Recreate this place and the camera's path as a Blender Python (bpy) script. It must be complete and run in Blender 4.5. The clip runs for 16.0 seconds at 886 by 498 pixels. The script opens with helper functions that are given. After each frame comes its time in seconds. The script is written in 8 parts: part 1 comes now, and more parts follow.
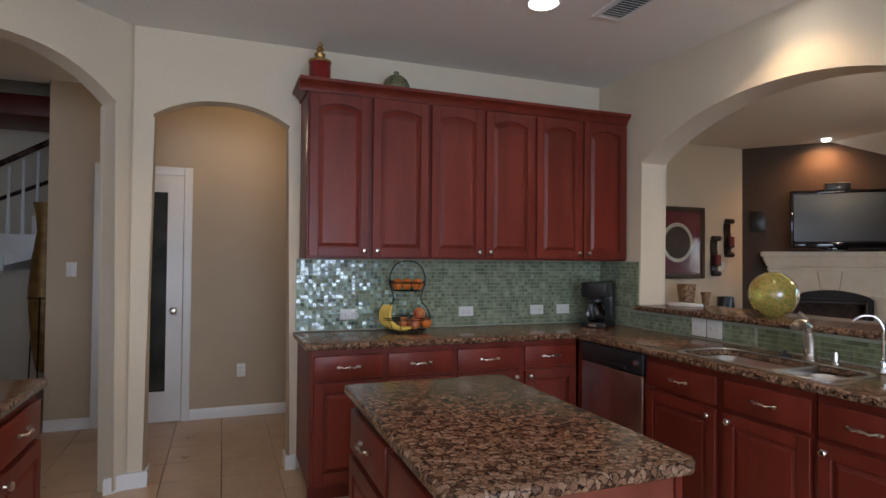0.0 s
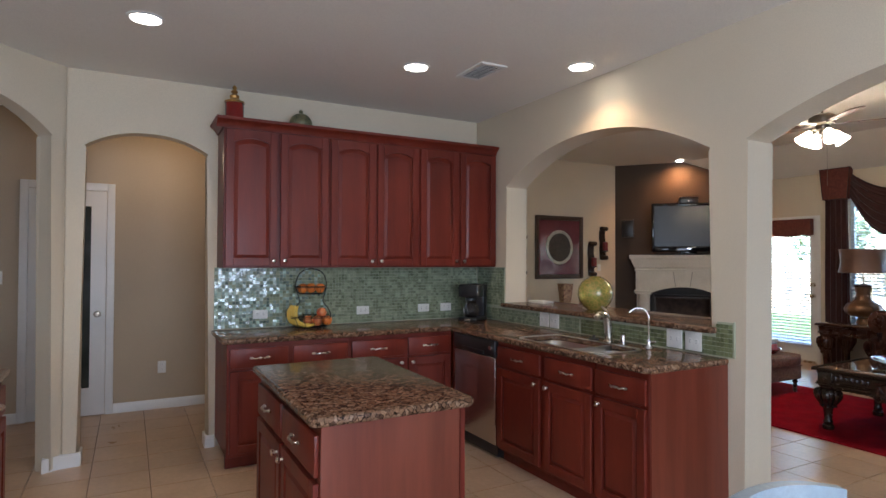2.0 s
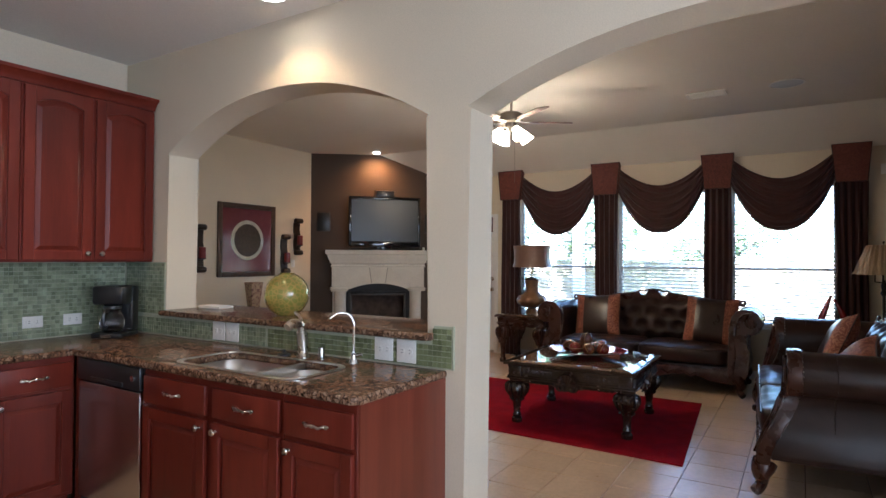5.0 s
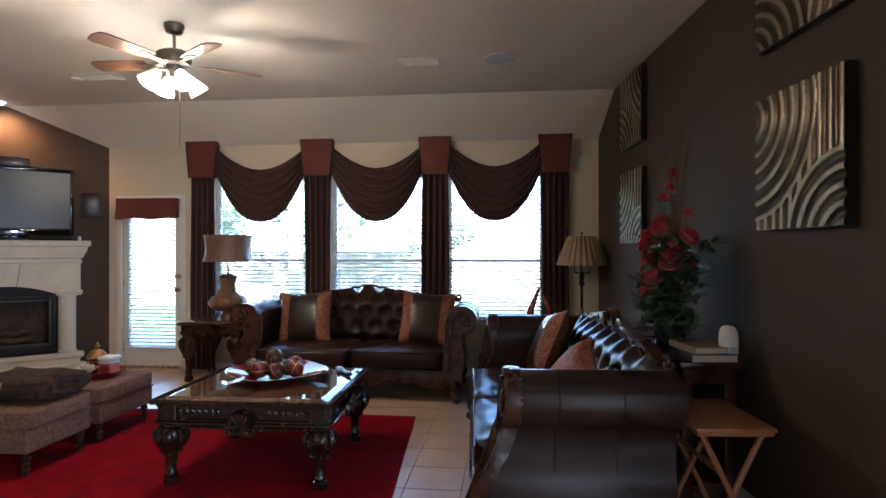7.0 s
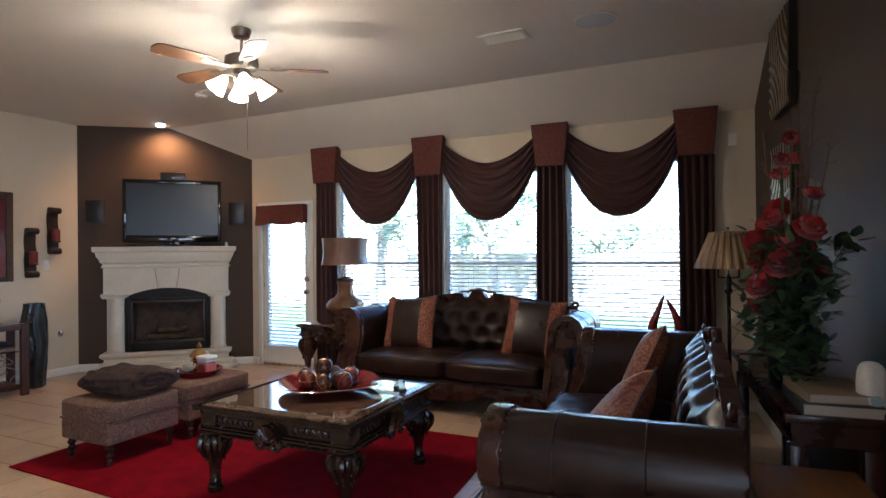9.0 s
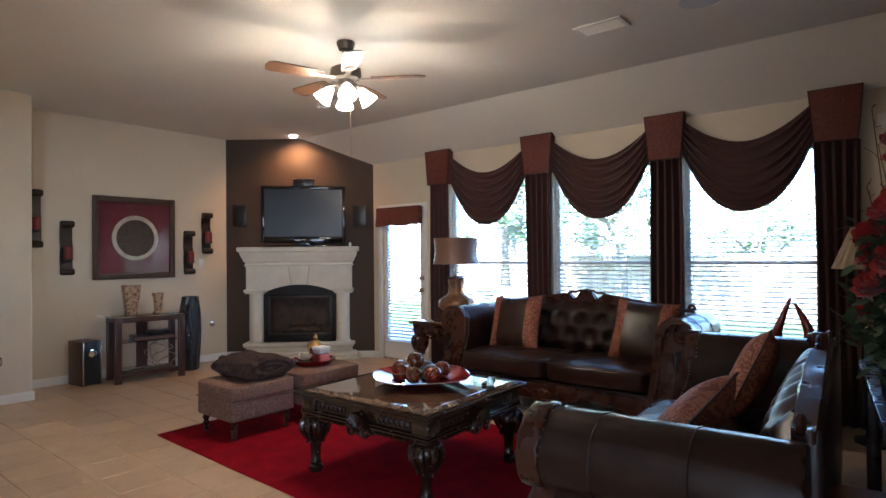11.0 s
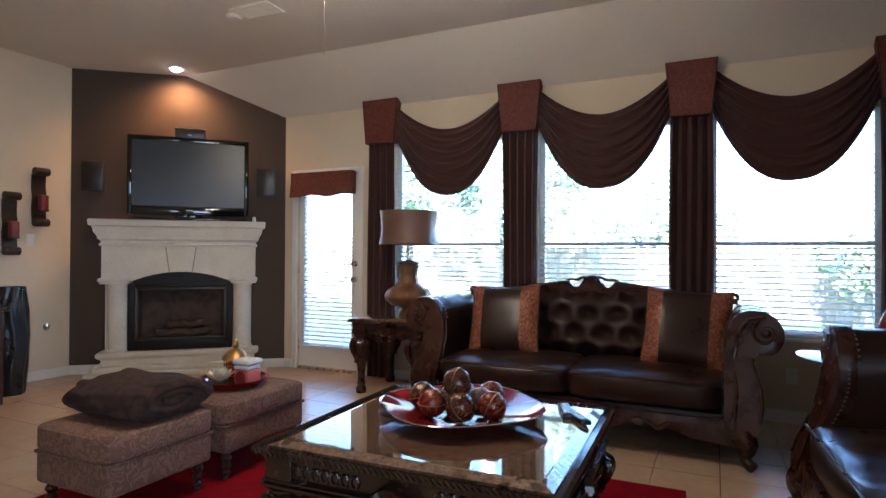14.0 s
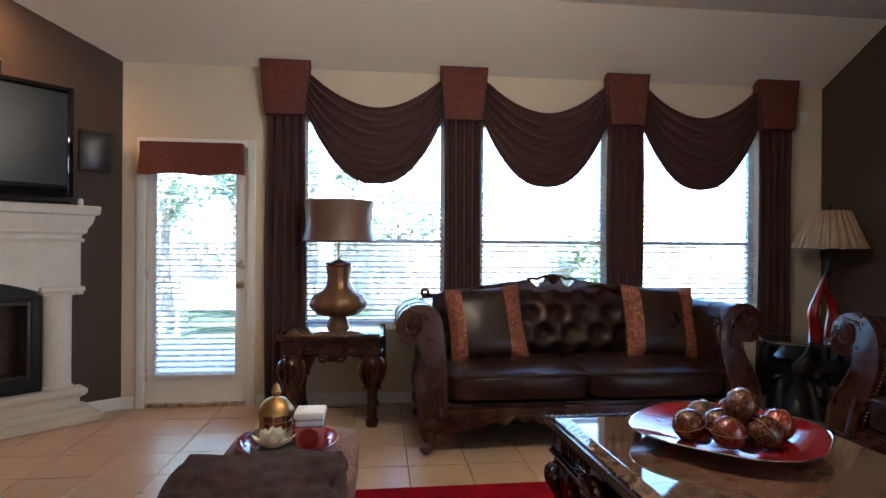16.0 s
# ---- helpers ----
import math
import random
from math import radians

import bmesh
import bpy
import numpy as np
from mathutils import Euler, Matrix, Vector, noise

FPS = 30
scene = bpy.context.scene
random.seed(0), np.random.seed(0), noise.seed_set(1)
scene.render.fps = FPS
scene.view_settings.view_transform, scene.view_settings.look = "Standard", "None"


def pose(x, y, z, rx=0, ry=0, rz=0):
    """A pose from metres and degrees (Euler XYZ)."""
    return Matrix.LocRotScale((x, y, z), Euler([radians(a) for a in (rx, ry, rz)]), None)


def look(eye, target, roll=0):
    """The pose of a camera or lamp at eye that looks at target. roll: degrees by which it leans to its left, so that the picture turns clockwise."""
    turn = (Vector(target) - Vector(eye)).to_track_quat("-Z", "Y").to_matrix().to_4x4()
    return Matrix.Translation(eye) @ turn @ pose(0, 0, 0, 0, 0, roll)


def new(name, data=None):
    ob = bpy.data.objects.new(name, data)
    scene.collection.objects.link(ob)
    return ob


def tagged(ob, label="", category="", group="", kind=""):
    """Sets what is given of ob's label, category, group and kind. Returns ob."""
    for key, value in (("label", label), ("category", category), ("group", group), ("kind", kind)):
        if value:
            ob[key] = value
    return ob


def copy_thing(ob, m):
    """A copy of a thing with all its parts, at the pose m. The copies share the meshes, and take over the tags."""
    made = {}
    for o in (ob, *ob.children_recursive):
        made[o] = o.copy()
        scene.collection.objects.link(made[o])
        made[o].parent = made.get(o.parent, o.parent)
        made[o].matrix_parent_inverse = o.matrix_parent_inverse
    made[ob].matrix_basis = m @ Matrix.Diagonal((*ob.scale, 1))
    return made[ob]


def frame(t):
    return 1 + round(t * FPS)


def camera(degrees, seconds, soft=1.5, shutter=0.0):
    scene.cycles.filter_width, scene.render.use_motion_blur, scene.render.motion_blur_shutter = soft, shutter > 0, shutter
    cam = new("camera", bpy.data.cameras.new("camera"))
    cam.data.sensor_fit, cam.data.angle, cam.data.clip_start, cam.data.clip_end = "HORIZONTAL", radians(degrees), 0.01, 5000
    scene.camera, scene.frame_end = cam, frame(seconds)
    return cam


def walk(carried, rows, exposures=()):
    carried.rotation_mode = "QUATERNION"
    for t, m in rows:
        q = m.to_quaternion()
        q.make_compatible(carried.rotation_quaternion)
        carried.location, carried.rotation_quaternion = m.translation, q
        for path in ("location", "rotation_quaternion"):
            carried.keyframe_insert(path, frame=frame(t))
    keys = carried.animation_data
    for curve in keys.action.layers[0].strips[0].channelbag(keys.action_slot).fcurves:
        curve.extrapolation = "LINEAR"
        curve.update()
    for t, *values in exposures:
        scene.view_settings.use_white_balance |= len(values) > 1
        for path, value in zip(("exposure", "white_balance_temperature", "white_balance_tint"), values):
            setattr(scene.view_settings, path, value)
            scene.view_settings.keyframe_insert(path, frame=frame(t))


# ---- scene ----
cam = camera(75.0, 16.0)
PATH = [
    (0, (0.048, 0.001, 1.38), (0.762, 1.869, 1.419), 0.5),
    (0.5, (-0.037, -0.171, 1.384), (0.79, 1.649, 1.423), 0.5),
    (1, (-0.122, -0.343, 1.376), (0.79, 1.437, 1.416), 0.5),
    (1.5, (-0.113, -0.585, 1.417), (0.844, 1.171, 1.455), 0.4),
    (2, (-0.075, -0.869, 1.448), (0.88, 0.888, 1.486), 0.2),
    (2.5, (-0.088, -1.071, 1.451), (0.859, 0.69, 1.488), 0.2),
    (3, (-0.072, -1.151, 1.445), (0.923, 0.584, 1.484), 0.2),
    (3.5, (0.05, -1.018, 1.441), (1.183, 0.629, 1.476), 0.1),
    (4, (0.173, -0.713, 1.435), (1.43, 0.842, 1.467), 0.2),
    (4.5, (0.365, -0.418, 1.434), (1.874, 0.894, 1.464), 0.5),
    (5, (0.599, -0.176, 1.418), (2.298, 0.879, 1.451), 0.3),
    (5.2, (0.693, -0.096, 1.422), (2.484, 0.793, 1.453), 0.3),
    (7.3, (2.077, -0.126, 1.443), (4.065, 0.088, 1.443), 0.0),
    (7.5, (2.2, -0.177, 1.438), (4.181, 0.1, 1.441), 0.0),
    (8, (2.455, -0.372, 1.47), (4.396, 0.108, 1.472), -0.2),
    (8.5, (2.569, -0.641, 1.474), (4.456, 0.019, 1.475), -0.4),
    (9, (2.66, -0.826, 1.434), (4.465, 0.035, 1.445), -0.6),
    (9.5, (2.698, -0.995, 1.443), (4.433, 0.0, 1.458), -0.7),
    (10, (2.713, -1.124, 1.441), (4.359, 0.013, 1.461), -0.6),
    (10.2, (2.725, -1.162, 1.436), (4.343, 0.013, 1.458), -0.7),
    (12.3, (3.128, -0.749, 1.361), (4.651, 0.547, 1.383), -0.2),
    (12.5, (3.201, -0.652, 1.371), (4.737, 0.628, 1.386), -0.2),
    (13, (3.369, -0.299, 1.31), (4.962, 0.91, 1.332), -0.0),
    (13.5, (3.491, 0.074, 1.247), (5.194, 1.122, 1.272), 0.2),
    (14, (3.551, 0.526, 1.222), (5.36, 1.379, 1.238), 0.3),
    (14.5, (3.596, 0.983, 1.194), (5.503, 1.585, 1.205), 0.3),
    (15, (3.679, 1.521, 1.228), (5.649, 1.865, 1.224), 0.2),
    (15.5, (3.681, 2.146, 1.218), (5.68, 2.187, 1.226), 0.2),
    (16, (3.751, 2.742, 1.254), (5.739, 2.523, 1.252), 0.4),
]
EXPOSURES = [(0, 3.28, 5400, 12), (3.5, 3.44, 5320, 12), (4.5, 3.60, 5280, 12), (5.2, 3.57, 5260, 12), (7.3, 3.62, 5080, 12), (16, 3.70, 5080, 12)]
walk(cam, [(t, look(eye, target, roll)) for t, eye, target, roll in PATH], EXPOSURES)

# ---- world, sun and lamps ----
world = bpy.data.worlds.new("sky")
scene.world = world
world.use_nodes = True
sky = world.node_tree.nodes.new("ShaderNodeTexSky")
sky.sky_type, sky.sun_disc = "NISHITA", False
sky.sun_elevation, sky.sun_rotation = radians(52), radians(-75)
world.node_tree.links.new(sky.outputs[0], world.node_tree.nodes["Background"].inputs[0])
world.node_tree.nodes["Background"].inputs[1].default_value = 0.15

sun = new("sun", bpy.data.lights.new("sun", "SUN"))
sun.data.energy, sun.data.angle, sun.data.color = 5.0, radians(0.6), (1.0, 0.95, 0.88)
sun.matrix_world = look((-30, 8, 40), (0, 0, 0))


def area_lamp(name, eye, target, w, h, power, colour):
    ob = new(name, bpy.data.lights.new(name, "AREA"))
    ob.data.shape, ob.data.size, ob.data.size_y = "RECTANGLE", w, h
    ob.data.energy, ob.data.color = power, colour
    ob.matrix_world = look(eye, target)
    return ob


def spot_lamp(name, eye, target, power, degrees, blend, colour, radius=0.05):
    ob = new(name, bpy.data.lights.new(name, "SPOT"))
    ob.data.energy, ob.data.spot_size, ob.data.spot_blend = power, radians(degrees), blend
    ob.data.color, ob.data.shadow_soft_size = colour, radius
    ob.matrix_world = look(eye, target)
    return ob


def point_lamp(name, eye, power, colour, radius=0.04):
    ob = new(name, bpy.data.lights.new(name, "POINT"))
    ob.data.energy, ob.data.color, ob.data.shadow_soft_size = power, colour, radius
    ob.matrix_world = Matrix.Translation(eye)
    return ob


WARM = (1.0, 0.66, 0.34)
COOL = (0.86, 0.93, 1.0)
# daylight of the breakfast nook's windows, behind the walk
area_lamp("nook_window_light", (0.6, -3.36, 1.45), (0.6, 3.0, 1.2), 2.6, 1.5, 13, COOL)
area_lamp("nook_side_window_light", (-2.56, -1.9, 1.45), (2.0, -0.6, 1.2), 1.6, 1.5, 5, COOL)
# added fill lamp for the stairs; the wall there has no window
area_lamp("stair_window_light", (-2.9, 7.9, 2.2), (-1.5, 6.5, 1.0), 0.9, 1.2, 1.6, COOL)
for x, y, power in ((-0.01, 2.72, 4.0), (1.66, 2.72, 4.0), (2.62, 2.16, 3.9)):
    spot_lamp("downlight_light", (x, y, 2.785), (x, y, 0), power, 128, 0.6, WARM, 0.06)
spot_lamp("fireplace_spot_light", (7.604, 5.387, 2.995), (7.854, 5.587, 2.2), 5.5, 150, 0.9, (1.0, 0.46, 0.15), 0.05)
FAN = Vector((5.79, 2.26, 2.69))
for k in range(4):
    a = radians(52 + 90 * k)
    point_lamp("fan_bulb_light", FAN + Vector((0.215 * math.cos(a), 0.215 * math.sin(a), -0.10)), 1.45, (1.0, 0.74, 0.44), 0.035)
# added fill lamp to brighten the hall, with no fitting of its own
point_lamp("hall_light", (0.2, 4.75, 2.35), 0.55, WARM, 0.08)

# ---- materials ----
def nodes_of(name):
    m = bpy.data.materials.new(name)
    m.use_nodes = True
    nt = m.node_tree
    return m, nt, nt.nodes["Principled BSDF"]


def ramp_node(nt, stops):
    r = nt.nodes.new("ShaderNodeValToRGB")
    while len(r.color_ramp.elements) < len(stops):
        r.color_ramp.elements.new(0.5)
    for e, (p, c) in zip(r.color_ramp.elements, stops):
        e.position, e.color = p, (*c, 1)
    return r


def coords(nt, scale=(1, 1, 1), turn=(0, 0, 0)):
    g = nt.nodes.new("ShaderNodeNewGeometry")
    m = nt.nodes.new("ShaderNodeMapping")
    m.inputs["Scale"].default_value = scale
    m.inputs["Rotation"].default_value = turn
    nt.links.new(g.outputs["Position"], m.inputs["Vector"])
    return m.outputs[0]


def tex(nt, vec, scale, detail=4, rough=0.55, distortion=0.0):
    n = nt.nodes.new("ShaderNodeTexNoise")
    n.inputs["Scale"].default_value, n.inputs["Detail"].default_value = scale, detail
    n.inputs["Roughness"].default_value, n.inputs["Distortion"].default_value = rough, distortion
    nt.links.new(vec, n.inputs["Vector"])
    return n.outputs["Fac"]


def bump(nt, bsdf, height, strength, distance=0.002):
    b = nt.nodes.new("ShaderNodeBump")
    b.inputs["Strength"].default_value, b.inputs["Distance"].default_value = strength, distance
    nt.links.new(height, b.inputs["Height"])
    nt.links.new(b.outputs[0], bsdf.inputs["Normal"])


def mixed(nt, a, b, fac, mode="MIX"):
    m = nt.nodes.new("ShaderNodeMix")
    m.data_type, m.blend_type = "RGBA", mode
    for sock, v in ((m.inputs[6], a), (m.inputs[7], b), (m.inputs[0], fac)):
        if hasattr(v, "is_linked"):
            nt.links.new(v, sock)
        else:
            sock.default_value = (*v, 1) if isinstance(v, tuple) else v
    return m.outputs[2]


def surface(name, c1, c2, scale=6.0, rough=0.5, grain=60.0, relief=0.15, metal=0.0, stretch=(1, 1, 1), turn=(0, 0, 0),
            rough_var=0.1, coat=0.0, per_object=0.0, sheen=0.0, distance=0.002, spec=0.5, island=False):
    """A two-scale procedural surface: slow tone changes, fine grain and relief."""
    m, nt, b = nodes_of(name)
    vec = coords(nt, stretch, turn)
    slow, fine = tex(nt, vec, scale, 3), tex(nt, vec, grain, 5, 0.65)
    r = ramp_node(nt, [(0.3, c1), (0.7, c2)])
    nt.links.new(slow, r.inputs[0])
    g = ramp_node(nt, [(0.25, (0.80, 0.80, 0.80)), (0.75, (1.15, 1.15, 1.15))])
    nt.links.new(fine, g.inputs[0])
    col = mixed(nt, r.outputs[0], g.outputs[0], 0.6, "MULTIPLY")
    if per_object:
        oi = nt.nodes.new("ShaderNodeNewGeometry" if island else "ShaderNodeObjectInfo")
        pr = ramp_node(nt, [(0.0, (1 - per_object,) * 3), (1.0, (1 + per_object,) * 3)])
        nt.links.new(oi.outputs["Random Per Island" if island else "Random"], pr.inputs[0])
        col = mixed(nt, col, pr.outputs[0], 1.0, "MULTIPLY")
    nt.links.new(col, b.inputs["Base Color"])
    mr = nt.nodes.new("ShaderNodeMapRange")
    mr.inputs[3].default_value, mr.inputs[4].default_value = max(0.02, rough - rough_var), min(1, rough + rough_var)
    nt.links.new(slow, mr.inputs[0])
    nt.links.new(mr.outputs[0], b.inputs["Roughness"])
    b.inputs["Metallic"].default_value = metal
    b.inputs["Coat Weight"].default_value = coat
    b.inputs["Coat Roughness"].default_value = 0.12
    b.inputs["Sheen Weight"].default_value = sheen
    b.inputs["Specular IOR Level"].default_value = spec
    if relief:
        bump(nt, b, fine, relief, distance)
    return m


def glow(name, colour, strength):
    m, nt, b = nodes_of(name)
    b.inputs["Base Color"].default_value = (*colour, 1)
    b.inputs["Emission Color"].default_value = (*colour, 1)
    b.inputs["Emission Strength"].default_value = strength
    return m


def stone(name, dark, mid, light, scale, rough=0.12, vein=0.5):
    """Polished speckled stone."""
    m, nt, b = nodes_of(name)
    vec = coords(nt)
    v = nt.nodes.new("ShaderNodeTexVoronoi")
    v.inputs["Scale"].default_value = scale
    warp = nt.nodes.new("ShaderNodeTexNoise")
    warp.inputs["Scale"].default_value = scale * 0.7
    nt.links.new(vec, warp.inputs["Vector"])
    nt.links.new(mixed(nt, vec, warp.outputs["Color"], 0.06), v.inputs["Vector"])
    n1, n2 = tex(nt, vec, scale * 0.9, 6, 0.7), tex(nt, vec, scale * 4, 4, 0.6)
    r = ramp_node(nt, [(0.38, dark), (0.45, mid), (0.55, light), (0.75, mid)])
    add = nt.nodes.new("ShaderNodeMath")
    add.operation = "MULTIPLY_ADD"
    add.inputs[1].default_value = vein
    nt.links.new(v.outputs["Distance"], add.inputs[0])
    sub = nt.nodes.new("ShaderNodeMath")
    sub.operation = "SUBTRACT"
    nt.links.new(n1, sub.inputs[0])
    sub.inputs[1].default_value = vein * 0.33
    nt.links.new(sub.outputs[0], add.inputs[2])
    nt.links.new(add.outputs[0], r.inputs[0])
    g = ramp_node(nt, [(0.35, (0.55, 0.55, 0.55)), (0.62, (1.2, 1.2, 1.2))])
    nt.links.new(n2, g.inputs[0])
    nt.links.new(mixed(nt, r.outputs[0], g.outputs[0], 0.8, "MULTIPLY"), b.inputs["Base Color"])
    b.inputs["Roughness"].default_value = rough
    b.inputs["Specular IOR Level"].default_value = 0.6
    return m


def granite(name):
    """Polished granite: brown blotches parted by a black network."""
    m, nt, b = nodes_of(name)
    vec = coords(nt)
    warp = nt.nodes.new("ShaderNodeTexNoise")
    warp.inputs["Scale"].default_value, warp.inputs["Detail"].default_value = 30, 5
    nt.links.new(vec, warp.inputs["Vector"])
    bent = mixed(nt, vec, warp.outputs["Color"], 0.014)
    edge = nt.nodes.new("ShaderNodeTexVoronoi")
    edge.feature = "DISTANCE_TO_EDGE"
    cell = nt.nodes.new("ShaderNodeTexVoronoi")
    for v in (edge, cell):
        v.inputs["Scale"].default_value = 56
        nt.links.new(bent, v.inputs["Vector"])
    tint = ramp_node(nt, [(0.08, (0.09, 0.048, 0.030)), (0.30, (0.18, 0.098, 0.056)), (0.65, (0.25, 0.145, 0.085)), (0.95, (0.32, 0.21, 0.14))])
    sep = nt.nodes.new("ShaderNodeSeparateColor")
    nt.links.new(cell.outputs["Color"], sep.inputs[0])
    nt.links.new(sep.outputs[0], tint.inputs[0])
    add = nt.nodes.new("ShaderNodeMath")
    add.operation = "MULTIPLY_ADD"
    add.inputs[1].default_value = 0.55
    nt.links.new(tex(nt, vec, 75, 5, 0.7), add.inputs[0])
    nt.links.new(edge.outputs["Distance"], add.inputs[2])
    gap = ramp_node(nt, [(0.255, (0.05, 0.05, 0.052)), (0.325, (0.5, 0.47, 0.45)), (0.365, (1, 1, 1))])
    nt.links.new(add.outputs[0], gap.inputs[0])
    fine = ramp_node(nt, [(0.36, (0.5, 0.5, 0.5)), (0.60, (1.15, 1.15, 1.15))])
    nt.links.new(tex(nt, vec, 170, 4, 0.6), fine.inputs[0])
    body = mixed(nt, tint.outputs[0], gap.outputs[0], 1.0, "MULTIPLY")
    nt.links.new(mixed(nt, body, fine.outputs[0], 0.8, "MULTIPLY"), b.inputs["Base Color"])
    b.inputs["Roughness"].default_value = 0.16
    b.inputs["Specular IOR Level"].default_value = 0.12
    return m


def patterned(name, base, figure, scale, rough=0.8, thin=0.5, metal=0.0):
    """Woven or chased scroll pattern: wandering bands over a ground."""
    m, nt, b = nodes_of(name)
    vec = coords(nt)
    n = nt.nodes.new("ShaderNodeTexNoise")
    n.inputs["Scale"].default_value, n.inputs["Detail"].default_value = scale, 1.0
    n.inputs["Distortion"].default_value = 1.2
    nt.links.new(vec, n.inputs["Vector"])
    w = nt.nodes.new("ShaderNodeMath")
    w.operation = "MULTIPLY"
    w.inputs[1].default_value = 34.0
    nt.links.new(n.outputs["Fac"], w.inputs[0])
    s = nt.nodes.new("ShaderNodeMath")
    s.operation = "SINE"
    nt.links.new(w.outputs[0], s.inputs[0])
    k = nt.nodes.new("ShaderNodeMapRange")
    k.inputs[1].default_value, k.inputs[2].default_value = -1.0, 1.0
    nt.links.new(s.outputs[0], k.inputs[0])
    r = ramp_node(nt, [(thin - 0.08, base), (thin + 0.08, figure)])
    nt.links.new(k.outputs[0], r.inputs[0])
    weave = tex(nt, vec, 240, 2)
    g = ramp_node(nt, [(0.3, (0.7, 0.7, 0.7)), (0.7, (1.25, 1.25, 1.25))])
    nt.links.new(weave, g.inputs[0])
    nt.links.new(mixed(nt, r.outputs[0], g.outputs[0], 0.7, "MULTIPLY"), b.inputs["Base Color"])
    b.inputs["Roughness"].default_value, b.inputs["Metallic"].default_value = rough, metal
    bump(nt, b, k.outputs[0], 0.3, 0.002)
    return m


def clear_glass(name, tint, rough=0.0, ior=1.45):
    m, nt, b = nodes_of(name)
    b.inputs["Base Color"].default_value = (*tint, 1)
    b.inputs["Roughness"].default_value, b.inputs["IOR"].default_value = rough, ior
    b.inputs["Transmission Weight"].default_value = 1.0
    return m


PAINT = surface("wall_paint", (0.63, 0.545, 0.41), (0.67, 0.585, 0.445), 1.2, 0.75, 180, 0.25, distance=0.001)
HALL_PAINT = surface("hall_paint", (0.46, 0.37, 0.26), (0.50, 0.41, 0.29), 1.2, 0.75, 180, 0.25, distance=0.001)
BROWN_PAINT = surface("brown_paint", (0.052, 0.033, 0.020), (0.061, 0.039, 0.025), 1.2, 0.7, 180, 0.25, distance=0.001)
CEILING_PAINT = surface("ceiling_paint", (0.78, 0.75, 0.69), (0.82, 0.79, 0.73), 1.0, 0.85, 140, 0.35, distance=0.0015)
LIVING_CEILING = surface("living_ceiling_paint", (0.74, 0.695, 0.625), (0.78, 0.735, 0.66), 1.0, 0.85, 140, 0.35, distance=0.0015)
TRIM = surface("trim_paint", (0.74, 0.73, 0.70), (0.79, 0.78, 0.75), 3, 0.35, 200, 0.03)
CHERRY = surface("cherry_wood", (0.108, 0.0145, 0.0075), (0.165, 0.024, 0.012), 3.0, 0.42, 28, 0.05, stretch=(3, 3, 0.35), coat=0.05, spec=0.33, per_object=0.12)
CHERRY_PANEL = surface("cherry_veneer", (0.130, 0.026, 0.013), (0.19, 0.043, 0.021), 4.0, 0.38, 22, 0.05, stretch=(3, 3, 0.22), coat=0.2)
TILE = surface("floor_tile", (0.47, 0.325, 0.205), (0.56, 0.405, 0.27), 4.0, 0.30, 30, 0.06, per_object=0.06, rough_var=0.06)
GROUT = surface("floor_grout", (0.13, 0.085, 0.055), (0.17, 0.115, 0.075), 5, 0.9, 90, 0.3)
GRANITE = granite("granite")
MARBLE = stone("brown_marble", (0.045, 0.022, 0.012), (0.105, 0.056, 0.031), (0.20, 0.125, 0.078), 15, 0.05, 0.35)
for nd in MARBLE.node_tree.nodes:
    if nd.type == "BSDF_PRINCIPLED":
        nd.inputs["Coat Weight"].default_value, nd.inputs["Coat Roughness"].default_value, nd.inputs["Coat IOR"].default_value = 1.0, 0.03, 1.42
NICKEL = surface("brushed_nickel", (0.52, 0.47, 0.40), (0.62, 0.57, 0.50), 20, 0.28, 200, 0.02, metal=1.0)
STEEL = surface("stainless_steel", (0.52, 0.49, 0.46), (0.56, 0.53, 0.50), 3, 0.25, 300, 0.01, metal=1.0, rough_var=0.03)
SINK_STEEL = surface("sink_steel", (0.74, 0.73, 0.71), (0.80, 0.79, 0.77), 3, 0.30, 300, 0.01, metal=1.0, rough_var=0.04)
CHROME = surface("chrome", (0.75, 0.75, 0.75), (0.8, 0.8, 0.8), 5, 0.08, 100, 0.0, metal=1.0, rough_var=0.02)
BLACK_PLASTIC = surface("black_plastic", (0.012, 0.012, 0.013), (0.018, 0.018, 0.019), 8, 0.32, 160, 0.05)
WHITE_PLASTIC = surface("white_plastic", (0.74, 0.73, 0.69), (0.79, 0.78, 0.74), 6, 0.35, 120, 0.02)
BLACK_IRON = surface("black_iron", (0.010, 0.009, 0.009), (0.018, 0.016, 0.015), 20, 0.45, 120, 0.15, metal=0.6)
LEATHER = surface("dark_leather", (0.017, 0.0085, 0.0068), (0.034, 0.0165, 0.012), 7.0, 0.29, 90, 0.30, distance=0.0016, spec=0.30, rough_var=0.04)
DARK_WOOD = surface("carved_dark_wood", (0.024, 0.008, 0.005), (0.055, 0.017, 0.009), 9, 0.28, 45, 0.25, coat=0.1, spec=0.35)
TABLE_WOOD = surface("ebonised_carved_wood", (0.014, 0.007, 0.004), (0.030, 0.014, 0.008), 18, 0.24, 60, 0.2, coat=0.2)
RUG_RED = surface("red_rug_pile", (0.17, 0.002, 0.007), (0.26, 0.004, 0.011), 7, 0.95, 260, 0.9, spec=0.05, distance=0.006)
DRAPE = surface("drape_cloth", (0.036, 0.009, 0.007), (0.056, 0.014, 0.010), 6, 0.72, 220, 0.2, sheen=0.15)
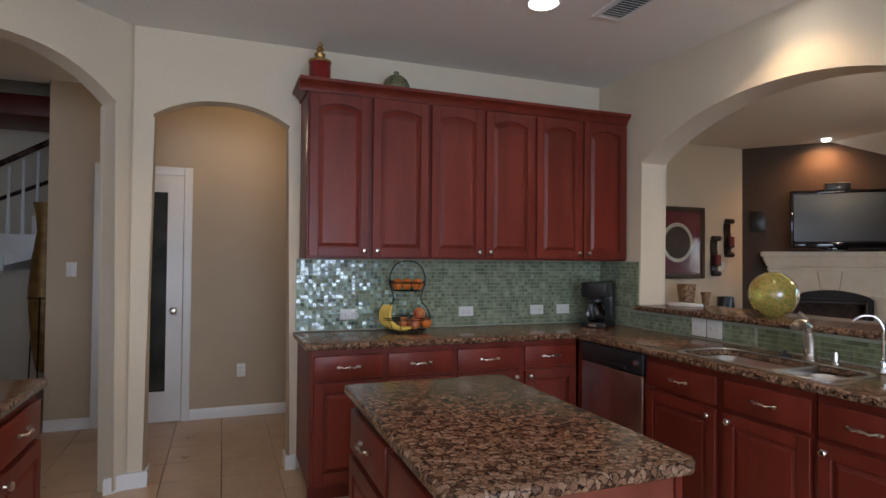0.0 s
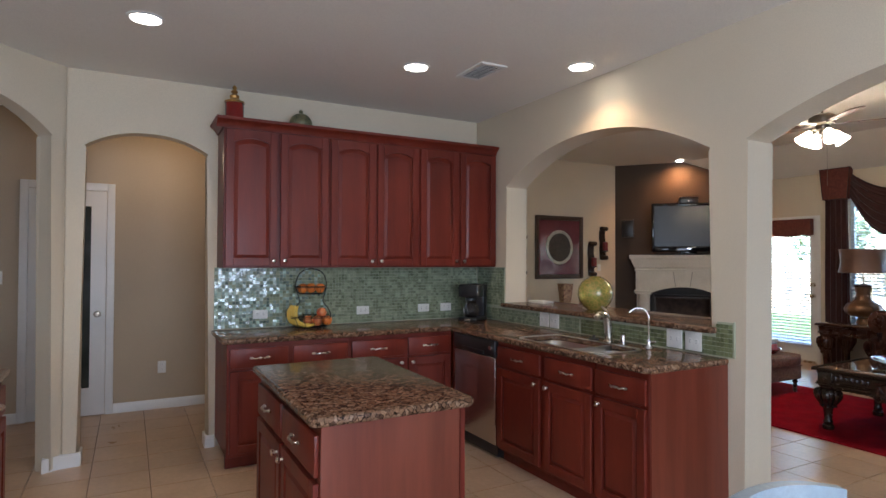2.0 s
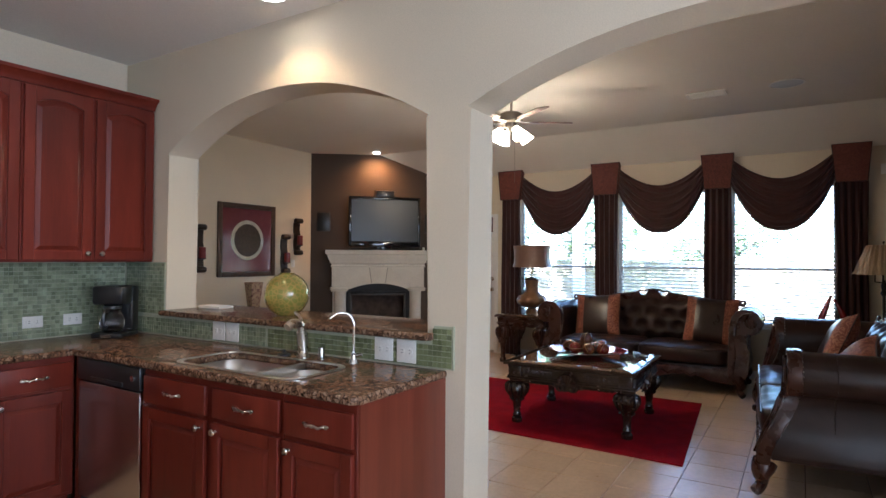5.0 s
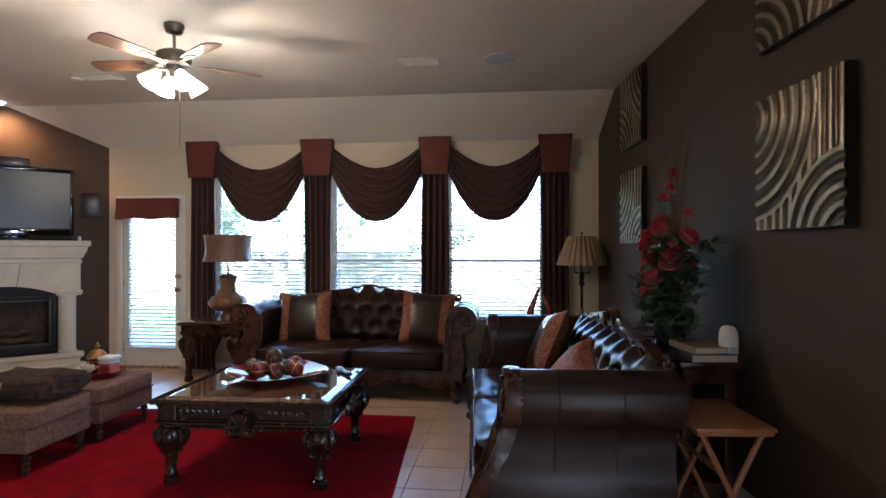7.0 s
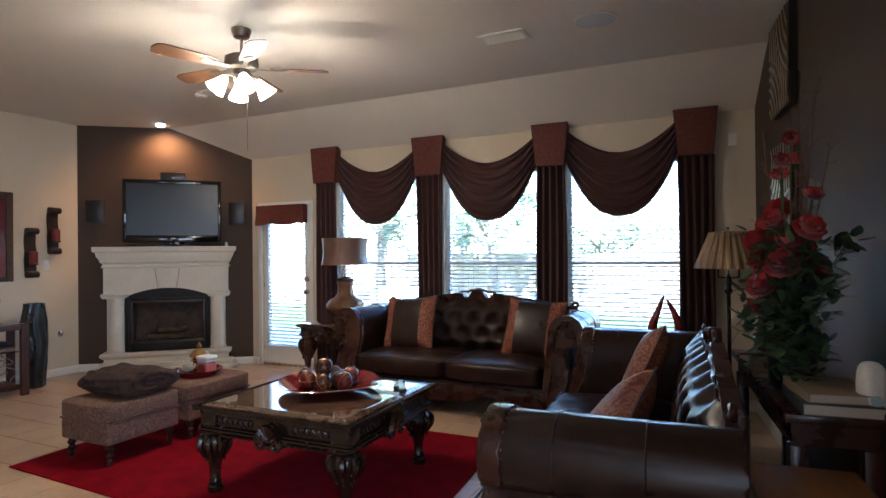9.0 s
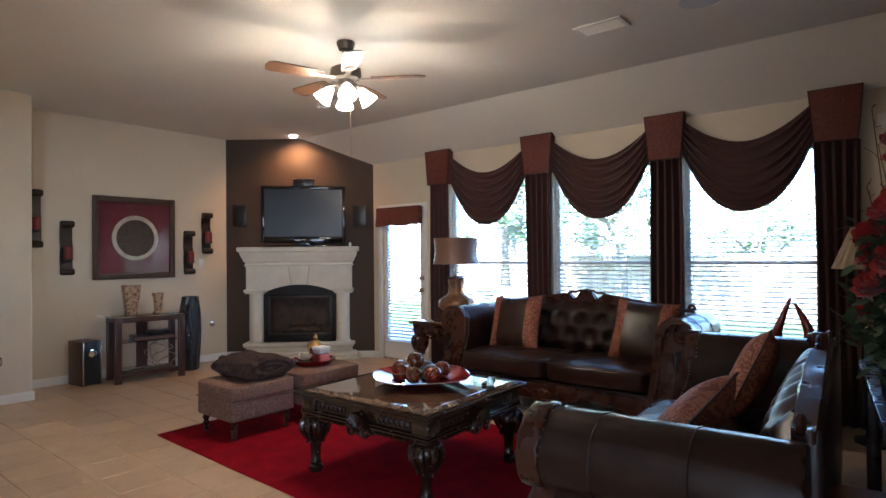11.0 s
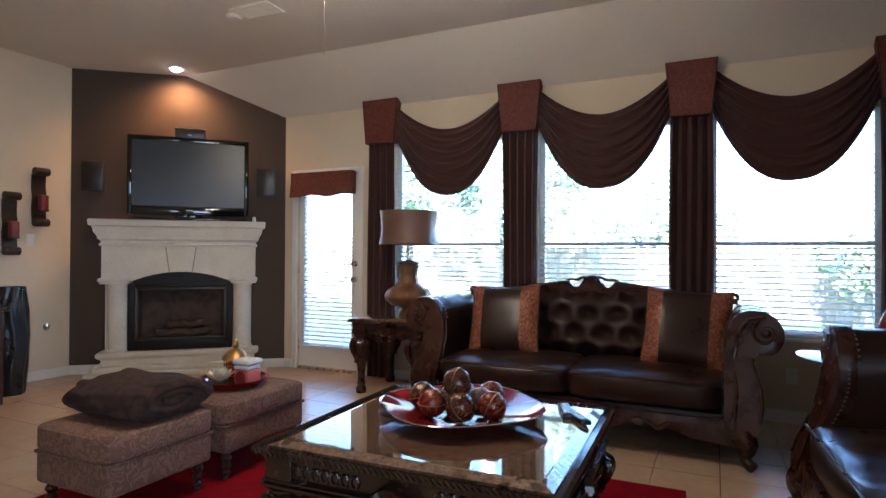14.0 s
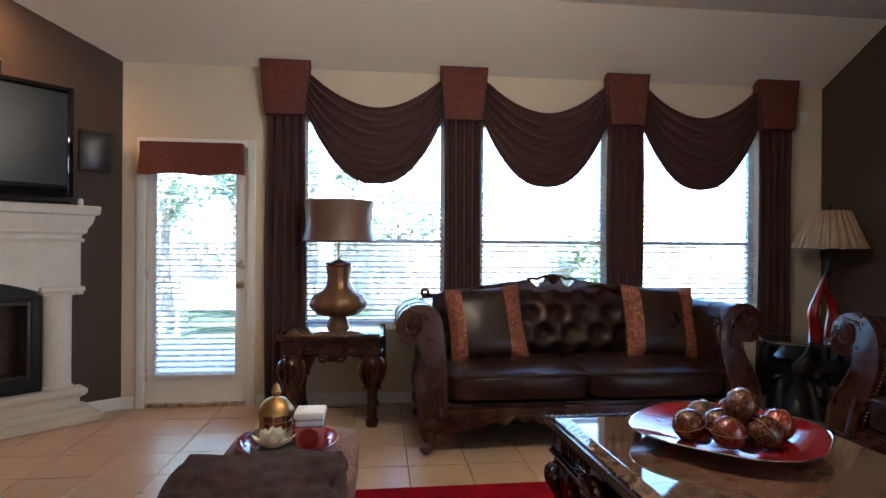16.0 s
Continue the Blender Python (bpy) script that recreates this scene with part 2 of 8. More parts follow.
BROCADE = patterned("rust_brocade", (0.105, 0.021, 0.013), (0.145, 0.034, 0.021), 14, 0.7, 0.55)
PILLOW_BROCADE = patterned("copper_brocade", (0.17, 0.040, 0.018), (0.30, 0.11, 0.055), 14, 0.65, 0.55)
OTTOMAN_CLOTH = patterned("taupe_paisley_cloth", (0.135, 0.072, 0.048), (0.200, 0.115, 0.078), 14, 0.9, 0.55)
FUR = surface("brown_fur", (0.030, 0.016, 0.012), (0.085, 0.046, 0.034), 22, 0.95, 200, 1.0, spec=0.1, distance=0.012, sheen=0.06)
PLASTER = surface("cast_stone", (0.66, 0.62, 0.53), (0.74, 0.70, 0.61), 4, 0.8, 60, 0.3)
RED_LACQUER = surface("red_lacquer", (0.17, 0.006, 0.006), (0.24, 0.010, 0.008), 6, 0.12, 80, 0.02, coat=0.5)
GREEN_TILE = surface("green_glass_tile", (0.135, 0.155, 0.075), (0.21, 0.235, 0.125), 14, 0.12, 60, 0.03, per_object=0.3)
GREEN_MOSAIC = surface("green_mosaic", (0.185, 0.215, 0.13), (0.30, 0.335, 0.225), 14, 0.12, 60, 0.03, per_object=0.3, island=True)
# paler copy of the green tiles: window reflections put into the colour
GLINT_MOSAIC = surface("pearl_mosaic", (0.13, 0.19, 0.14), (0.42, 0.52, 0.45), 22, 0.08, 60, 0.03, per_object=0.65, island=True, coat=0.6)
FAR_TILE = surface("floor_tile_joined", (0.47, 0.325, 0.205), (0.56, 0.405, 0.27), 4.0, 0.30, 30, 0.06, per_object=0.06, rough_var=0.06, island=True)
TILE_GROUT = surface("backsplash_grout", (0.36, 0.38, 0.27), (0.42, 0.44, 0.33), 10, 0.9, 120, 0.2)
BULB = glow("lit_bulb", (1.0, 0.80, 0.52), 5.0)
LENS_GLOW = glow("lit_downlight", (1.0, 0.86, 0.66), 2.2)
GLASS = clear_glass("window_glass", (0.96, 0.98, 0.97))
SCREEN = surface("tv_screen", (0.012, 0.015, 0.017), (0.014, 0.017, 0.020), 2, 0.30, 90, 0.0, rough_var=0.02, spec=0.42)

# ---- mesh helpers ----
def finish(bm, name, material, smooth=40):
    bmesh.ops.recalc_face_normals(bm, faces=bm.faces)
    me = bpy.data.meshes.new(name)
    bm.to_mesh(me)
    bm.free()
    me.materials.append(material)
    if smooth:
        me.polygons.foreach_set("use_smooth", [True] * len(me.polygons))
        me.set_sharp_from_angle(angle=radians(smooth))
    return me


def part(name, bm, material, parent=None, label="", smooth=40, m=None):
    ob = new(name, finish(bm, name, material, smooth))
    if parent is not None:
        ob.parent = parent
    if m is not None:
        ob.matrix_basis = m
    return tagged(ob, label)


def again(ob, m, parent=None):
    """One more of a part, on the same mesh, at the local pose m."""
    o = new(ob.name.split(".")[0], ob.data)
    o.parent = parent if parent is not None else ob.parent
    o.matrix_basis = m
    return o


def thing(name, m, label, category, group="", kind=""):
    ob = new(name)
    ob.empty_display_size = 0.1
    ob.matrix_basis = m
    return tagged(ob, label, category, group, kind)


def structure(name, bm, material, label="", smooth=40):
    return tagged(new(name, finish(bm, name, material, smooth)), label, "", "", "structure")


def B():
    return bmesh.new()


def box(bm, x0, y0, z0, x1, y1, z1, bevel=0.0, seg=2):
    c = [(x, y, z) for z in (z0, z1) for y in (y0, y1) for x in (x0, x1)]
    v = [bm.verts.new(p) for p in c]
    fs = [bm.faces.new([v[i] for i in f]) for f in ((0, 2, 3, 1), (4, 5, 7, 6), (0, 1, 5, 4), (2, 6, 7, 3), (0, 4, 6, 2), (1, 3, 7, 5))]
    if bevel:
        edges = list({e for f in fs for e in f.edges})
        bmesh.ops.bevel(bm, geom=edges, offset=bevel, segments=seg, profile=0.5, affect="EDGES")
    return bm


def prism(bm, pts, axis, a, b, bevel=0.0, seg=2):
    """A closed outline (2D points) pushed along an axis from a to b. axis x: points are (y, z); y: (x, z); z: (x, y)."""
    def put(p, d):
        return {"x": (d, p[0], p[1]), "y": (p[0], d, p[1]), "z": (p[0], p[1], d)}[axis]
    lo, hi = [bm.verts.new(put(p, a)) for p in pts], [bm.verts.new(put(p, b)) for p in pts]
    n = len(pts)
    caps = [bm.faces.new(lo), bm.faces.new(hi)]
    for i in range(n):
        bm.faces.new((lo[i], lo[(i + 1) % n], hi[(i + 1) % n], hi[i]))
    if bevel:
        edges = list({e for f in caps for e in f.edges})
        bmesh.ops.bevel(bm, geom=edges, offset=bevel, segments=seg, profile=0.5, affect="EDGES")
    return bm


def lathe(bm, profile, seg=24, at=(0, 0, 0), squash=1.0, lobes=0, depth=0.0, cap=True):
    """A turned body from (radius, height) pairs."""
    rings = []
    for r, z in profile:
        ring = []
        for k in range(seg):
            a = 2 * math.pi * k / seg
            rr = r * (1 + depth * math.cos(lobes * a)) if lobes else r
            ring.append(bm.verts.new((at[0] + rr * math.cos(a), at[1] + rr * squash * math.sin(a), at[2] + z)))
        rings.append(ring)
    for lo, hi in zip(rings, rings[1:]):
        for k in range(seg):
            bm.faces.new((lo[k], lo[(k + 1) % seg], hi[(k + 1) % seg], hi[k]))
    for ring in (rings[0], rings[-1]) if cap else ():
        bm.faces.new(ring)
    return bm


def tube(bm, pts, r, seg=8, radii=None, closed=False):
    """A round bar along points."""
    pts = [Vector(p) for p in pts]
    n = len(pts)
    rings, side = [], None
    for i, p in enumerate(pts):
        if closed:
            d = (pts[(i + 1) % n] - pts[i - 1]).normalized()
        else:
            d = (pts[min(i + 1, n - 1)] - pts[max(i - 1, 0)]).normalized()
        if side is None:
            side = d.orthogonal().normalized()
        side = (side - d * side.dot(d)).normalized()
        up = d.cross(side)
        rr = radii[i] if radii else r
        rings.append([bm.verts.new(p + rr * (math.cos(2 * math.pi * k / seg) * side + math.sin(2 * math.pi * k / seg) * up)) for k in range(seg)])
    pairs = list(zip(rings, rings[1:])) + ([(rings[-1], rings[0])] if closed else [])
    for lo, hi in pairs:
        for k in range(seg):
            bm.faces.new((lo[k], lo[(k + 1) % seg], hi[(k + 1) % seg], hi[k]))
    if not closed:
        bm.faces.new(rings[0]), bm.faces.new(rings[-1])
    return bm


def ball(bm, c, r, u=16, v=10, scale=(1, 1, 1), turn=None):
    m = Matrix.Translation(c) @ (turn if turn is not None else Matrix()) @ Matrix.Diagonal((r * scale[0], r * scale[1], r * scale[2], 1))
    bmesh.ops.create_uvsphere(bm, u_segments=u, v_segments=v, radius=1, matrix=m)
    return bm


def sheet(bm, fn, nu, nv, thick=0.0):
    """A surface fn(u, v), u and v from 0 to 1; with a thickness it becomes a closed slab."""
    g = [[bm.verts.new(fn(i / nu, j / nv)) for j in range(nv + 1)] for i in range(nu + 1)]
    fs = [bm.faces.new((g[i][j], g[i + 1][j], g[i + 1][j + 1], g[i][j + 1])) for i in range(nu) for j in range(nv)]
    if thick:
        bmesh.ops.recalc_face_normals(bm, faces=fs)
        bmesh.ops.solidify(bm, geom=fs, thickness=thick)
    return bm


def cushion(bm, x0, y0, z0, x1, y1, z1, puff=0.03, n=12, power=4.0):
    """A soft block: a rounded box with bulging faces."""
    c, h = Vector(((x0 + x1) / 2, (y0 + y1) / 2, (z0 + z1) / 2)), Vector(((x1 - x0) / 2, (y1 - y0) / 2, (z1 - z0) / 2))
    made = bmesh.ops.create_cube(bm, size=2)["verts"]
    edges = list({e for v in made for e in v.link_edges})
    bmesh.ops.subdivide_edges(bm, edges=edges, cuts=n, use_grid_fill=True)
    for v in bm.verts:
        if v.tag:
            continue
        v.tag = True
        p = v.co.copy()
        k = (abs(p.x) ** power + abs(p.y) ** power + abs(p.z) ** power) ** (1 / power)
        q = p / k * max(abs(p.x), abs(p.y), abs(p.z))
        q = p.lerp(q, 0.9)
        bulge = Vector((1 + puff / h.x * (1 - p.y ** 2) * (1 - p.z ** 2), 1 + puff / h.y * (1 - p.x ** 2) * (1 - p.z ** 2), 1 + puff / h.z * (1 - p.x ** 2) * (1 - p.y ** 2)))
        v.co = Vector((c.x + q.x * h.x * bulge.x, c.y + q.y * h.y * bulge.y, c.z + q.z * h.z * bulge.z))
    return bm


def arch_points(u0, u1, spring, top, n=24, power=2.3):
    c, w = (u0 + u1) / 2, (u1 - u0) / 2
    out = []
    for i in range(n + 1):
        s = -math.cos(math.pi * i / n)
        out.append((c + w * s, spring + (top - spring) * (1 - abs(s) ** power)))
    return out


def lettering(text, size, material, m, parent, name="writing", depth=0.0008):
    cu = bpy.data.curves.new(name, "FONT")
    cu.body, cu.size, cu.extrude, cu.align_x, cu.align_y = text, size, depth, "CENTER", "CENTER"
    tmp = bpy.data.objects.new(name, cu)
    me = bpy.data.meshes.new_from_object(tmp)
    bpy.data.objects.remove(tmp)
    me.materials.clear()
    me.materials.append(material)
    ob = new(name, me)
    ob.parent, ob.matrix_basis = parent, m
    return ob


I4 = Matrix()

# ---- structure ----
KC, LC, LOW = 2.788, 3.055, 2.682          # kitchen ceiling, living room ceiling, its low edge
CREASE, EAST, NORTH = 7.83, 8.45, 6.34
WEST_A, WEST_B = 2.905, 3.13             # faces of the arched wall
KN = 3.915                               # kitchen cabinet wall


def wall_run(name, p0, p1, thick, z0, z1, material, label):
    """A straight wall from p0 to p1; the thickness lies to the left of that way."""
    a, b = Vector((*p0, 0)), Vector((*p1, 0))
    n = (b - a).normalized().cross(Vector((0, 0, 1))) * -thick
    bm = B()
    prism(bm, [(a.x, a.y), (b.x, b.y), (b.x + n.x, b.y + n.y), (a.x + n.x, a.y + n.y)], "z", z0, z1)
    return structure(name, bm, material, label, 0)


bm = box(B(), -4.2, -3.6, -0.12, EAST + 0.16, 8.3, -0.012)
floor = structure("floor", bm, GROUT, "tan ceramic tiles with dark brown grout joints", 0)

# arched wall between kitchen and living room
bm = B()
PASS_L, PASS_R, BIG_L, BIG_R = 3.434, 1.336, 1.127, -1.48
solid = [(BIG_R - 0.30, 0), (BIG_R, 0)] + arch_points(BIG_R, BIG_L, 2.12, 2.378, 36, 2.55) + [(BIG_L, 0), (PASS_R, 0)] + arch_points(PASS_R, PASS_L, 2.105, 2.40, 28, 2.15) + [(PASS_L, 0), (NORTH + 0.1, 0), (NORTH + 0.1, LC + 0.1), (BIG_R - 0.30, LC + 0.1)]
prism(bm, solid, "x", WEST_A, WEST_B, 0.018, 3)
structure("wall_arches", bm, PAINT, "cream plaster wall with two rounded arches")
structure("wall_bar", box(B(), WEST_A, PASS_R + 0.001, 0, WEST_B, PASS_L - 0.001, 1.03), PAINT, "low cream wall under the raised bar")

# kitchen cabinet wall, with the arched way to the hall
bm = B()
solid = [(-0.368, 0)] + arch_points(-0.368, 0.462, 2.25, 2.375, 20) + [(0.462, 0), (WEST_A, 0), (WEST_A, KC + 0.1), (-0.475, KC + 0.1), (-0.475, 0)]
prism(bm, solid, "y", KN, KN + 0.13, 0.018, 3)
structure("wall_kitchen_north", bm, PAINT, "cream kitchen wall with an arched opening")
# slanting wall with the first arch, joined to the column
A0, A1 = Vector((-0.475, 3.915)), Vector((-2.10, 2.29))
run = (A1 - A0).length
bm = B()
solid = [(0.0, 0), (0.09, 0)] + arch_points(0.09, 1.25, 2.285, 2.50, 20) + [(1.25, 0), (run, 0), (run, KC + 0.1), (0, KC + 0.1)]
prism(bm, solid, "y", -0.13, 0.0, 0.018, 3)
turn = Matrix.Translation((A0.x, A0.y, 0)) @ Matrix.Rotation(math.atan2(A1.y - A0.y, A1.x - A0.x), 4, "Z")
bm.transform(turn)
prism(bm, [(A0.x + 0.001, A0.y + 0.02), (A0.x + 0.001, KN + 0.128), (A0.x - 0.09, A0.y + 0.09), (A0.x - 0.02, A0.y + 0.0)], "z", 0, KC + 0.1)
structure("wall_kitchen_slant", bm, PAINT, "cream slanting wall with a rounded arch")

wall_run("wall_kitchen_west", (-2.6, 2.5), (-2.6, -3.4), -0.15, 0, KC + 0.1, PAINT, "plain cream wall")
wall_run("wall_nook_south", (-2.6, -3.4), (WEST_B, -3.4), -0.15, 0, KC + 0.1, PAINT, "plain cream wall")
wall_run("wall_nook_east", (WEST_A, -3.4), (WEST_A, BIG_R - 0.3), -0.2, 0, LC + 0.1, PAINT, "plain cream wall")
structure("ceiling_kitchen", box(B(), -2.75, -3.55, KC, WEST_A, KN + 0.002, KC + 0.12), CEILING_PAINT, "pale matt ceiling with a fine texture", 0)

# hall and stair corner behind the arches
HN = 5.39
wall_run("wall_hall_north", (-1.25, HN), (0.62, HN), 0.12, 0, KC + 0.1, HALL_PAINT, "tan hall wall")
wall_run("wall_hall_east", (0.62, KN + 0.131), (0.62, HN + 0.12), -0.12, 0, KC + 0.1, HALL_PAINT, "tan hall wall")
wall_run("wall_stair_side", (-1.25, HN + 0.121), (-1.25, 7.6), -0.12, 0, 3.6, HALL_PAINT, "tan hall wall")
wall_run("wall_stair_north", (-4.2, 7.6), (-1.0, 7.6), 0.12, 0, 3.6, PAINT, "cream stair wall")
wall_run("wall_stair_west", (-4.2, 2.2), (-4.2, 7.72), 0.12, 0, 3.6, PAINT, "cream stair wall")
wall_run("wall_stair_south", (-4.2, 2.2), (-2.6, 2.5), -0.12, 0, 3.6, PAINT, "cream stair wall")
structure("ceiling_hall", box(B(), -4.3, KN + 0.13, KC, 0.75, HN + 0.12, KC + 0.1), CEILING_PAINT, "pale hall ceiling", 0)
structure("ceiling_stair", box(B(), -4.3, HN + 0.121, 3.5, -1.0, 7.75, 3.6), CEILING_PAINT, "pale ceiling over the stairs", 0)
structure("ceiling_entry", box(B(), -4.3, 2.1, KC + 0.121, -0.4, KN + 0.128, KC + 0.22), CEILING_PAINT, "pale hall ceiling", 0)

# unseen cover over everything, added to keep the sun from leaking in
bm = box(B(), -4.6, -3.8, 3.70, EAST + 0.7, 8.4, 3.85)
for a in ((-4.6, -3.8, -4.35, 8.4), (-4.35, -3.8, EAST + 0.2, -3.56), (-4.35, 7.73, EAST + 0.2, 8.4), (EAST + 0.151, -3.8, EAST + 0.2, 8.4)):
    box(bm, a[0], a[1], 2.5, a[2], a[3], 3.699)
structure("roof", bm, TRIM, "unseen slab and side skirts added to block the sun", 0)

# living room shell
DL, DR = Vector((7.17, NORTH)), Vector((8.453, 4.713))
HEARTH = Vector((7.635, 5.35))
wall_run("wall_living_north", (4.70, NORTH), (7.25, NORTH), 0.12, 0, LC + 0.1, PAINT, "cream living room wall")
structure("wall_living_jog", box(B(), WEST_B, 5.75, 0, 4.71, NORTH + 0.12, LC + 0.1, 0.015), PAINT, "cream wall corner")
way = (DR - DL).normalized()
run, at = (DR - DL).length, (HEARTH - DL).dot(way)
bm = prism(B(), [(0, 0), (at - 0.44, 0), (at - 0.44, 0.885), (at + 0.44, 0.885), (at + 0.44, 0), (run, 0), (run, LC + 0.05), (0, LC + 0.05)], "y", 0.0, 0.12)
bm.transform(Matrix.Translation((DL.x, DL.y, 0)) @ Matrix.Rotation(math.atan2(way.y, way.x), 4, "Z"))
structure("wall_fireplace", bm, BROWN_PAINT, "dark brown painted slanting wall", 0)
S0, S1 = Vector((EAST, -1.13)), Vector((2.95, -1.69))
wall_run("wall_living_south", S0, S1, 0.14, 0, LC + 0.1, BROWN_PAINT, "dark brown painted wall")
WINS = ((2.195, 3.365), (0.815, 1.925), (-0.535, 0.56))
DOOR_Y = (3.775, 4.545)
WZ0, WZ1, DOOR_H = 0.62, 2.32, 2.035
bm = B()
ys = [-1.3, WINS[2][0], WINS[2][1], WINS[1][0], WINS[1][1], WINS[0][0], WINS[0][1], DOOR_Y[0], DOOR_Y[1], 4.86]
for i in range(0, 10, 2):
    box(bm, EAST, ys[i], 0, EAST + 0.15, ys[i + 1], LOW + 0.1)
for y0, y1 in WINS:
    box(bm, EAST, y0, 0, EAST + 0.15, y1, WZ0), box(bm, EAST, y0, WZ1, EAST + 0.15, y1, LOW + 0.1)
box(bm, EAST, DOOR_Y[0], DOOR_H, EAST + 0.15, DOOR_Y[1], LOW + 0.1)
bmesh.ops.remove_doubles(bm, verts=bm.verts, dist=0.0005)
structure("wall_living_east", bm, PAINT, "cream wall with three windows and a glazed door", 0)
bm = B()
prism(bm, [(WEST_B - 0.1, LC), (CREASE, LC), (EAST + 0.14, LOW - 0.09), (EAST + 0.14, LC + 0.1), (WEST_B - 0.1, LC + 0.1)], "y", -1.75, NORTH + 0.1)
structure("ceiling_living", bm, LIVING_CEILING, "beige ceiling sloping down to the window wall", 0)

# ---- trim ----
def slab(bm, outer, holes, z0, z1, bevel=0.0, seg=3):
    """A flat slab with holes from outlines in plan."""
    edges = []
    for loop in (outer, *holes):
        vs = [bm.verts.new((x, y, z1)) for x, y in loop]
        edges += [bm.edges.new((vs[i], vs[(i + 1) % len(vs)])) for i in range(len(vs))]
    fs = [g for g in bmesh.ops.triangle_fill(bm, edges=edges, use_beauty=True)["geom"] if isinstance(g, bmesh.types.BMFace)]
    ext = bmesh.ops.extrude_face_region(bm, geom=fs)["geom"]
    for g in ext:
        if isinstance(g, bmesh.types.BMVert):
            g.co.z = z0
    bmesh.ops.recalc_face_normals(bm, faces=bm.faces)
    if bevel:
        sharp = [e for e in bm.edges if len(e.link_faces) == 2 and e.calc_face_angle(0) > 1.2 and abs(e.verts[0].co.z - e.verts[1].co.z) < 1e-4]
        bmesh.ops.bevel(bm, geom=sharp, offset=bevel, segments=seg, profile=0.5, affect="EDGES")
    return bm


def rounded(x0, y0, x1, y1, r, n=6):
    out = []
    for cx, cy, a0 in ((x1 - r, y1 - r, 0), (x0 + r, y1 - r, 90), (x0 + r, y0 + r, 180), (x1 - r, y0 + r, 270)):
        for i in range(n + 1):
            a = radians(a0 + 90 * i / n)
            out.append((cx + r * math.cos(a), cy + r * math.sin(a)))
    return out


def baseboard(p0, p1, h=0.09, thick=0.014):
    """White skirting along a wall; the room lies to the right of the way."""
    a, b = Vector((*p0, 0)), Vector((*p1, 0))
    n = (b - a).normalized().cross(Vector((0, 0, 1))) * thick
    bm = B()
    L = (b - a).length
    prism(bm, [(0, 0), (0, h), (-thick * 0.4, h), (-thick * 0.8, h - 0.02), (-thick, h - 0.03), (-thick, 0)], "x", 0, L)
    bm.transform(Matrix.Translation(a) @ Matrix.Rotation(math.atan2(b.y - a.y, b.x - a.x), 4, "Z"))
    return structure("baseboard", bm, TRIM, "white painted skirting board")


baseboard((-1.25, HN), (-0.929, HN)), baseboard((-0.194, HN), (0.62, HN))
baseboard((0.62, HN), (0.62, KN + 0.14))
baseboard((4.71, NORTH), (DL.x, NORTH))
baseboard((WEST_B, 5.75), (4.724, 5.75)), baseboard((4.71, 5.75), (4.71, NORTH))
for e0, e1 in ((0.0, at - 0.70), (at + 0.70, run)):
    baseboard((DL + way * e0)[:], (DL + way * e1)[:])
baseboard((EAST, 3.70), (EAST, -1.13)), baseboard((EAST, 4.72), (EAST, 4.62))
baseboard((S0.x, S0.y), (S1.x, S1.y))
bm = B()
prism(bm, [(-0.354, 3.90), (-0.354, 4.058), (-0.45, 4.058), (-0.585, 3.995), (-0.575, 3.83), (-0.482, 3.90)], "z", 0, 0.095, 0.006)
structure("baseboard", bm, TRIM, "white skirting round the column")
structure("baseboard", box(B(), 0.447, KN - 0.015, 0, 0.519, KN + 0.146, 0.095, 0.006), TRIM, "white skirting at the wall end")


# ---- cabinetry ----
def knob(parent, m, material=NICKEL):
    if "knob" not in SHARED:
        bm = lathe(B(), [(0.009, 0), (0.006, 0.006), (0.006, 0.014), (0.014, 0.019), (0.016, 0.025), (0.012, 0.031), (0.002, 0.033)], 12)
        SHARED["knob"] = finish(bm, "knob", NICKEL)
    ob = new("knob", SHARED["knob"])
    ob.parent, ob.matrix_basis = parent, m @ Matrix.Rotation(radians(90), 4, "X")
    return ob


def pull(parent, m):
    if "pull" not in SHARED:
        bm = B()
        pts = [(-0.048, 0, 0), (-0.046, -0.016, 0.002), (-0.03, -0.024, -0.003), (-0.012, -0.026, 0.003), (0.012, -0.026, 0.003), (0.03, -0.024, -0.003), (0.046, -0.016, 0.002), (0.048, 0, 0)]
        tube(bm, pts, 0.005, 8, [0.007, 0.005, 0.006, 0.0045, 0.0045, 0.006, 0.005, 0.007])
        for s in (-1, 1):
            ball(bm, (s * 0.056, -0.006, 0), 0.011, 10, 6, (1.4, 0.6, 0.8))
        ball(bm, (0, -0.027, 0.002), 0.008, 10, 6, (1.5, 0.8, 1))
        SHARED["pull"] = finish(bm, "pull", NICKEL)
    ob = new("pull", SHARED["pull"])
    ob.parent, ob.matrix_basis = parent, m
    return ob


SHARED = {}


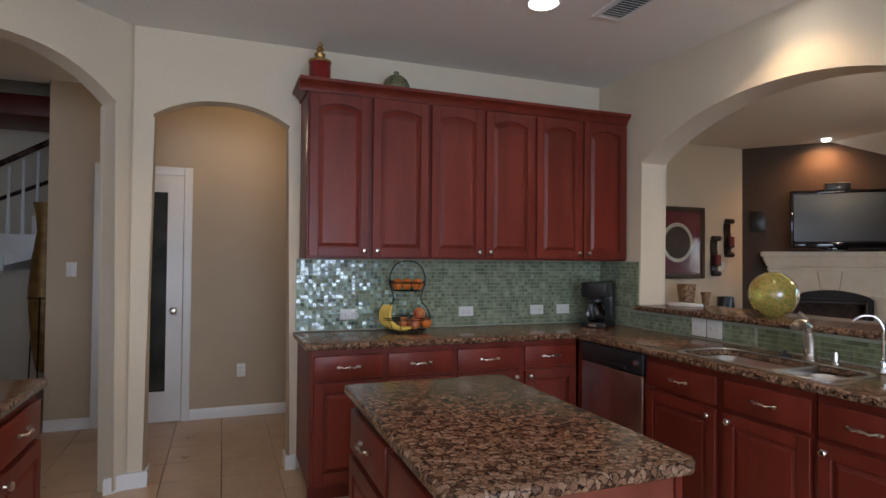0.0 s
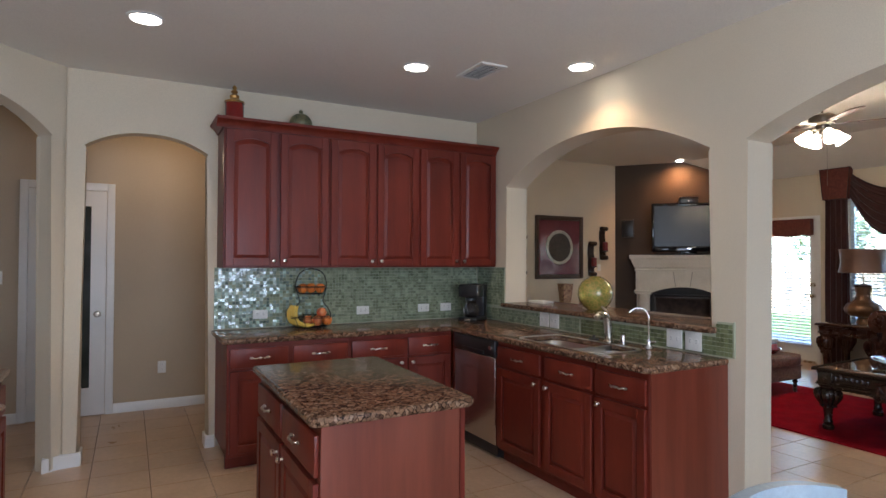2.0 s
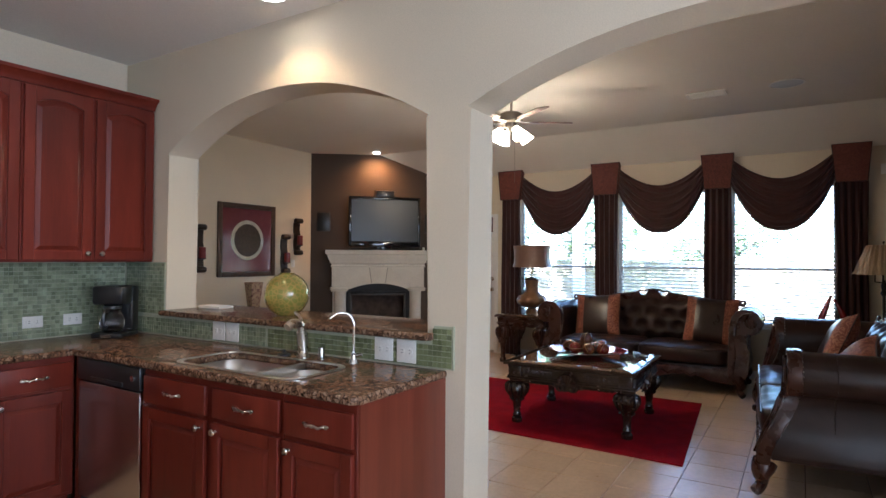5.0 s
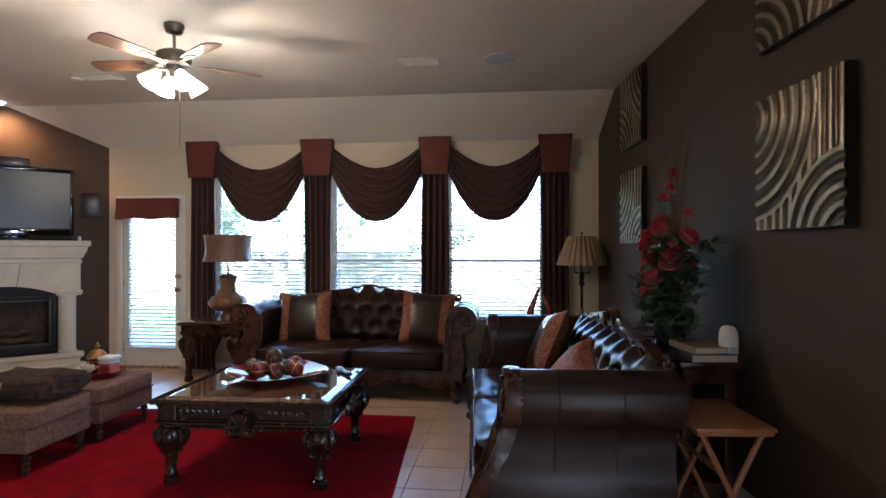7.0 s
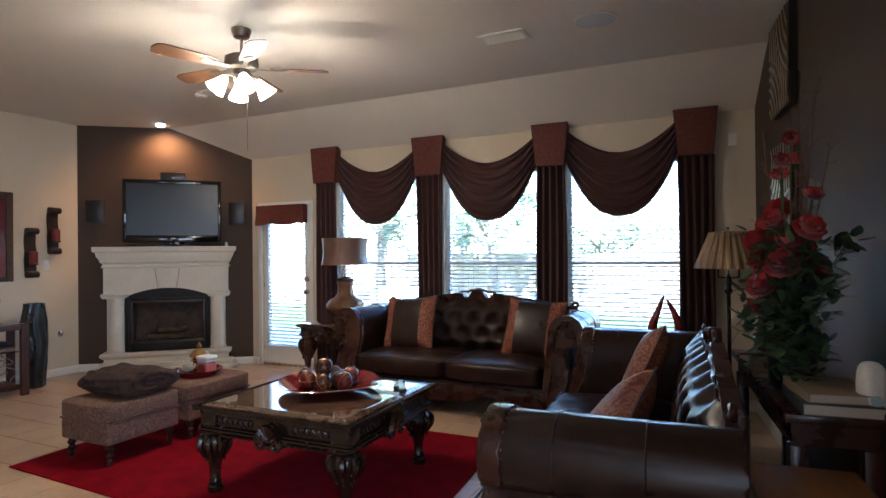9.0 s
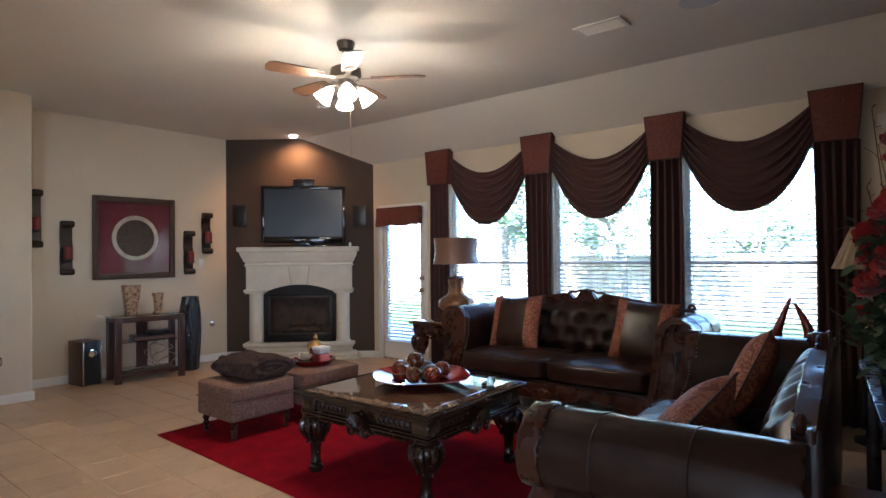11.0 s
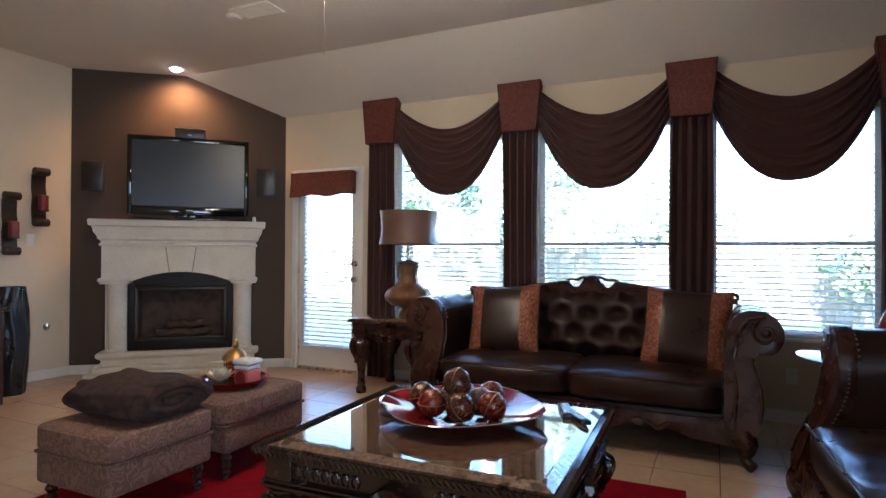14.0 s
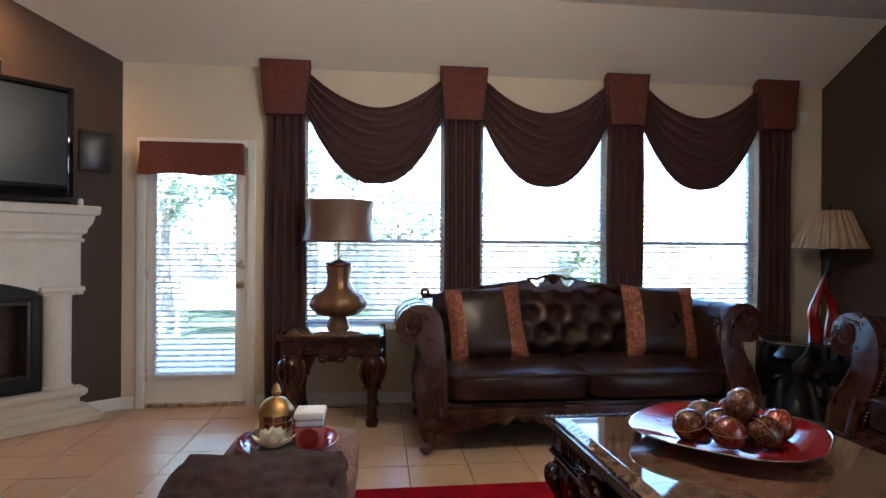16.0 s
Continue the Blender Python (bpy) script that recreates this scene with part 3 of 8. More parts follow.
def panel_door(parent, m, w, h, arched, knob_at, border=0.056):
    """A framed door with a raised field; local x is its width, z its height, the front looks along -y."""
    key = ("door", round(w, 3), round(h, 3), arched)
    if key not in SHARED:
        bm = B()
        t = 0.023
        box(bm, 0, -t, 0, border, 0, h, 0.003, 1), box(bm, w - border, -t, 0, w, 0, h, 0.003, 1), box(bm, border, -t, 0, w - border, 0, border, 0.003, 1)
        rise = 0.035 if arched else 0.0
        low = h - border - rise
        arc = arch_points(border, w - border, low, low + rise, 12, 2.0) if arched else [(border, low), (w - border, low)]
        prism(bm, [(border, h), *arc, (w - border, h)], "y", -t, 0)
        box(bm, border - 0.004, -0.009, border - 0.004, w - border + 0.004, -0.002, h - border * 0.8)
        SHARED[key] = finish(bm, "cabinet_door", CHERRY, 30)
        bm = B()
        g = border + 0.007
        top = low - 0.007
        arc = arch_points(g, w - g, top, top + rise, 12, 2.0) if arched else [(g, top), (w - g, top)]
        prism(bm, [(g, g), *arc, (w - g, g)], "y", -0.010, -0.008)
        bmesh.ops.recalc_face_normals(bm, faces=bm.faces)
        front = [f for f in bm.faces if f.normal.y < -0.9]
        bmesh.ops.inset_region(bm, faces=front, thickness=0.030, depth=0.011)
        SHARED[key + ("field",)] = finish(bm, "raised_field", CHERRY, 0)
    d = new("cabinet_door", SHARED[key])
    d.parent, d.matrix_basis = parent, m
    f = new("raised_field", SHARED[key + ("field",)])
    f.parent = d
    if knob_at:
        knob(d, Matrix.Translation((knob_at[0], -0.02, knob_at[1])))
    return d


def drawer_front(parent, m, w, h):
    key = ("drawer", round(w, 3), round(h, 3))
    if key not in SHARED:
        bm = box(B(), 0, -0.02, 0, w, 0, h, 0.006, 2)
        SHARED[key] = finish(bm, "drawer_front", CHERRY, 30)
    d = new("drawer_front", SHARED[key])
    d.parent, d.matrix_basis = parent, m
    pull(d, Matrix.Translation((w / 2, -0.02, h / 2)))
    return d


T = Matrix.Translation
# wall cabinets: three units of two doors
U0, U1, UF = 0.524, 2.898, 3.585
uw = (U1 - U0) / 3
for k in range(3):
    x = U0 + uw * k
    c = thing("wall_cabinet", T((x, UF, 1.385)), "cherry-stained wooden wall cabinet with arched raised-panel doors", "cabinet", "wall cabinets over the counter")
    part("carcass", box(B(), 0.0005, 0, 0, uw - 0.0005, KN - 0.006 - UF, 1.05, 0.002, 1), CHERRY, c)
    for j in range(2):
        w = uw / 2 - 0.022
        panel_door(c, T((0.011 + j * uw / 2, -0.001, 0.012)), w, 1.005, True, (w - 0.03, 0.04) if j == 0 else (0.03, 0.04))
crown = B()
prof = [(0, 0), (-0.012, 0.0), (-0.018, 0.02), (-0.04, 0.045), (-0.058, 0.055), (-0.058, 0.075), (0, 0.075)]
prism(crown, [(UF + p, 2.412 + z) for p, z in prof], "x", U0 - 0.055, U1)
prism(crown, [(U0 + p, 2.412 + z) for p, z in prof], "y", UF + 0.0005, KN - 0.006)
cr = thing("crown_moulding", T((0, 0, 0)), "cherry-stained crown moulding along the wall cabinets", "moulding")
part("cornice", crown, CHERRY, cr, smooth=30)
part("top_board", box(B(), U0, UF, 2.436, U1, KN - 0.006, 2.484), CHERRY, cr)

# base cabinets under the long counter
BF, CT = 3.32, 0.90
xs = (0.52, 0.953, 1.395, 1.865, 2.285)
for k in (0, 2):
    x0, x1 = xs[k], xs[k + 2]
    c = thing("base_cabinet", T((x0, BF, 0)), "cherry-stained base cabinet with two drawers and two doors", "cabinet", "base cabinets")
    part("carcass", box(B(), 0.0005, 0, 0.085, x1 - x0 - 0.0005, KN - 0.005 - BF, CT - 0.036, 0.002, 1), CHERRY, c)
    part("toe_kick", box(B(), 0.002, 0.05, 0, x1 - x0 - 0.002, 0.09, 0.0845), CHERRY, c)
    for j in range(2):
        a, b = xs[k + j] - x0 + 0.018, xs[k + j + 1] - x0 - 0.018
        drawer_front(c, T((a, -0.001, 0.695)), b - a, 0.135)
        panel_door(c, T((a, -0.001, 0.11)), b - a, 0.565, False, (b - a - 0.032, 0.53) if j == 0 else (0.032, 0.53))
PX = 2.29
RZ = Matrix.Rotation(radians(-90), 4, "Z")   # fronts that look to -x
part("corner_filler", box(B(), 0, 0, 0, 0.60, 0.05, CT - 0.036), CHERRY, thing("corner_base_cabinet", T((PX, 3.255, 0)), "cherry-stained corner base cabinet filler", "cabinet"))

# dishwasher
dw = thing("dishwasher", T((PX, 3.245, 0)) @ RZ, "stainless steel dishwasher with a black control panel", "dishwasher")
part("door", box(B(), 0.012, -0.022, 0.105, 0.598, 0.0, 0.735, 0.006), STEEL, dw, "brushed steel front")
part("body", box(B(), 0.005, 0.0, 0.02, 0.605, 0.55, 0.862), BLACK_PLASTIC, dw)
part("control_panel", box(B(), 0.006, -0.028, 0.742, 0.604, 0.0, 0.86, 0.008), BLACK_PLASTIC, dw, "glossy black control panel")
part("handle_lip", box(B(), 0.15, -0.036, 0.748, 0.46, -0.026, 0.772, 0.004), BLACK_PLASTIC, dw)
part("dial", lathe(B(), [(0.017, 0), (0.016, 0.012), (0.002, 0.013)], 16), STEEL, dw, m=T((0.555, -0.028, 0.805)) @ Matrix.Rotation(radians(90), 4, "X"))
part("side_trim", box(B(), 0.598, -0.02, 0.105, 0.607, -0.001, 0.735), CHROME, dw)
part("toe_kick", box(B(), 0.01, 0.05, 0, 0.60, 0.08, 0.10), BLACK_PLASTIC, dw)

# sink base and end cabinet
for x0, spans, label in ((2.635, ((2.62, 2.135), (2.085, 1.655)), "cherry-stained sink cabinet with two doors"), (1.638, ((1.625, 1.26),), "cherry-stained end cabinet with a drawer and a door")):
    end = spans[-1][1] - 0.012
    c = thing("base_cabinet", T((PX, x0, 0)) @ RZ, label, "cabinet", "base cabinets")
    L = x0 - end
    part("carcass", box(B(), 0.0005, 0, 0.085, L - 0.0005, 0.60, CT - 0.30 if len(spans) == 2 else CT - 0.036, 0.002, 1), CHERRY, c)
    if len(spans) == 2:
        part("face_frame", box(B(), 0.0005, 0, CT - 0.2995, L - 0.0005, 0.02, CT - 0.036), CHERRY, c)
    part("toe_kick", box(B(), 0.002, 0.05, 0, L - 0.002, 0.09, 0.0845), CHERRY, c)
    for j, (a, b) in enumerate(spans):
        w = a - b
        drawer_front(c, T((x0 - a, -0.001, 0.695)), w, 0.135)
        panel_door(c, T((x0 - a, -0.001, 0.11)), w, 0.565, False, (w - 0.035, 0.53) if (j == 0 and len(spans) == 2) else (0.035, 0.53))
    if len(spans) == 1:
        part("end_panel", box(B(), L, 0.001, 0.0, L + 0.012, 0.612, CT - 0.037), CHERRY_PANEL, c, "plain cherry veneer end panel")

# granite worktop with the sink's opening
ctr = thing("worktop", T((0, 0, 0)), "polished brown and black granite worktop with a rounded edge", "worktop")
SK = (2.345, 1.66, 2.70, 2.475)
outer = [(0.488, KN - 0.012), (0.488, 3.285), (2.255, 3.285), (2.255, 1.255), (2.29, 1.225), (2.893, 1.225), (2.893, KN - 0.012)]
hole = rounded(SK[0], SK[1], SK[2], SK[3], 0.09)
part("granite_slab", slab(B(), outer, [hole], CT - 0.036, CT, 0.011), GRANITE, ctr)
snk = thing("sink", T((0, 0, 0)), "double-bowl stainless steel sink with a bright rim", "sink")
for y0, y1, d in ((1.955, 2.475, 0.20), (1.66, 1.93, 0.16)):
    loops = [rounded(SK[0] + i, y0 + i, SK[2] - i, y1 - i, r, 6) for i, r in ((-0.004, 0.085), (0.006, 0.08), (0.03, 0.07), (0.10, 0.05))]
    zs = (CT - 0.037, CT - 0.06, CT - d + 0.02, CT - d)
    bm = B()
    rings = [[bm.verts.new((x, y, z)) for x, y in lp] for lp, z in zip(loops, zs)]
    for lo, hi in zip(rings, rings[1:]):
        for i in range(len(lo)):
            bm.faces.new((lo[i], lo[(i + 1) % len(lo)], hi[(i + 1) % len(lo)], hi[i]))
    bm.faces.new(rings[-1])
    part("bowl", bm, SINK_STEEL, snk)
    part("drain", lathe(B(), [(0.04, 0), (0.04, 0.004), (0.03, 0.002), (0.005, 0.002)], 20), CHROME, snk, m=T(((SK[0] + SK[2]) / 2, (y0 + y1) / 2, CT - d)))
part("rim", slab(B(), rounded(SK[0] - 0.022, SK[1] - 0.022, SK[2] + 0.022, SK[3] + 0.022, 0.10), [rounded(SK[0] + 0.004, SK[1] + 0.004, SK[2] - 0.004, SK[3] - 0.004, 0.085)], CT - 0.0005, CT + 0.004, 0.0015, 1), SINK_STEEL, snk)
part("divider", box(B(), SK[0], 1.928, CT - 0.060, SK[2], 1.957, CT - 0.006, 0.008), SINK_STEEL, snk)

# raised bar top
bar = thing("bar_top", T((0, 0, 0)), "polished brown granite raised bar top", "worktop")
part("granite_slab", slab(B(), [(2.85, 3.43), (2.85, 1.315), (2.88, 1.30), (2.902, 1.30), (2.902, 1.339), (3.12, 1.339), (3.40, 1.339), (3.40, 3.43)], [], 1.031, 1.067, 0.011), GRANITE, bar)

# island
isl = thing("kitchen_island", T((0, 0, 0)), "cherry kitchen island with drawers, doors and a granite top", "kitchen island")
part("granite_top", slab(B(), [(0.478, 1.105), (0.505, 1.085), (1.115, 1.09), (1.145, 1.115), (1.165, 2.205), (0.49, 2.205)], [], 0.866, 0.903, 0.012), GRANITE, isl, "polished brown granite top")
part("body", box(B(), 0.525, 1.128, 0.085, 1.10, 2.17, 0.866, 0.002, 1), CHERRY_PANEL, isl, "plain cherry veneer back")
part("plinth", box(B(), 0.56, 1.14, 0, 1.09, 2.16, 0.0845), CHERRY, isl)
part("corner_strip", box(B(), 1.088, 1.120, 0.0, 1.108, 1.1275, 0.866), CHERRY, isl)
for a, b, kside in ((1.145, 1.63, 1), (1.665, 2.15, 0)):
    w = b - a
    mm = T((0.5245, b, 0)) @ RZ
    drawer_front(isl, mm @ T((0, 0, 0.675)), w, 0.15)
    panel_door(isl, mm @ T((0, 0, 0.11)), w, 0.545, False, (0.035, 0.50) if kside else (w - 0.035, 0.50))

# counter piece on the other side of the kitchen
lc = thing("base_cabinet", T((-0.62, 2.68, 0)) @ Matrix.Rotation(radians(90), 4, "Z"), "cherry-stained base cabinet with drawer and granite top", "cabinet", "base cabinets")
part("carcass", box(B(), -1.2, 0.0, 0.085, 0, 0.6, 0.864, 0.003, 1), CHERRY, lc)
part("toe_kick", box(B(), -1.198, 0.05, 0, -0.002, 0.1, 0.0845), CHERRY, lc)
part("granite_top", box(B(), -1.22, -0.03, 0.865, 0.03, 0.62, 0.901, 0.011, 3), GRANITE, lc, "polished granite top")
drawer_front(lc, T((-0.47, -0.001, 0.695)), 0.45, 0.135)
panel_door(lc, T((-0.47, -0.001, 0.11)), 0.45, 0.565, False, (0.035, 0.53))


# ---- backsplash: small square glass tiles ----
def tile_grid(name, a0, a1, z0, z1, put, pitch, material, keep=lambda a, z: True, gap=0.0028, depth=0.003):
    bm = B()
    nz, na = int((z1 - z0) / pitch), int((a1 - a0) / pitch)
    h = (pitch - gap) / 2
    for i in range(na):
        for j in range(nz):
            a, z = a0 + pitch * (i + 0.5), z0 + pitch * (j + 0.5)
            if not keep(a, z):
                continue
            tilt = random.uniform(-0.0009, 0.0009)
            tz = random.uniform(-0.0009, 0.0009)
            f = [bm.verts.new(put(a + s * h, z + t * h, depth + s * tilt + t * tz)) for s, t in ((-1, -1), (1, -1), (1, 1), (-1, 1))]
            g = [bm.verts.new(put(a + s * h, z + t * h, 0)) for s, t in ((-1, -1), (1, -1), (1, 1), (-1, 1))]
            bm.faces.new(f)
            for k in range(4):
                bm.faces.new((f[k], f[(k + 1) % 4], g[(k + 1) % 4], g[k]))
    return bm


bs = tagged(new("backsplash", finish(box(B(), 0.505, KN - 0.009, CT + 0.001, WEST_A - 0.006, KN - 0.001, 1.384), "backsplash", TILE_GROUT, 0)), "green glass mosaic backsplash with painted window glints and pale grout", "", "", "structure")
rnd = random.Random(4)
glints = {}


# more pale tiles towards the left, where painted window glints gather
def has_glint(a, z):
    return glints.setdefault((round(a, 4), round(z, 4)), rnd.random() < max(0.0, min(0.92, 1.3 - (a - 0.5) / 0.75)))


north = lambda a, z, d: (a, KN - 0.009 - d, z)
for nm, mat, k in (("mosaic_pearl", GLINT_MOSAIC, has_glint), ("mosaic_green", GREEN_MOSAIC, lambda a, z: not has_glint(a, z))):
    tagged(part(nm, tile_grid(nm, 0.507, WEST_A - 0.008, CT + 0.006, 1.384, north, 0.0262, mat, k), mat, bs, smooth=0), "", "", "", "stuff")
bs2 = tagged(new("backsplash_bar", finish(box(B(), WEST_A - 0.009, 1.197, CT + 0.001, WEST_A - 0.001, KN - 0.0095, 1.030), "backsplash_bar", TILE_GROUT, 0)), "green glass mosaic strip below the raised bar", "", "", "structure")
box_end = part("grout_end", box(B(), WEST_A - 0.009, 1.197, 1.0305, WEST_A - 0.001, 1.299, 1.10), TILE_GROUT, bs2, smooth=0)
part("grout_corner", box(B(), WEST_A - 0.009, PASS_L + 0.002, 1.0305, WEST_A - 0.001, KN - 0.0095, 1.384), TILE_GROUT, bs2, smooth=0)
side = lambda a, z, d: (WEST_A - 0.009 - d, a, z)
tagged(part("mosaic_green", tile_grid("m", 2.45, KN - 0.012, CT + 0.006, 1.030, side, 0.0262, GREEN_MOSAIC), GREEN_MOSAIC, bs2, smooth=0), "", "", "", "stuff")
tagged(part("mosaic_green", tile_grid("m", PASS_L + 0.004, KN - 0.012, 1.037, 1.384, side, 0.0262, GREEN_MOSAIC), GREEN_MOSAIC, bs2, smooth=0), "", "", "", "stuff")
structure("trim", box(B(), WEST_A - 0.013, 1.188, CT + 0.001, WEST_A - 0.0005, 1.1965, 1.104, 0.002), TILE_GROUT, "pale edging strip of the backsplash")


# ---- outlets ----
def outlet(m, kind="duplex", w=0.072):
    o = thing("wall_outlet" if kind != "switch" else "light_switch", m, "white plastic wall outlet plate" if kind != "switch" else "white plastic light switch plate", "outlet" if kind != "switch" else "switch", "white wall plates")
    h = 0.115
    part("plate", box(B(), -w / 2, -0.006, -h / 2, w / 2, 0, h / 2, 0.003), WHITE_PLASTIC, o)
    if kind == "switch":
        part("toggle", box(B(), -0.005, -0.016, -0.012, 0.005, -0.0055, 0.012, 0.002), WHITE_PLASTIC, o)
    else:
        for s in (-1, 1):
            part("socket", lathe(B(), [(0.017, 0), (0.016, 0.0025), (0.001, 0.003)], 14), WHITE_PLASTIC, o, m=T((0, -0.0055, s * 0.022)) @ Matrix.Rotation(radians(90), 4, "X"))
            bm = B()
            box(bm, -0.008, -0.0095, s * 0.022 - 0.004, -0.0055, -0.0085, s * 0.022 + 0.005), box(bm, 0.0055, -0.0095, s * 0.022 - 0.004, 0.008, -0.0085, s * 0.022 + 0.005)
            part("slots", bm, BLACK_PLASTIC, o, smooth=0)
    return o


SIDE = Matrix.Rotation(radians(90), 4, "Y")
for x in (0.854, 1.723, 2.315, 2.548):
    outlet(T((x, KN - 0.0125, 1.008)) @ SIDE)
for y in (2.86, 2.735, 1.589, 1.452):
    outlet(T((WEST_A - 0.0125, y, 0.968)) @ RZ @ SIDE, w=0.112)
outlet(T((0.217, HN, 0.40))), outlet(T((-1.08, HN, 1.28)), "switch")
outlet(T((-1.72, 7.58, 0.55))), outlet(T((EAST, 0.02, 0.34)) @ RZ), outlet(T((EAST, -0.95, 2.42)) @ RZ, "switch")
outlet(T((6.80, NORTH, 1.33)), "switch")

# ---- things on the counters ----
def spout(pts, n=6):
    out = []
    for i in range(len(pts) - 1):
        p0, p1, p2, p3 = [Vector(pts[max(0, min(len(pts) - 1, i + k))]) for k in (-1, 0, 1, 2)]
        for s in range(n):
            t = s / n
            out.append(0.5 * ((2 * p1) + (p2 - p0) * t + (2 * p0 - 5 * p1 + 4 * p2 - p3) * t * t + (3 * p1 - p0 - 3 * p2 + p3) * t ** 3))
    return out + [Vector(pts[-1])]


f = thing("kitchen_faucet", T((2.775, 2.03, CT)), "brushed bronze-nickel single-lever kitchen faucet", "faucet")
part("base", lathe(B(), [(0.034, 0), (0.034, 0.006), (0.027, 0.014), (0.024, 0.05)], 20), NICKEL, f)
part("body", tube(B(), spout([(0, 0, 0.04), (-0.004, 0.0, 0.09), (-0.012, 0, 0.135)]), 0.026, 14), NICKEL, f)
part("spray_head", tube(B(), spout([(-0.01, 0, 0.135), (-0.025, 0, 0.172), (-0.07, 0.0, 0.185), (-0.11, 0, 0.165)]), 0.022, 14), NICKEL, f)
part("lever", tube(B(), [(-0.005, 0, 0.175), (0.0, 0.02, 0.205), (-0.01, 0.05, 0.235)], 0.008, 8), NICKEL, f)
d = thing("soap_dispenser", T((2.79, 1.915, CT)), "short brushed steel soap dispenser", "soap dispenser")
part("pump", lathe(B(), [(0.022, 0), (0.022, 0.005), (0.017, 0.008), (0.017, 0.055), (0.015, 0.06), (0.002, 0.062)], 16), STEEL, d)
t = thing("filter_tap", T((2.79, 1.70, CT)), "slim chrome gooseneck water filter tap", "faucet")
part("base", lathe(B(), [(0.024, 0), (0.022, 0.008), (0.013, 0.03), (0.014, 0.05), (0.008, 0.056)], 16), CHROME, t)
part("gooseneck", tube(B(), spout([(0, 0, 0.05), (0, 0, 0.14), (0, 0, 0.20), (-0.02, 0.02, 0.242), (-0.06, 0.05, 0.247), (-0.095, 0.07, 0.222)]), 0.006, 10), CHROME, t)
part("lever", tube(B(), [(0, 0, 0.035), (0.01, -0.045, 0.045)], 0.007, 8), CHROME, t)
s = thing("sink_stopper", T((2.765, 2.16, CT)), "dark rubber sink stopper on the worktop", "stopper")
part("disc", lathe(B(), [(0.035, 0), (0.035, 0.008), (0.02, 0.012), (0.008, 0.013), (0.01, 0.03), (0.002, 0.032)], 16), BLACK_PLASTIC, s)

cm = thing("coffee_maker", T((2.68, 3.62, CT)) @ Matrix.Rotation(radians(-55), 4, "Z"), "black plastic drip coffee maker with glass carafe", "coffee maker")
part("base", box(B(), -0.095, -0.13, 0, 0.095, 0.11, 0.035, 0.012), BLACK_PLASTIC, cm)
part("tower", box(B(), -0.095, 0.02, 0.0355, 0.095, 0.11, 0.33, 0.014), BLACK_PLASTIC, cm)
part("brew_head", box(B(), -0.095, -0.12, 0.215, 0.095, 0.019, 0.33, 0.016), BLACK_PLASTIC, cm)
CARAFE = clear_glass("carafe_glass", (0.35, 0.33, 0.32))
part("carafe", lathe(B(), [(0.05, 0.001), (0.07, 0.03), (0.072, 0.07), (0.055, 0.12), (0.045, 0.135), (0.05, 0.15)], 24, (0, -0.05, 0.036)), CARAFE, cm, "clear glass carafe")
part("carafe_handle", tube(B(), spout([(0, -0.10, 0.175), (0, -0.155, 0.165), (0, -0.155, 0.09), (0, -0.118, 0.075)]), 0.009, 8), BLACK_PLASTIC, cm)
part("carafe_band", lathe(B(), [(0.049, 0.15), (0.052, 0.15), (0.052, 0.168), (0.02, 0.17)], 24, (0, -0.05, 0.036)), BLACK_PLASTIC, cm)
part("switch_panel", box(B(), -0.03, -0.134, 0.008, 0.03, -0.129, 0.026), STEEL, cm)

fb = thing("fruit_basket", T((1.21, 3.70, CT)), "two-tier black wire fruit basket with fruit", "basket")


def wire_bowl(cz, r, deep):
    bm = B()
    for rr, z in ((r, cz + deep), (r * 0.97, cz + deep * 0.86), (r * 0.78, cz)):
        tube(bm, [(rr * math.cos(a), rr * 0.72 * math.sin(a), z) for a in [2 * math.pi * k / 28 for k in range(28)]], 0.0032, 6, closed=True)
    for k in range(12):
        a = 2 * math.pi * k / 12
        tube(bm, [(r * math.cos(a), 0.72 * r * math.sin(a), cz + deep), (r * 0.78 * math.cos(a), 0.72 * 0.78 * r * math.sin(a), cz)], 0.0022, 5)
    for k in range(-3, 4):
        y = k * 0.03
        x = 0.78 * r * math.sqrt(max(0.05, 1 - (y / (0.72 * 0.78 * r)) ** 2))
        tube(bm, [(-x, y, cz), (x, y, cz)], 0.002, 5)
    return bm


part("lower_bowl", wire_bowl(0.012, 0.165, 0.085), BLACK_IRON, fb)
part("upper_bowl", wire_bowl(0.275, 0.125, 0.06), BLACK_IRON, fb)
for s in (-1, 1):
    part("side_wire", tube(B(), spout([(s * 0.165, 0, 0.097), (s * 0.135, 0, 0.16), (s * 0.10, 0, 0.20), (s * 0.098, 0, 0.24), (s * 0.125, 0, 0.335), (s * 0.105, 0, 0.42), (s * 0.06, 0, 0.462), (0, 0, 0.475)]), 0.004, 7), BLACK_IRON, fb)
for k in range(4):
    a = radians(45 + 90 * k)
    part("foot", ball(B(), (0.12 * math.cos(a), 0.085 * math.sin(a), 0.006), 0.006, 8, 6), BLACK_IRON, fb)
ORANGE = surface("orange_peel", (0.62, 0.16, 0.02), (0.70, 0.22, 0.03), 30, 0.45, 220, 0.3)
APPLE = surface("red_apple_skin", (0.42, 0.06, 0.03), (0.60, 0.26, 0.08), 25, 0.3, 90, 0.03)
BANANA = surface("banana_skin", (0.62, 0.42, 0.06), (0.72, 0.52, 0.09), 12, 0.5, 60, 0.05)
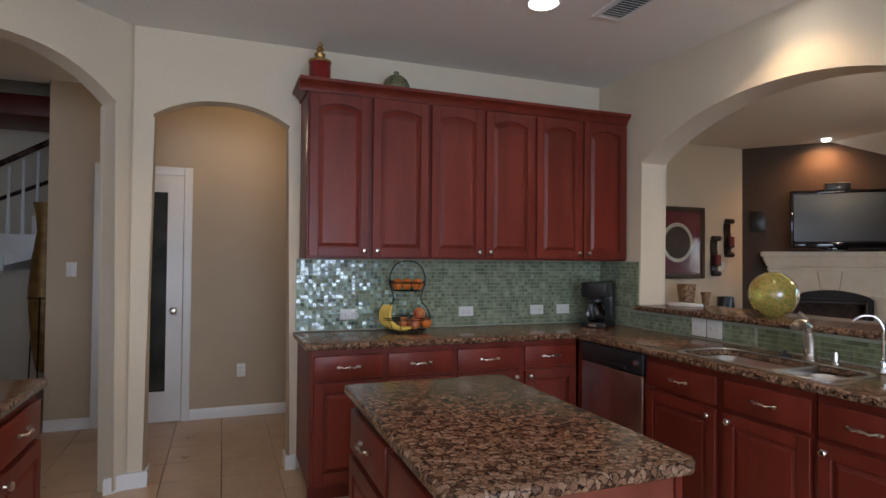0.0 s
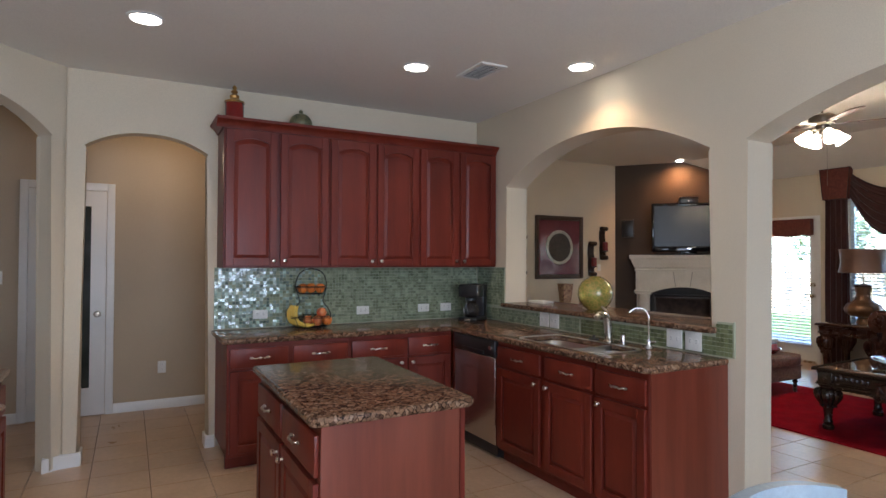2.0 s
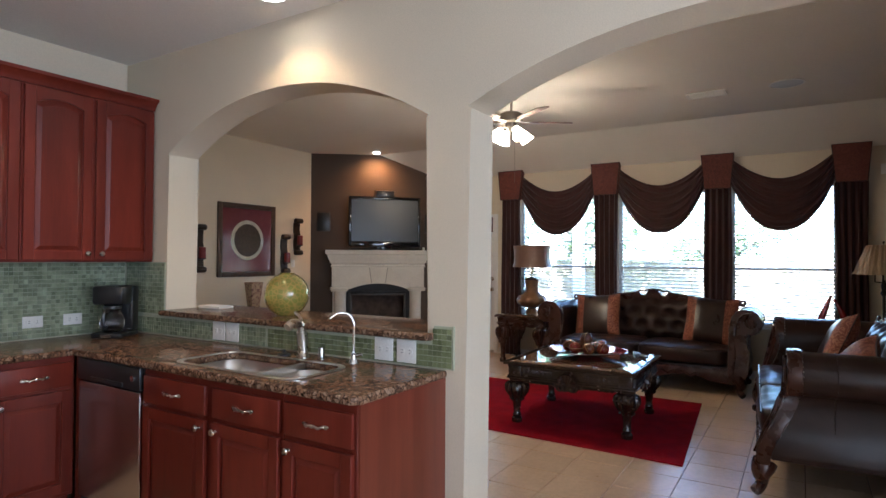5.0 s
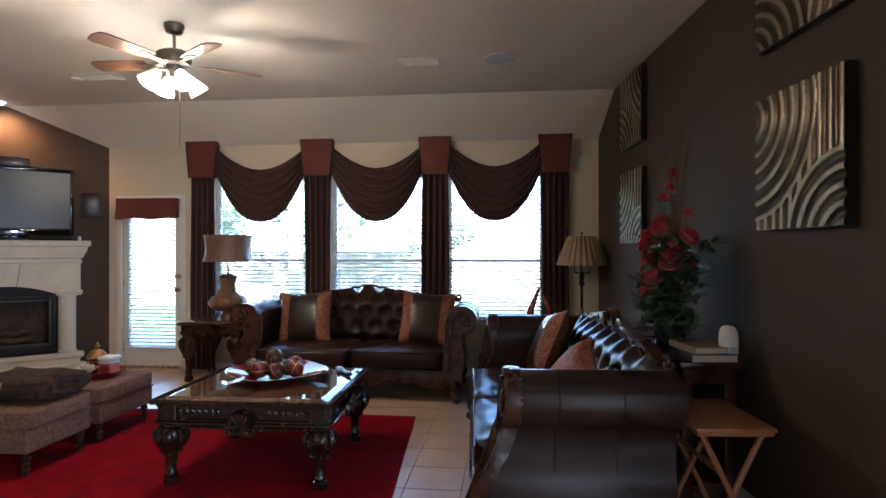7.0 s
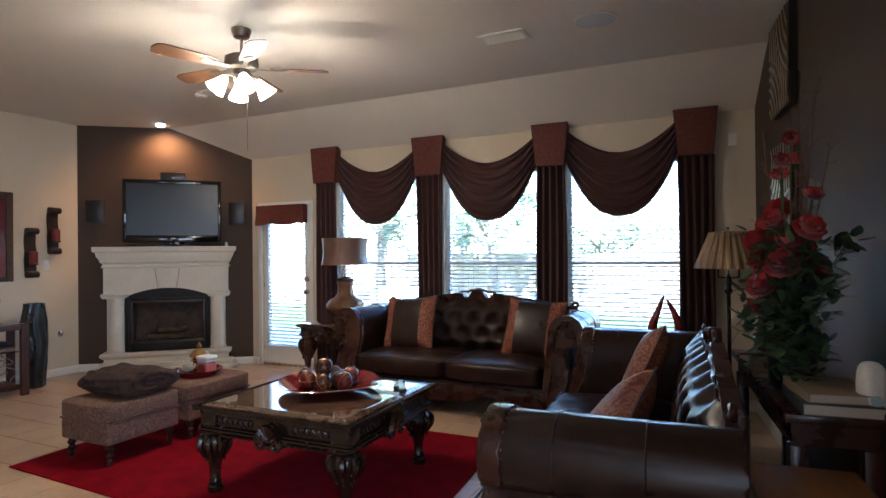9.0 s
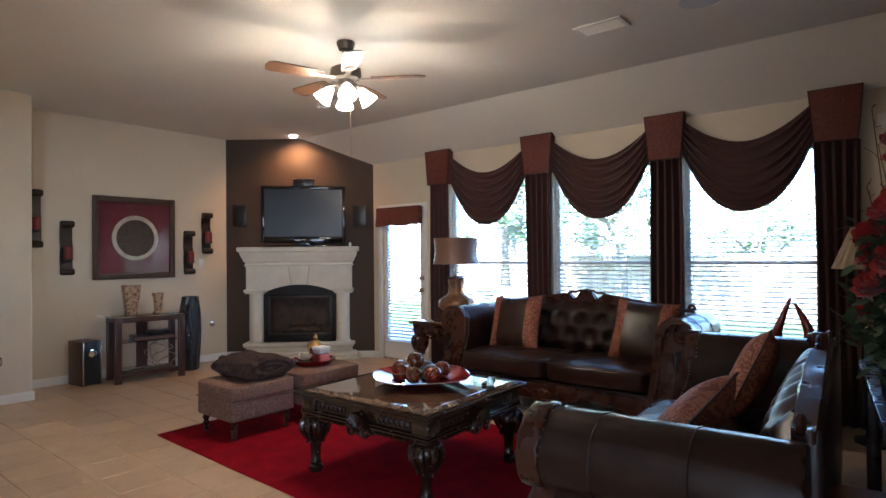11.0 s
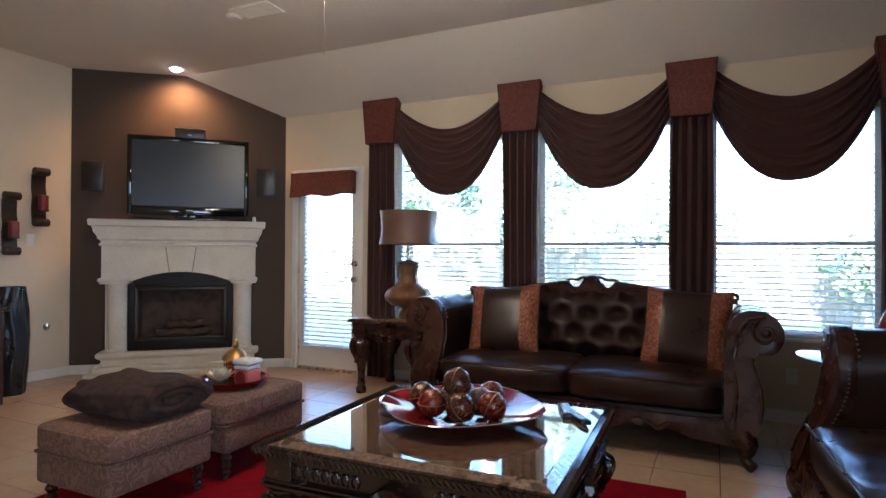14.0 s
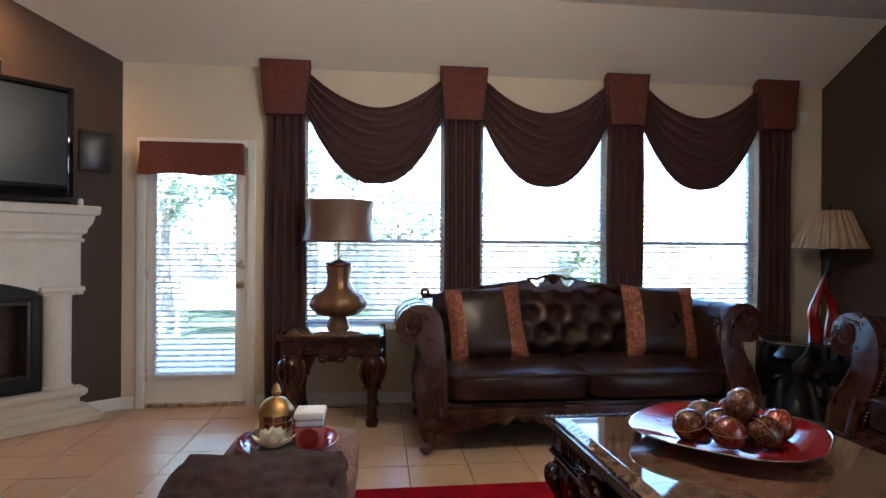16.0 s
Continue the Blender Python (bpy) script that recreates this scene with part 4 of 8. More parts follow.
for nm, mat, r, places in (("orange", ORANGE, 0.040, ((-0.07, 0, 0.318), (0.0, 0.01, 0.319), (0.07, -0.005, 0.318), (0.125, -0.02, 0.058))), ("apple", APPLE, 0.041, ((0.04, -0.03, 0.058), (0.075, 0.04, 0.06), (0.085, 0.0, 0.122), (-0.01, 0.05, 0.057)))):
    for px, py, pz in places:
        o = thing(nm, T((1.21 + px, 3.70 + py, CT + pz)), "round ripe %s in the wire basket" % nm, "fruit", "fruit in the basket")
        prof = [(0.004, -0.86), (0.45, -0.9), (0.85, -0.5), (1.0, 0.0), (0.86, 0.55), (0.45, 0.9), (0.12, 0.86), (0.02, 0.78)]
        part("flesh", lathe(B(), [(a * r, b * r) for a, b in prof], 18), mat, o)
        part("stem", tube(B(), [(0, 0, r * 0.78), (0.003, 0, r * 1.05)], 0.002, 5), DARK_WOOD, o)
for k in range(4):
    o = thing("banana", T((1.21 - 0.085 - 0.012 * k, 3.66 + 0.022 * k, CT + 0.05)), "ripe yellow banana leaning in the wire basket", "fruit", "bananas in the basket")
    pts = spout([(0.10, -0.02, -0.015), (0.03, -0.02, -0.022), (-0.035, 0, 0.012), (-0.05, 0.0, 0.08), (-0.03, 0.0, 0.135)], 4)
    n = len(pts)
    part("peel", tube(B(), pts, 0.016, 7, [0.005 + 0.012 * min(1, 4 * min(i, n - 1 - i) / n) for i in range(n)]), BANANA, o)

c = thing("red_canister", T((0.605, 3.66, 2.485)), "dark red canister with a gilt finial lid", "canister")
GILT = surface("old_gilt", (0.30, 0.17, 0.05), (0.42, 0.26, 0.09), 30, 0.38, 120, 0.2, metal=0.9)
part("jar", lathe(B(), [(0.066, 0), (0.068, 0.01), (0.068, 0.125), (0.064, 0.13)], 24), RED_LACQUER, c)
part("lid", lathe(B(), [(0.072, 0.13), (0.072, 0.142), (0.05, 0.15), (0.03, 0.165), (0.035, 0.185), (0.014, 0.2), (0.026, 0.215), (0.012, 0.235), (0.018, 0.25), (0.003, 0.265)], 24), GILT, c, "gilt lid")
c = thing("domed_box", T((1.105, 3.66, 2.485)), "small domed verdigris and gilt trinket box", "box")
VERDI = patterned("verdigris_metal", (0.10, 0.12, 0.07), (0.28, 0.24, 0.12), 30, 0.5, 0.5, 0.4)
part("bowl", lathe(B(), [(0.06, 0), (0.085, 0.01), (0.088, 0.03)], 24), VERDI, c)
part("dome", lathe(B(), [(0.09, 0.03), (0.088, 0.045), (0.072, 0.08), (0.045, 0.105), (0.015, 0.115), (0.017, 0.135), (0.003, 0.145)], 24, lobes=10, depth=0.03), VERDI, c)

v = thing("globe_vase", T((3.10, 2.50, 1.067)), "round yellow-green crackle glass vase", "vase")
CRACKLE, nt, b = nodes_of("crackle_glass")
vor = nt.nodes.new("ShaderNodeTexVoronoi")
vor.feature = "DISTANCE_TO_EDGE"
vor.inputs["Scale"].default_value = 34
nt.links.new(coords(nt), vor.inputs["Vector"])
r = ramp_node(nt, [(0.02, (0.62, 0.44, 0.12)), (0.16, (0.36, 0.36, 0.075))])
nt.links.new(vor.outputs["Distance"], r.inputs[0])
nt.links.new(r.outputs[0], b.inputs["Base Color"])
b.inputs["Roughness"].default_value, b.inputs["Transmission Weight"].default_value = 0.16, 0.45
b.inputs["Coat Weight"].default_value = 0.6
bump(nt, b, vor.outputs["Distance"], 0.6, 0.004)
R = 0.135
part("globe", lathe(B(), [(0.052, 0.0), (0.064, 0.004)] + [(R * math.cos(radians(a)), 0.126 + R * math.sin(radians(a))) for a in range(-60, 71, 10)] + [(0.046, 0.258), (0.042, 0.252)], 36), CRACKLE, v)
p = thing("paper_stack", T((3.18, 3.28, 1.067)), "short stack of white papers on the bar", "papers")
part("sheets", box(B(), -0.06, -0.11, 0, 0.06, 0.11, 0.018, 0.002), WHITE_PLASTIC, p)

# ---- ceiling fittings of the kitchen ----
for x, y in ((-0.01, 2.72), (1.66, 2.72), (2.65, 2.16)):
    d = thing("downlight", T((x, y, KC)), "recessed white ceiling downlight, lit", "ceiling light", "kitchen downlights")
    part("trim_ring", lathe(B(), [(0.098, -0.001), (0.098, -0.006), (0.082, -0.010), (0.078, -0.001)], 32), WHITE_PLASTIC, d)
    part("lamp", lathe(B(), [(0.077, -0.001), (0.07, -0.004), (0.001, -0.005)], 24), LENS_GLOW, d, "glowing lamp face")


def ceiling_vent(m, w, d, n, label="white slatted ceiling air vent", slat_turn=35):
    v = thing("ceiling_vent", m, label, "air vent", "ceiling vents")
    bm = B()
    box(bm, -w / 2, -d / 2, -0.012, w / 2, -d / 2 + 0.03, 0, 0.003), box(bm, -w / 2, d / 2 - 0.03, -0.012, w / 2, d / 2, 0, 0.003), box(bm, -w / 2, -d / 2 + 0.03, -0.012, -w / 2 + 0.03, d / 2 - 0.03, 0), box(bm, w / 2 - 0.03, -d / 2 + 0.03, -0.012, w / 2, d / 2 - 0.03, 0)
    part("frame", bm, WHITE_PLASTIC, v)
    part("backing", box(B(), -w / 2 + 0.02, -d / 2 + 0.02, -0.002, w / 2 - 0.02, d / 2 - 0.02, -0.0005), BLACK_PLASTIC, v)
    sl = None
    for k in range(n):
        y = -d / 2 + 0.035 + (d - 0.07) * (k + 0.5) / n
        mm = T((0, y, -0.008)) @ Matrix.Rotation(radians(slat_turn), 4, "X")
        if sl is None:
            sl = part("slat", box(B(), -w / 2 + 0.028, -0.008, -0.0008, w / 2 - 0.028, 0.008, 0.0008), WHITE_PLASTIC, v, m=mm)
        else:
            again(sl, mm)
    return v


ceiling_vent(T((2.10, 2.58, KC)), 0.21, 0.36, 11)

# ---- white chair at the breakfast table ----
# white paint darkened and blued: sky-lit shade is put into the colour
SHADED_WHITE = surface("white_painted_wood", (0.24, 0.30, 0.35), (0.29, 0.35, 0.40), 5, 0.4, 60, 0.05)
ch = thing("dining_chair", T((1.0, -0.20, -0.0)) @ Matrix.Rotation(radians(3), 4, "Z"), "white painted wooden dining chair with crossed back, blue shade in its colour", "chair")


def chair_rail(z0, z1, w=0.245, sag=0.045, thick=0.024):
    bm = B()
    sheet(bm, lambda u, v: ((2 * u - 1) * w, sag * (1 - (2 * u - 1) ** 2), z0 + (z1 - z0) * v + 0.03 * (1 - (2 * u - 1) ** 2) * v), 16, 2, thick)
    return bm


part("top_rail", chair_rail(0.89, 0.975), SHADED_WHITE, ch)
for s in (-1, 1):
    part("back_post", tube(B(), [(s * 0.195, -0.035, 0.0), (s * 0.20, 0.0, 0.45), (s * 0.215, 0.018, 0.70), (s * 0.222, 0.012, 0.915)], 0.018, 8), SHADED_WHITE, ch)
    part("cross_bar", tube(B(), [(s * 0.20, 0.015, 0.905), (0, 0.035, 0.72), (-s * 0.20, 0.01, 0.50)], 0.013, 8), SHADED_WHITE, ch)
    part("front_leg", tube(B(), [(s * 0.20, -0.40, 0.0), (s * 0.20, -0.39, 0.44)], 0.018, 8), SHADED_WHITE, ch)
part("seat", cushion(B(), -0.225, -0.43, 0.43, 0.225, 0.01, 0.47, 0.0, 6), SHADED_WHITE, ch)

# ---- hall: pantry door, stairs, tall vase ----
dr = tagged(new("door_pantry", finish(box(B(), -0.86, HN - 0.035, 0.01, -0.262, HN - 0.003, 2.075, 0.002), "door_pantry", TRIM)), "white pantry door with a tall dark glass pane", "", "", "structure")
part("glass_pane", box(B(), -0.735, HN - 0.039, 0.265, -0.385, HN - 0.034, 1.93), surface("dark_etched_glass", (0.02, 0.025, 0.022), (0.05, 0.055, 0.05), 5, 0.12, 60, 0.05), dr, "dark glass pane")
part("door_knob", lathe(B(), [(0.026, 0), (0.026, 0.005), (0.012, 0.012), (0.012, 0.035), (0.027, 0.045), (0.03, 0.06), (0.02, 0.075), (0.003, 0.078)], 20), NICKEL, dr, m=T((-0.325, HN - 0.035, 0.94)) @ Matrix.Rotation(radians(90), 4, "X"))
bm = B()
for x0, x1, z0, z1 in ((-0.928, -0.863, 0, 2.15), (-0.259, -0.195, 0, 2.15), (-0.8625, -0.2595, 2.08, 2.15)):
    box(bm, x0, HN - 0.022, z0, x1, HN - 0.002, z1, 0.005)
structure("trim", bm, TRIM, "white door casing")
st = thing("staircase", T((-1.36, 7.45, 0)), "white painted staircase with turned balusters and dark handrail", "staircase")
bm = B()
prism(bm, [(-2.3, 1.0), (-0.02, 1.66), (-0.02, 1.45), (-2.3, 0.78)], "y", -0.72, -0.66)
part("stringer", bm, TRIM, st, "white skirt board")
for k in range(4):
    part("tread", box(B(), -0.34 - 0.27 * k, -0.74, 1.60 - 0.18 * k, -0.02 - 0.27 * k, 0.12, 1.78 - 0.18 * k, 0.008), TRIM, st)
bal = None
for k in range(8):
    bx, bz = -0.07 - 0.12 * k, 1.62 - 0.08 * k + (0.16 if k < 2 else 0.1)
    if bal is None:
        bal = part("baluster", lathe(B(), [(0.018, 0), (0.018, 0.15), (0.012, 0.18), (0.02, 0.24), (0.016, 0.4), (0.011, 0.7), (0.014, 0.86)], 10), TRIM, st, "white turned baluster", m=T((bx, -0.68, bz)))
    else:
        again(bal, T((bx, -0.68, bz)))
part("handrail", tube(B(), [(0.0, -0.68, 2.66), (-1.0, -0.68, 2.05), (-2.2, -0.68, 1.25)], 0.03, 10), DARK_WOOD, st, "dark wooden handrail")
part("wall_rail", tube(B(), [(0.0, 0.08, 2.40), (-1.0, 0.08, 1.93), (-2.2, 0.08, 1.2)], 0.022, 8), DARK_WOOD, st)
ld = thing("upper_landing", T((-1.37, 7.40, 2.72)), "dark cherry landing fascia above the stairs", "landing")
part("fascia", box(B(), -2.6, -0.9, 0.0, 0, -0.1, 0.2, 0.01), CHERRY, ld)
GOLDV = surface("aged_gold_vase", (0.16, 0.085, 0.022), (0.34, 0.20, 0.06), 9, 0.45, 60, 0.3, metal=0.4)
v = thing("floor_vase", T((-1.55, 6.55, 0)), "tall slender bronze-gold floor vase on thin stand", "vase")
part("body", lathe(B(), [(0.02, 0.28), (0.05, 0.3), (0.085, 0.5), (0.115, 0.85), (0.125, 1.05), (0.10, 1.35), (0.062, 1.62), (0.075, 1.80), (0.10, 1.90), (0.09, 1.90)], 28, squash=0.9), GOLDV, v)
for k in range(3):
    a = radians(30 + 120 * k)
    part("leg", tube(B(), [(0.15 * math.cos(a), 0.15 * math.sin(a), 0), (0.11 * math.cos(a), 0.11 * math.sin(a), 1.0)], 0.008, 6), BLACK_IRON, v)
part("ring", tube(B(), [(0.125 * math.cos(a), 0.115 * math.sin(a), 0.99) for a in [2 * math.pi * k / 24 for k in range(24)]], 0.007, 6, closed=True), BLACK_IRON, v)

# ---- living room: windows, door, blinds ----
VINYL = surface("white_vinyl", (0.74, 0.75, 0.74), (0.79, 0.80, 0.79), 5, 0.4, 120, 0.02)
SLAT = surface("white_blind_slat", (0.72, 0.73, 0.72), (0.78, 0.79, 0.78), 6, 0.45, 100, 0.02)
nt = SLAT.node_tree
thin, lit = nt.nodes.new("ShaderNodeMixShader"), nt.nodes.new("ShaderNodeBsdfTranslucent")
lit.inputs["Color"].default_value = (0.80, 0.81, 0.80, 1)
thin.inputs[0].default_value = 0.4
nt.links.new(nt.nodes["Principled BSDF"].outputs[0], thin.inputs[1])
nt.links.new(lit.outputs[0], thin.inputs[2])
nt.links.new(thin.outputs[0], nt.nodes["Material Output"].inputs["Surface"])


def blinds(parent, x, y0, y1, z0, z1, pitch=0.044, depth=0.042, turn=-13):
    w = y1 - y0
    sl = None
    n = int((z1 - z0 - 0.05) / pitch)
    for k in range(n):
        m = T((x, (y0 + y1) / 2, z0 + 0.03 + pitch * k)) @ Matrix.Rotation(radians(turn), 4, "Y")
        if sl is None:
            sl = part("blind_slat", box(B(), -depth / 2, -w / 2, -0.0012, depth / 2, w / 2, 0.0012), SLAT, parent, "white blind slat", smooth=0, m=m)
        else:
            again(sl, m)
    part("bottom_rail", box(B(), x - 0.024, y0, z0, x + 0.024, y1, z0 + 0.016, 0.003), SLAT, parent)
    part("head_rail", box(B(), x - 0.026, y0, z1 - 0.04, x + 0.026, y1, z1, 0.003), SLAT, parent)
    bm = B()
    for s in (0.14, 0.5, 0.86):
        tube(bm, [(x - 0.02, y0 + w * s, z0 + 0.01), (x - 0.02, y0 + w * s, z1 - 0.02)], 0.0012, 4)
    part("cords", bm, SLAT, parent)


for k, (y0, y1) in enumerate(WINS):
    bm = B()
    box(bm, EAST + 0.07, y0, WZ0, EAST + 0.12, y0 + 0.045, WZ1), box(bm, EAST + 0.07, y1 - 0.045, WZ0, EAST + 0.12, y1, WZ1)
    box(bm, EAST + 0.07, y0 + 0.045, WZ0, EAST + 0.12, y1 - 0.045, WZ0 + 0.05), box(bm, EAST + 0.07, y0 + 0.045, WZ1 - 0.05, EAST + 0.12, y1 - 0.045, WZ1)
    box(bm, EAST + 0.06, y0 + 0.045, 1.295, EAST + 0.12, y1 - 0.045, 1.328)
    win = structure("window_%d" % (k + 1), bm, VINYL, "white sash window with lowered open blinds", 30)
    for z0, z1 in ((WZ0 + 0.05, 1.295), (1.328, WZ1 - 0.05)):
        g = part("pane", box(B(), EAST + 0.09, y0 + 0.045, z0, EAST + 0.095, y1 - 0.045, z1), GLASS, win, "clear glass", smooth=0)
        g.visible_shadow = False
    part("window_sill", box(B(), EAST - 0.03, y0 - 0.03, WZ0 - 0.025, EAST + 0.069, y1 + 0.03, WZ0 - 0.001, 0.004), TRIM, win, "white sill")
    blinds(win, EAST + 0.03, y0 + 0.012, y1 - 0.012, WZ0 + 0.01, WZ1 - 0.01)

# glazed patio door
y0, y1 = DOOR_Y
bm = B()
gy0, gy1, gz0, gz1 = y0 + 0.10, y1 - 0.075, 0.25, 1.90
for a in ((y0 + 0.004, gy0, 0.03, DOOR_H - 0.004), (gy1, y1 - 0.004, 0.03, DOOR_H - 0.004), (gy0, gy1, 0.03, gz0), (gy0, gy1, gz1, DOOR_H - 0.004)):
    box(bm, EAST + 0.03, a[0], a[2], EAST + 0.075, a[1], a[3])
pd = structure("door_patio", bm, TRIM, "white glazed patio door with open blinds", 0)
part("pane", box(B(), EAST + 0.05, gy0, gz0, EAST + 0.056, gy1, gz1), GLASS, pd, smooth=0).visible_shadow = False
bm = B()
for a in ((gy0 - 0.025, gy0, gz0 - 0.025, gz1 + 0.025), (gy1, gy1 + 0.025, gz0 - 0.025, gz1 + 0.025), (gy0, gy1, gz0 - 0.025, gz0), (gy0, gy1, gz1, gz1 + 0.025)):
    box(bm, EAST + 0.022, a[0], a[2], EAST + 0.0295, a[1], a[3], 0.003)
part("glazing_bead", bm, TRIM, pd)
blinds(pd, EAST + 0.005, gy0 - 0.005, gy1 + 0.005, gz0 - 0.01, gz1 + 0.06, 0.044, 0.04)
for z, r in ((1.115, 0.026), (0.955, 0.03)):
    part("door_knob" if z < 1 else "deadbolt", lathe(B(), [(0.03, 0), (0.03, 0.006), (0.014, 0.012), (0.014, 0.03), (r, 0.04), (r, 0.055), (0.003, 0.062)], 18), NICKEL, pd, m=T((EAST + 0.03, y0 + 0.055, z)) @ Matrix.Rotation(radians(-90), 4, "Y"))
part("threshold", box(B(), EAST - 0.005, y0, 0.0, EAST + 0.12, y1, 0.028, 0.004), NICKEL, pd, "bronze threshold")
for z in (0.25, 1.05, 1.85):
    part("hinge", tube(B(), [(EAST + 0.024, y1 - 0.003, z - 0.045), (EAST + 0.024, y1 - 0.003, z + 0.045)], 0.007, 8), NICKEL, pd)
bm = B()
for a in ((y0 - 0.06, y0 + 0.001, 0, DOOR_H + 0.06), (y1 - 0.001, y1 + 0.06, 0, DOOR_H + 0.06), (y0 + 0.0015, y1 - 0.0015, DOOR_H - 0.001, DOOR_H + 0.06)):
    box(bm, EAST - 0.02, a[0], a[2], EAST - 0.001, a[1], a[3], 0.005)
structure("trim", bm, TRIM, "white door casing")
v = thing("door_valance", T((EAST - 0.06, (y0 + y1) / 2 + 0.01, 1.82)), "rust-brown fabric valance over the patio door", "valance")
part("cloth", sheet(B(), lambda a, b: (-0.05 - 0.012 * math.sin(a * 17) * (1 - b) - 0.02 * (1 - b), (a - 0.5) * (0.74 + 0.05 * (1 - b)), -0.015 + 0.245 * b + 0.008 * math.sin(a * 12) * (1 - b)), 40, 6, 0.008), BROCADE, v)
for s in (-1, 1):
    part("return_flap", box(B(), -0.06, s * 0.37 - 0.004, 0.0, 0.035, s * 0.37 + 0.004, 0.23), BROCADE, v)
part("board", box(B(), -0.05, -0.366, 0.222, 0.035, 0.366, 0.232), BROCADE, v)

# ---- drapes ----
COR = ((3.287, 3.669), (1.879, 2.264), (0.512, 0.878), (-0.833, -0.466))
CF = EAST - 0.16
PIPING = surface("dark_piping", (0.02, 0.006, 0.005), (0.03, 0.01, 0.008), 10, 0.6, 100, 0.1)
for a, b in COR:
    mid = (a + b) / 2
    c = thing("cornice_box", T((EAST, mid, 2.29)), "tapered rust brocade cornice box with dark piping", "cornice", "curtain cornices")
    w0, w1, h = (b - a) / 2 - 0.038, (b - a) / 2, 0.425
    bm = B()
    prism(bm, [(-w0, 0), (-w1, h), (w1, h), (w0, 0)], "x", -0.105, -0.002, 0.008)
    part("panel", bm, BROCADE, c)
    part("piping", tube(B(), [(-0.103, -w0, 0.002), (-0.103, -w1, h - 0.002), (-0.103, w1, h - 0.002), (-0.103, w0, 0.002)], 0.006, 6, closed=True), PIPING, c)
    lo, hi = mid - 0.155, mid + 0.155
    p = thing("drape_panel", T((EAST - 0.01, mid, 0.012)), "long dark brown pleated drape panel", "curtain", "drape panels")
    ph = mid * 7
    part("cloth", sheet(B(), lambda u, v: (-0.045 - 0.028 * math.sin(u * 2 * math.pi * 4.5 + 0.6 * math.sin(v * 3 + ph)) * (0.7 + 0.3 * v), (u - 0.5) * (0.31 + 0.015 * math.sin(v * 5 + ph)), 2.277 * v), 72, 24, 0.004), DRAPE, p)
for (a, b) in ((COR[0][0], COR[1][1]), (COR[1][0], COR[2][1]), (COR[2][0], COR[3][1])):
    w = a - b + 0.06
    s = thing("swag_valance", T((EAST + 0.015, (a + b) / 2, 2.3)), "dark brown draped fabric swag between cornices", "curtain swag", "curtain swags")

    def fold(u, v, w=w):
        q = 2 * u - 1
        arc = 1 - abs(q) ** 1.9
        top = 0.345 - 0.265 * arc
        bot = 0.01 - 0.545 * (1 - abs(q) ** 2.3)
        z = top + (bot - top) * v
        ripple = math.sin((v + 0.06 * math.sin(3 * q)) * 2 * math.pi * 5.5 + 0.8 * q)
        fine = math.sin(v * 2 * math.pi * 11 + 2.5 * q + 1.0)
        out = 0.055 + 0.05 * math.sin(math.pi * v) * arc + 0.020 * ripple * (0.45 + 0.55 * (1 - arc)) + 0.006 * fine
        return (-out, q * w / 2, z)
    part("cloth", sheet(B(), fold, 48, 90, 0.004), DRAPE, s)

# ---- fireplace ----
FM = T((HEARTH.x, HEARTH.y, 0)) @ Matrix.Rotation(radians(-47.5), 4, "Z")
fp = thing("fireplace", FM, "white cast stone fireplace with arched black firebox", "fireplace")


def stone_part(name, *args, bev=0.008):
    return part(name, box(B(), *args, bev), PLASTER, fp)


def moulding(name, w0, d0, z0, prof, back=0.5):
    """A stepped band round front and sides: prof holds (swell, height) pairs."""
    bm = B()
    rings = []
    for s, z in prof:
        rings.append([bm.verts.new(p) for p in ((-w0 - s, back, z0 + z), (-w0 - s, d0 - s, z0 + z), (w0 + s, d0 - s, z0 + z), (w0 + s, back, z0 + z))])
    for lo, hi in zip(rings, rings[1:]):
        for k in range(4):
            bm.faces.new((lo[k], lo[(k + 1) % 4], hi[(k + 1) % 4], hi[k]))
    bm.faces.new(rings[0]), bm.faces.new(rings[-1])
    return part(name, bm, PLASTER, fp, smooth=30)


moulding("mantel_shelf", 0.70, 0.11, 1.28, [(0.0, 0.0), (0.03, 0.0), (0.035, 0.02), (0.02, 0.03), (0.02, 0.05), (0.045, 0.07), (0.05, 0.10), (0.075, 0.14), (0.085, 0.19), (0.11, 0.20), (0.115, 0.255), (0.10, 0.262)])
bm = B()
arc = [(-0.48, 0.925)] + [(x, z) for x, z in arch_points(-0.48, 0.48, 0.925, 1.025, 20, 2.0)][1:-1] + [(0.48, 0.925)]
prism(bm, [(-0.715, 0.92), *arc, (0.715, 0.92), (0.715, 1.28), (-0.715, 1.28)], "y", 0.10, 0.5)
part("frieze", bm, PLASTER, fp, smooth=30)
kb = prism(B(), [(-0.103, 1.024), (-0.138, 1.275), (0.138, 1.275), (0.103, 1.024)], "y", 0.088, 0.0995, 0.004)
part("keystone", kb, PLASTER, fp)
for s in (-1, 1):
    bm = box(B(), -0.125, 0.065, 0.905, 0.125, 0.45, 0.925, 0.004)
    box(bm, -0.14, 0.05, 0.9255, 0.135, 0.45, 0.965, 0.012)
    cap = part("capital", bm, PLASTER, fp, m=T((s * 0.60, 0, 0)))
    part("column", lathe(B(), [(0.105, 0.235), (0.105, 0.25), (0.092, 0.265), (0.092, 0.88), (0.10, 0.895), (0.10, 0.905)], 28, (s * 0.585, 0.17, 0)), PLASTER, fp)
    part("side_pier", box(B(), s * 0.60 - 0.10, 0.2, 0.2355, s * 0.60 + 0.10, 0.5, 0.905), PLASTER, fp)
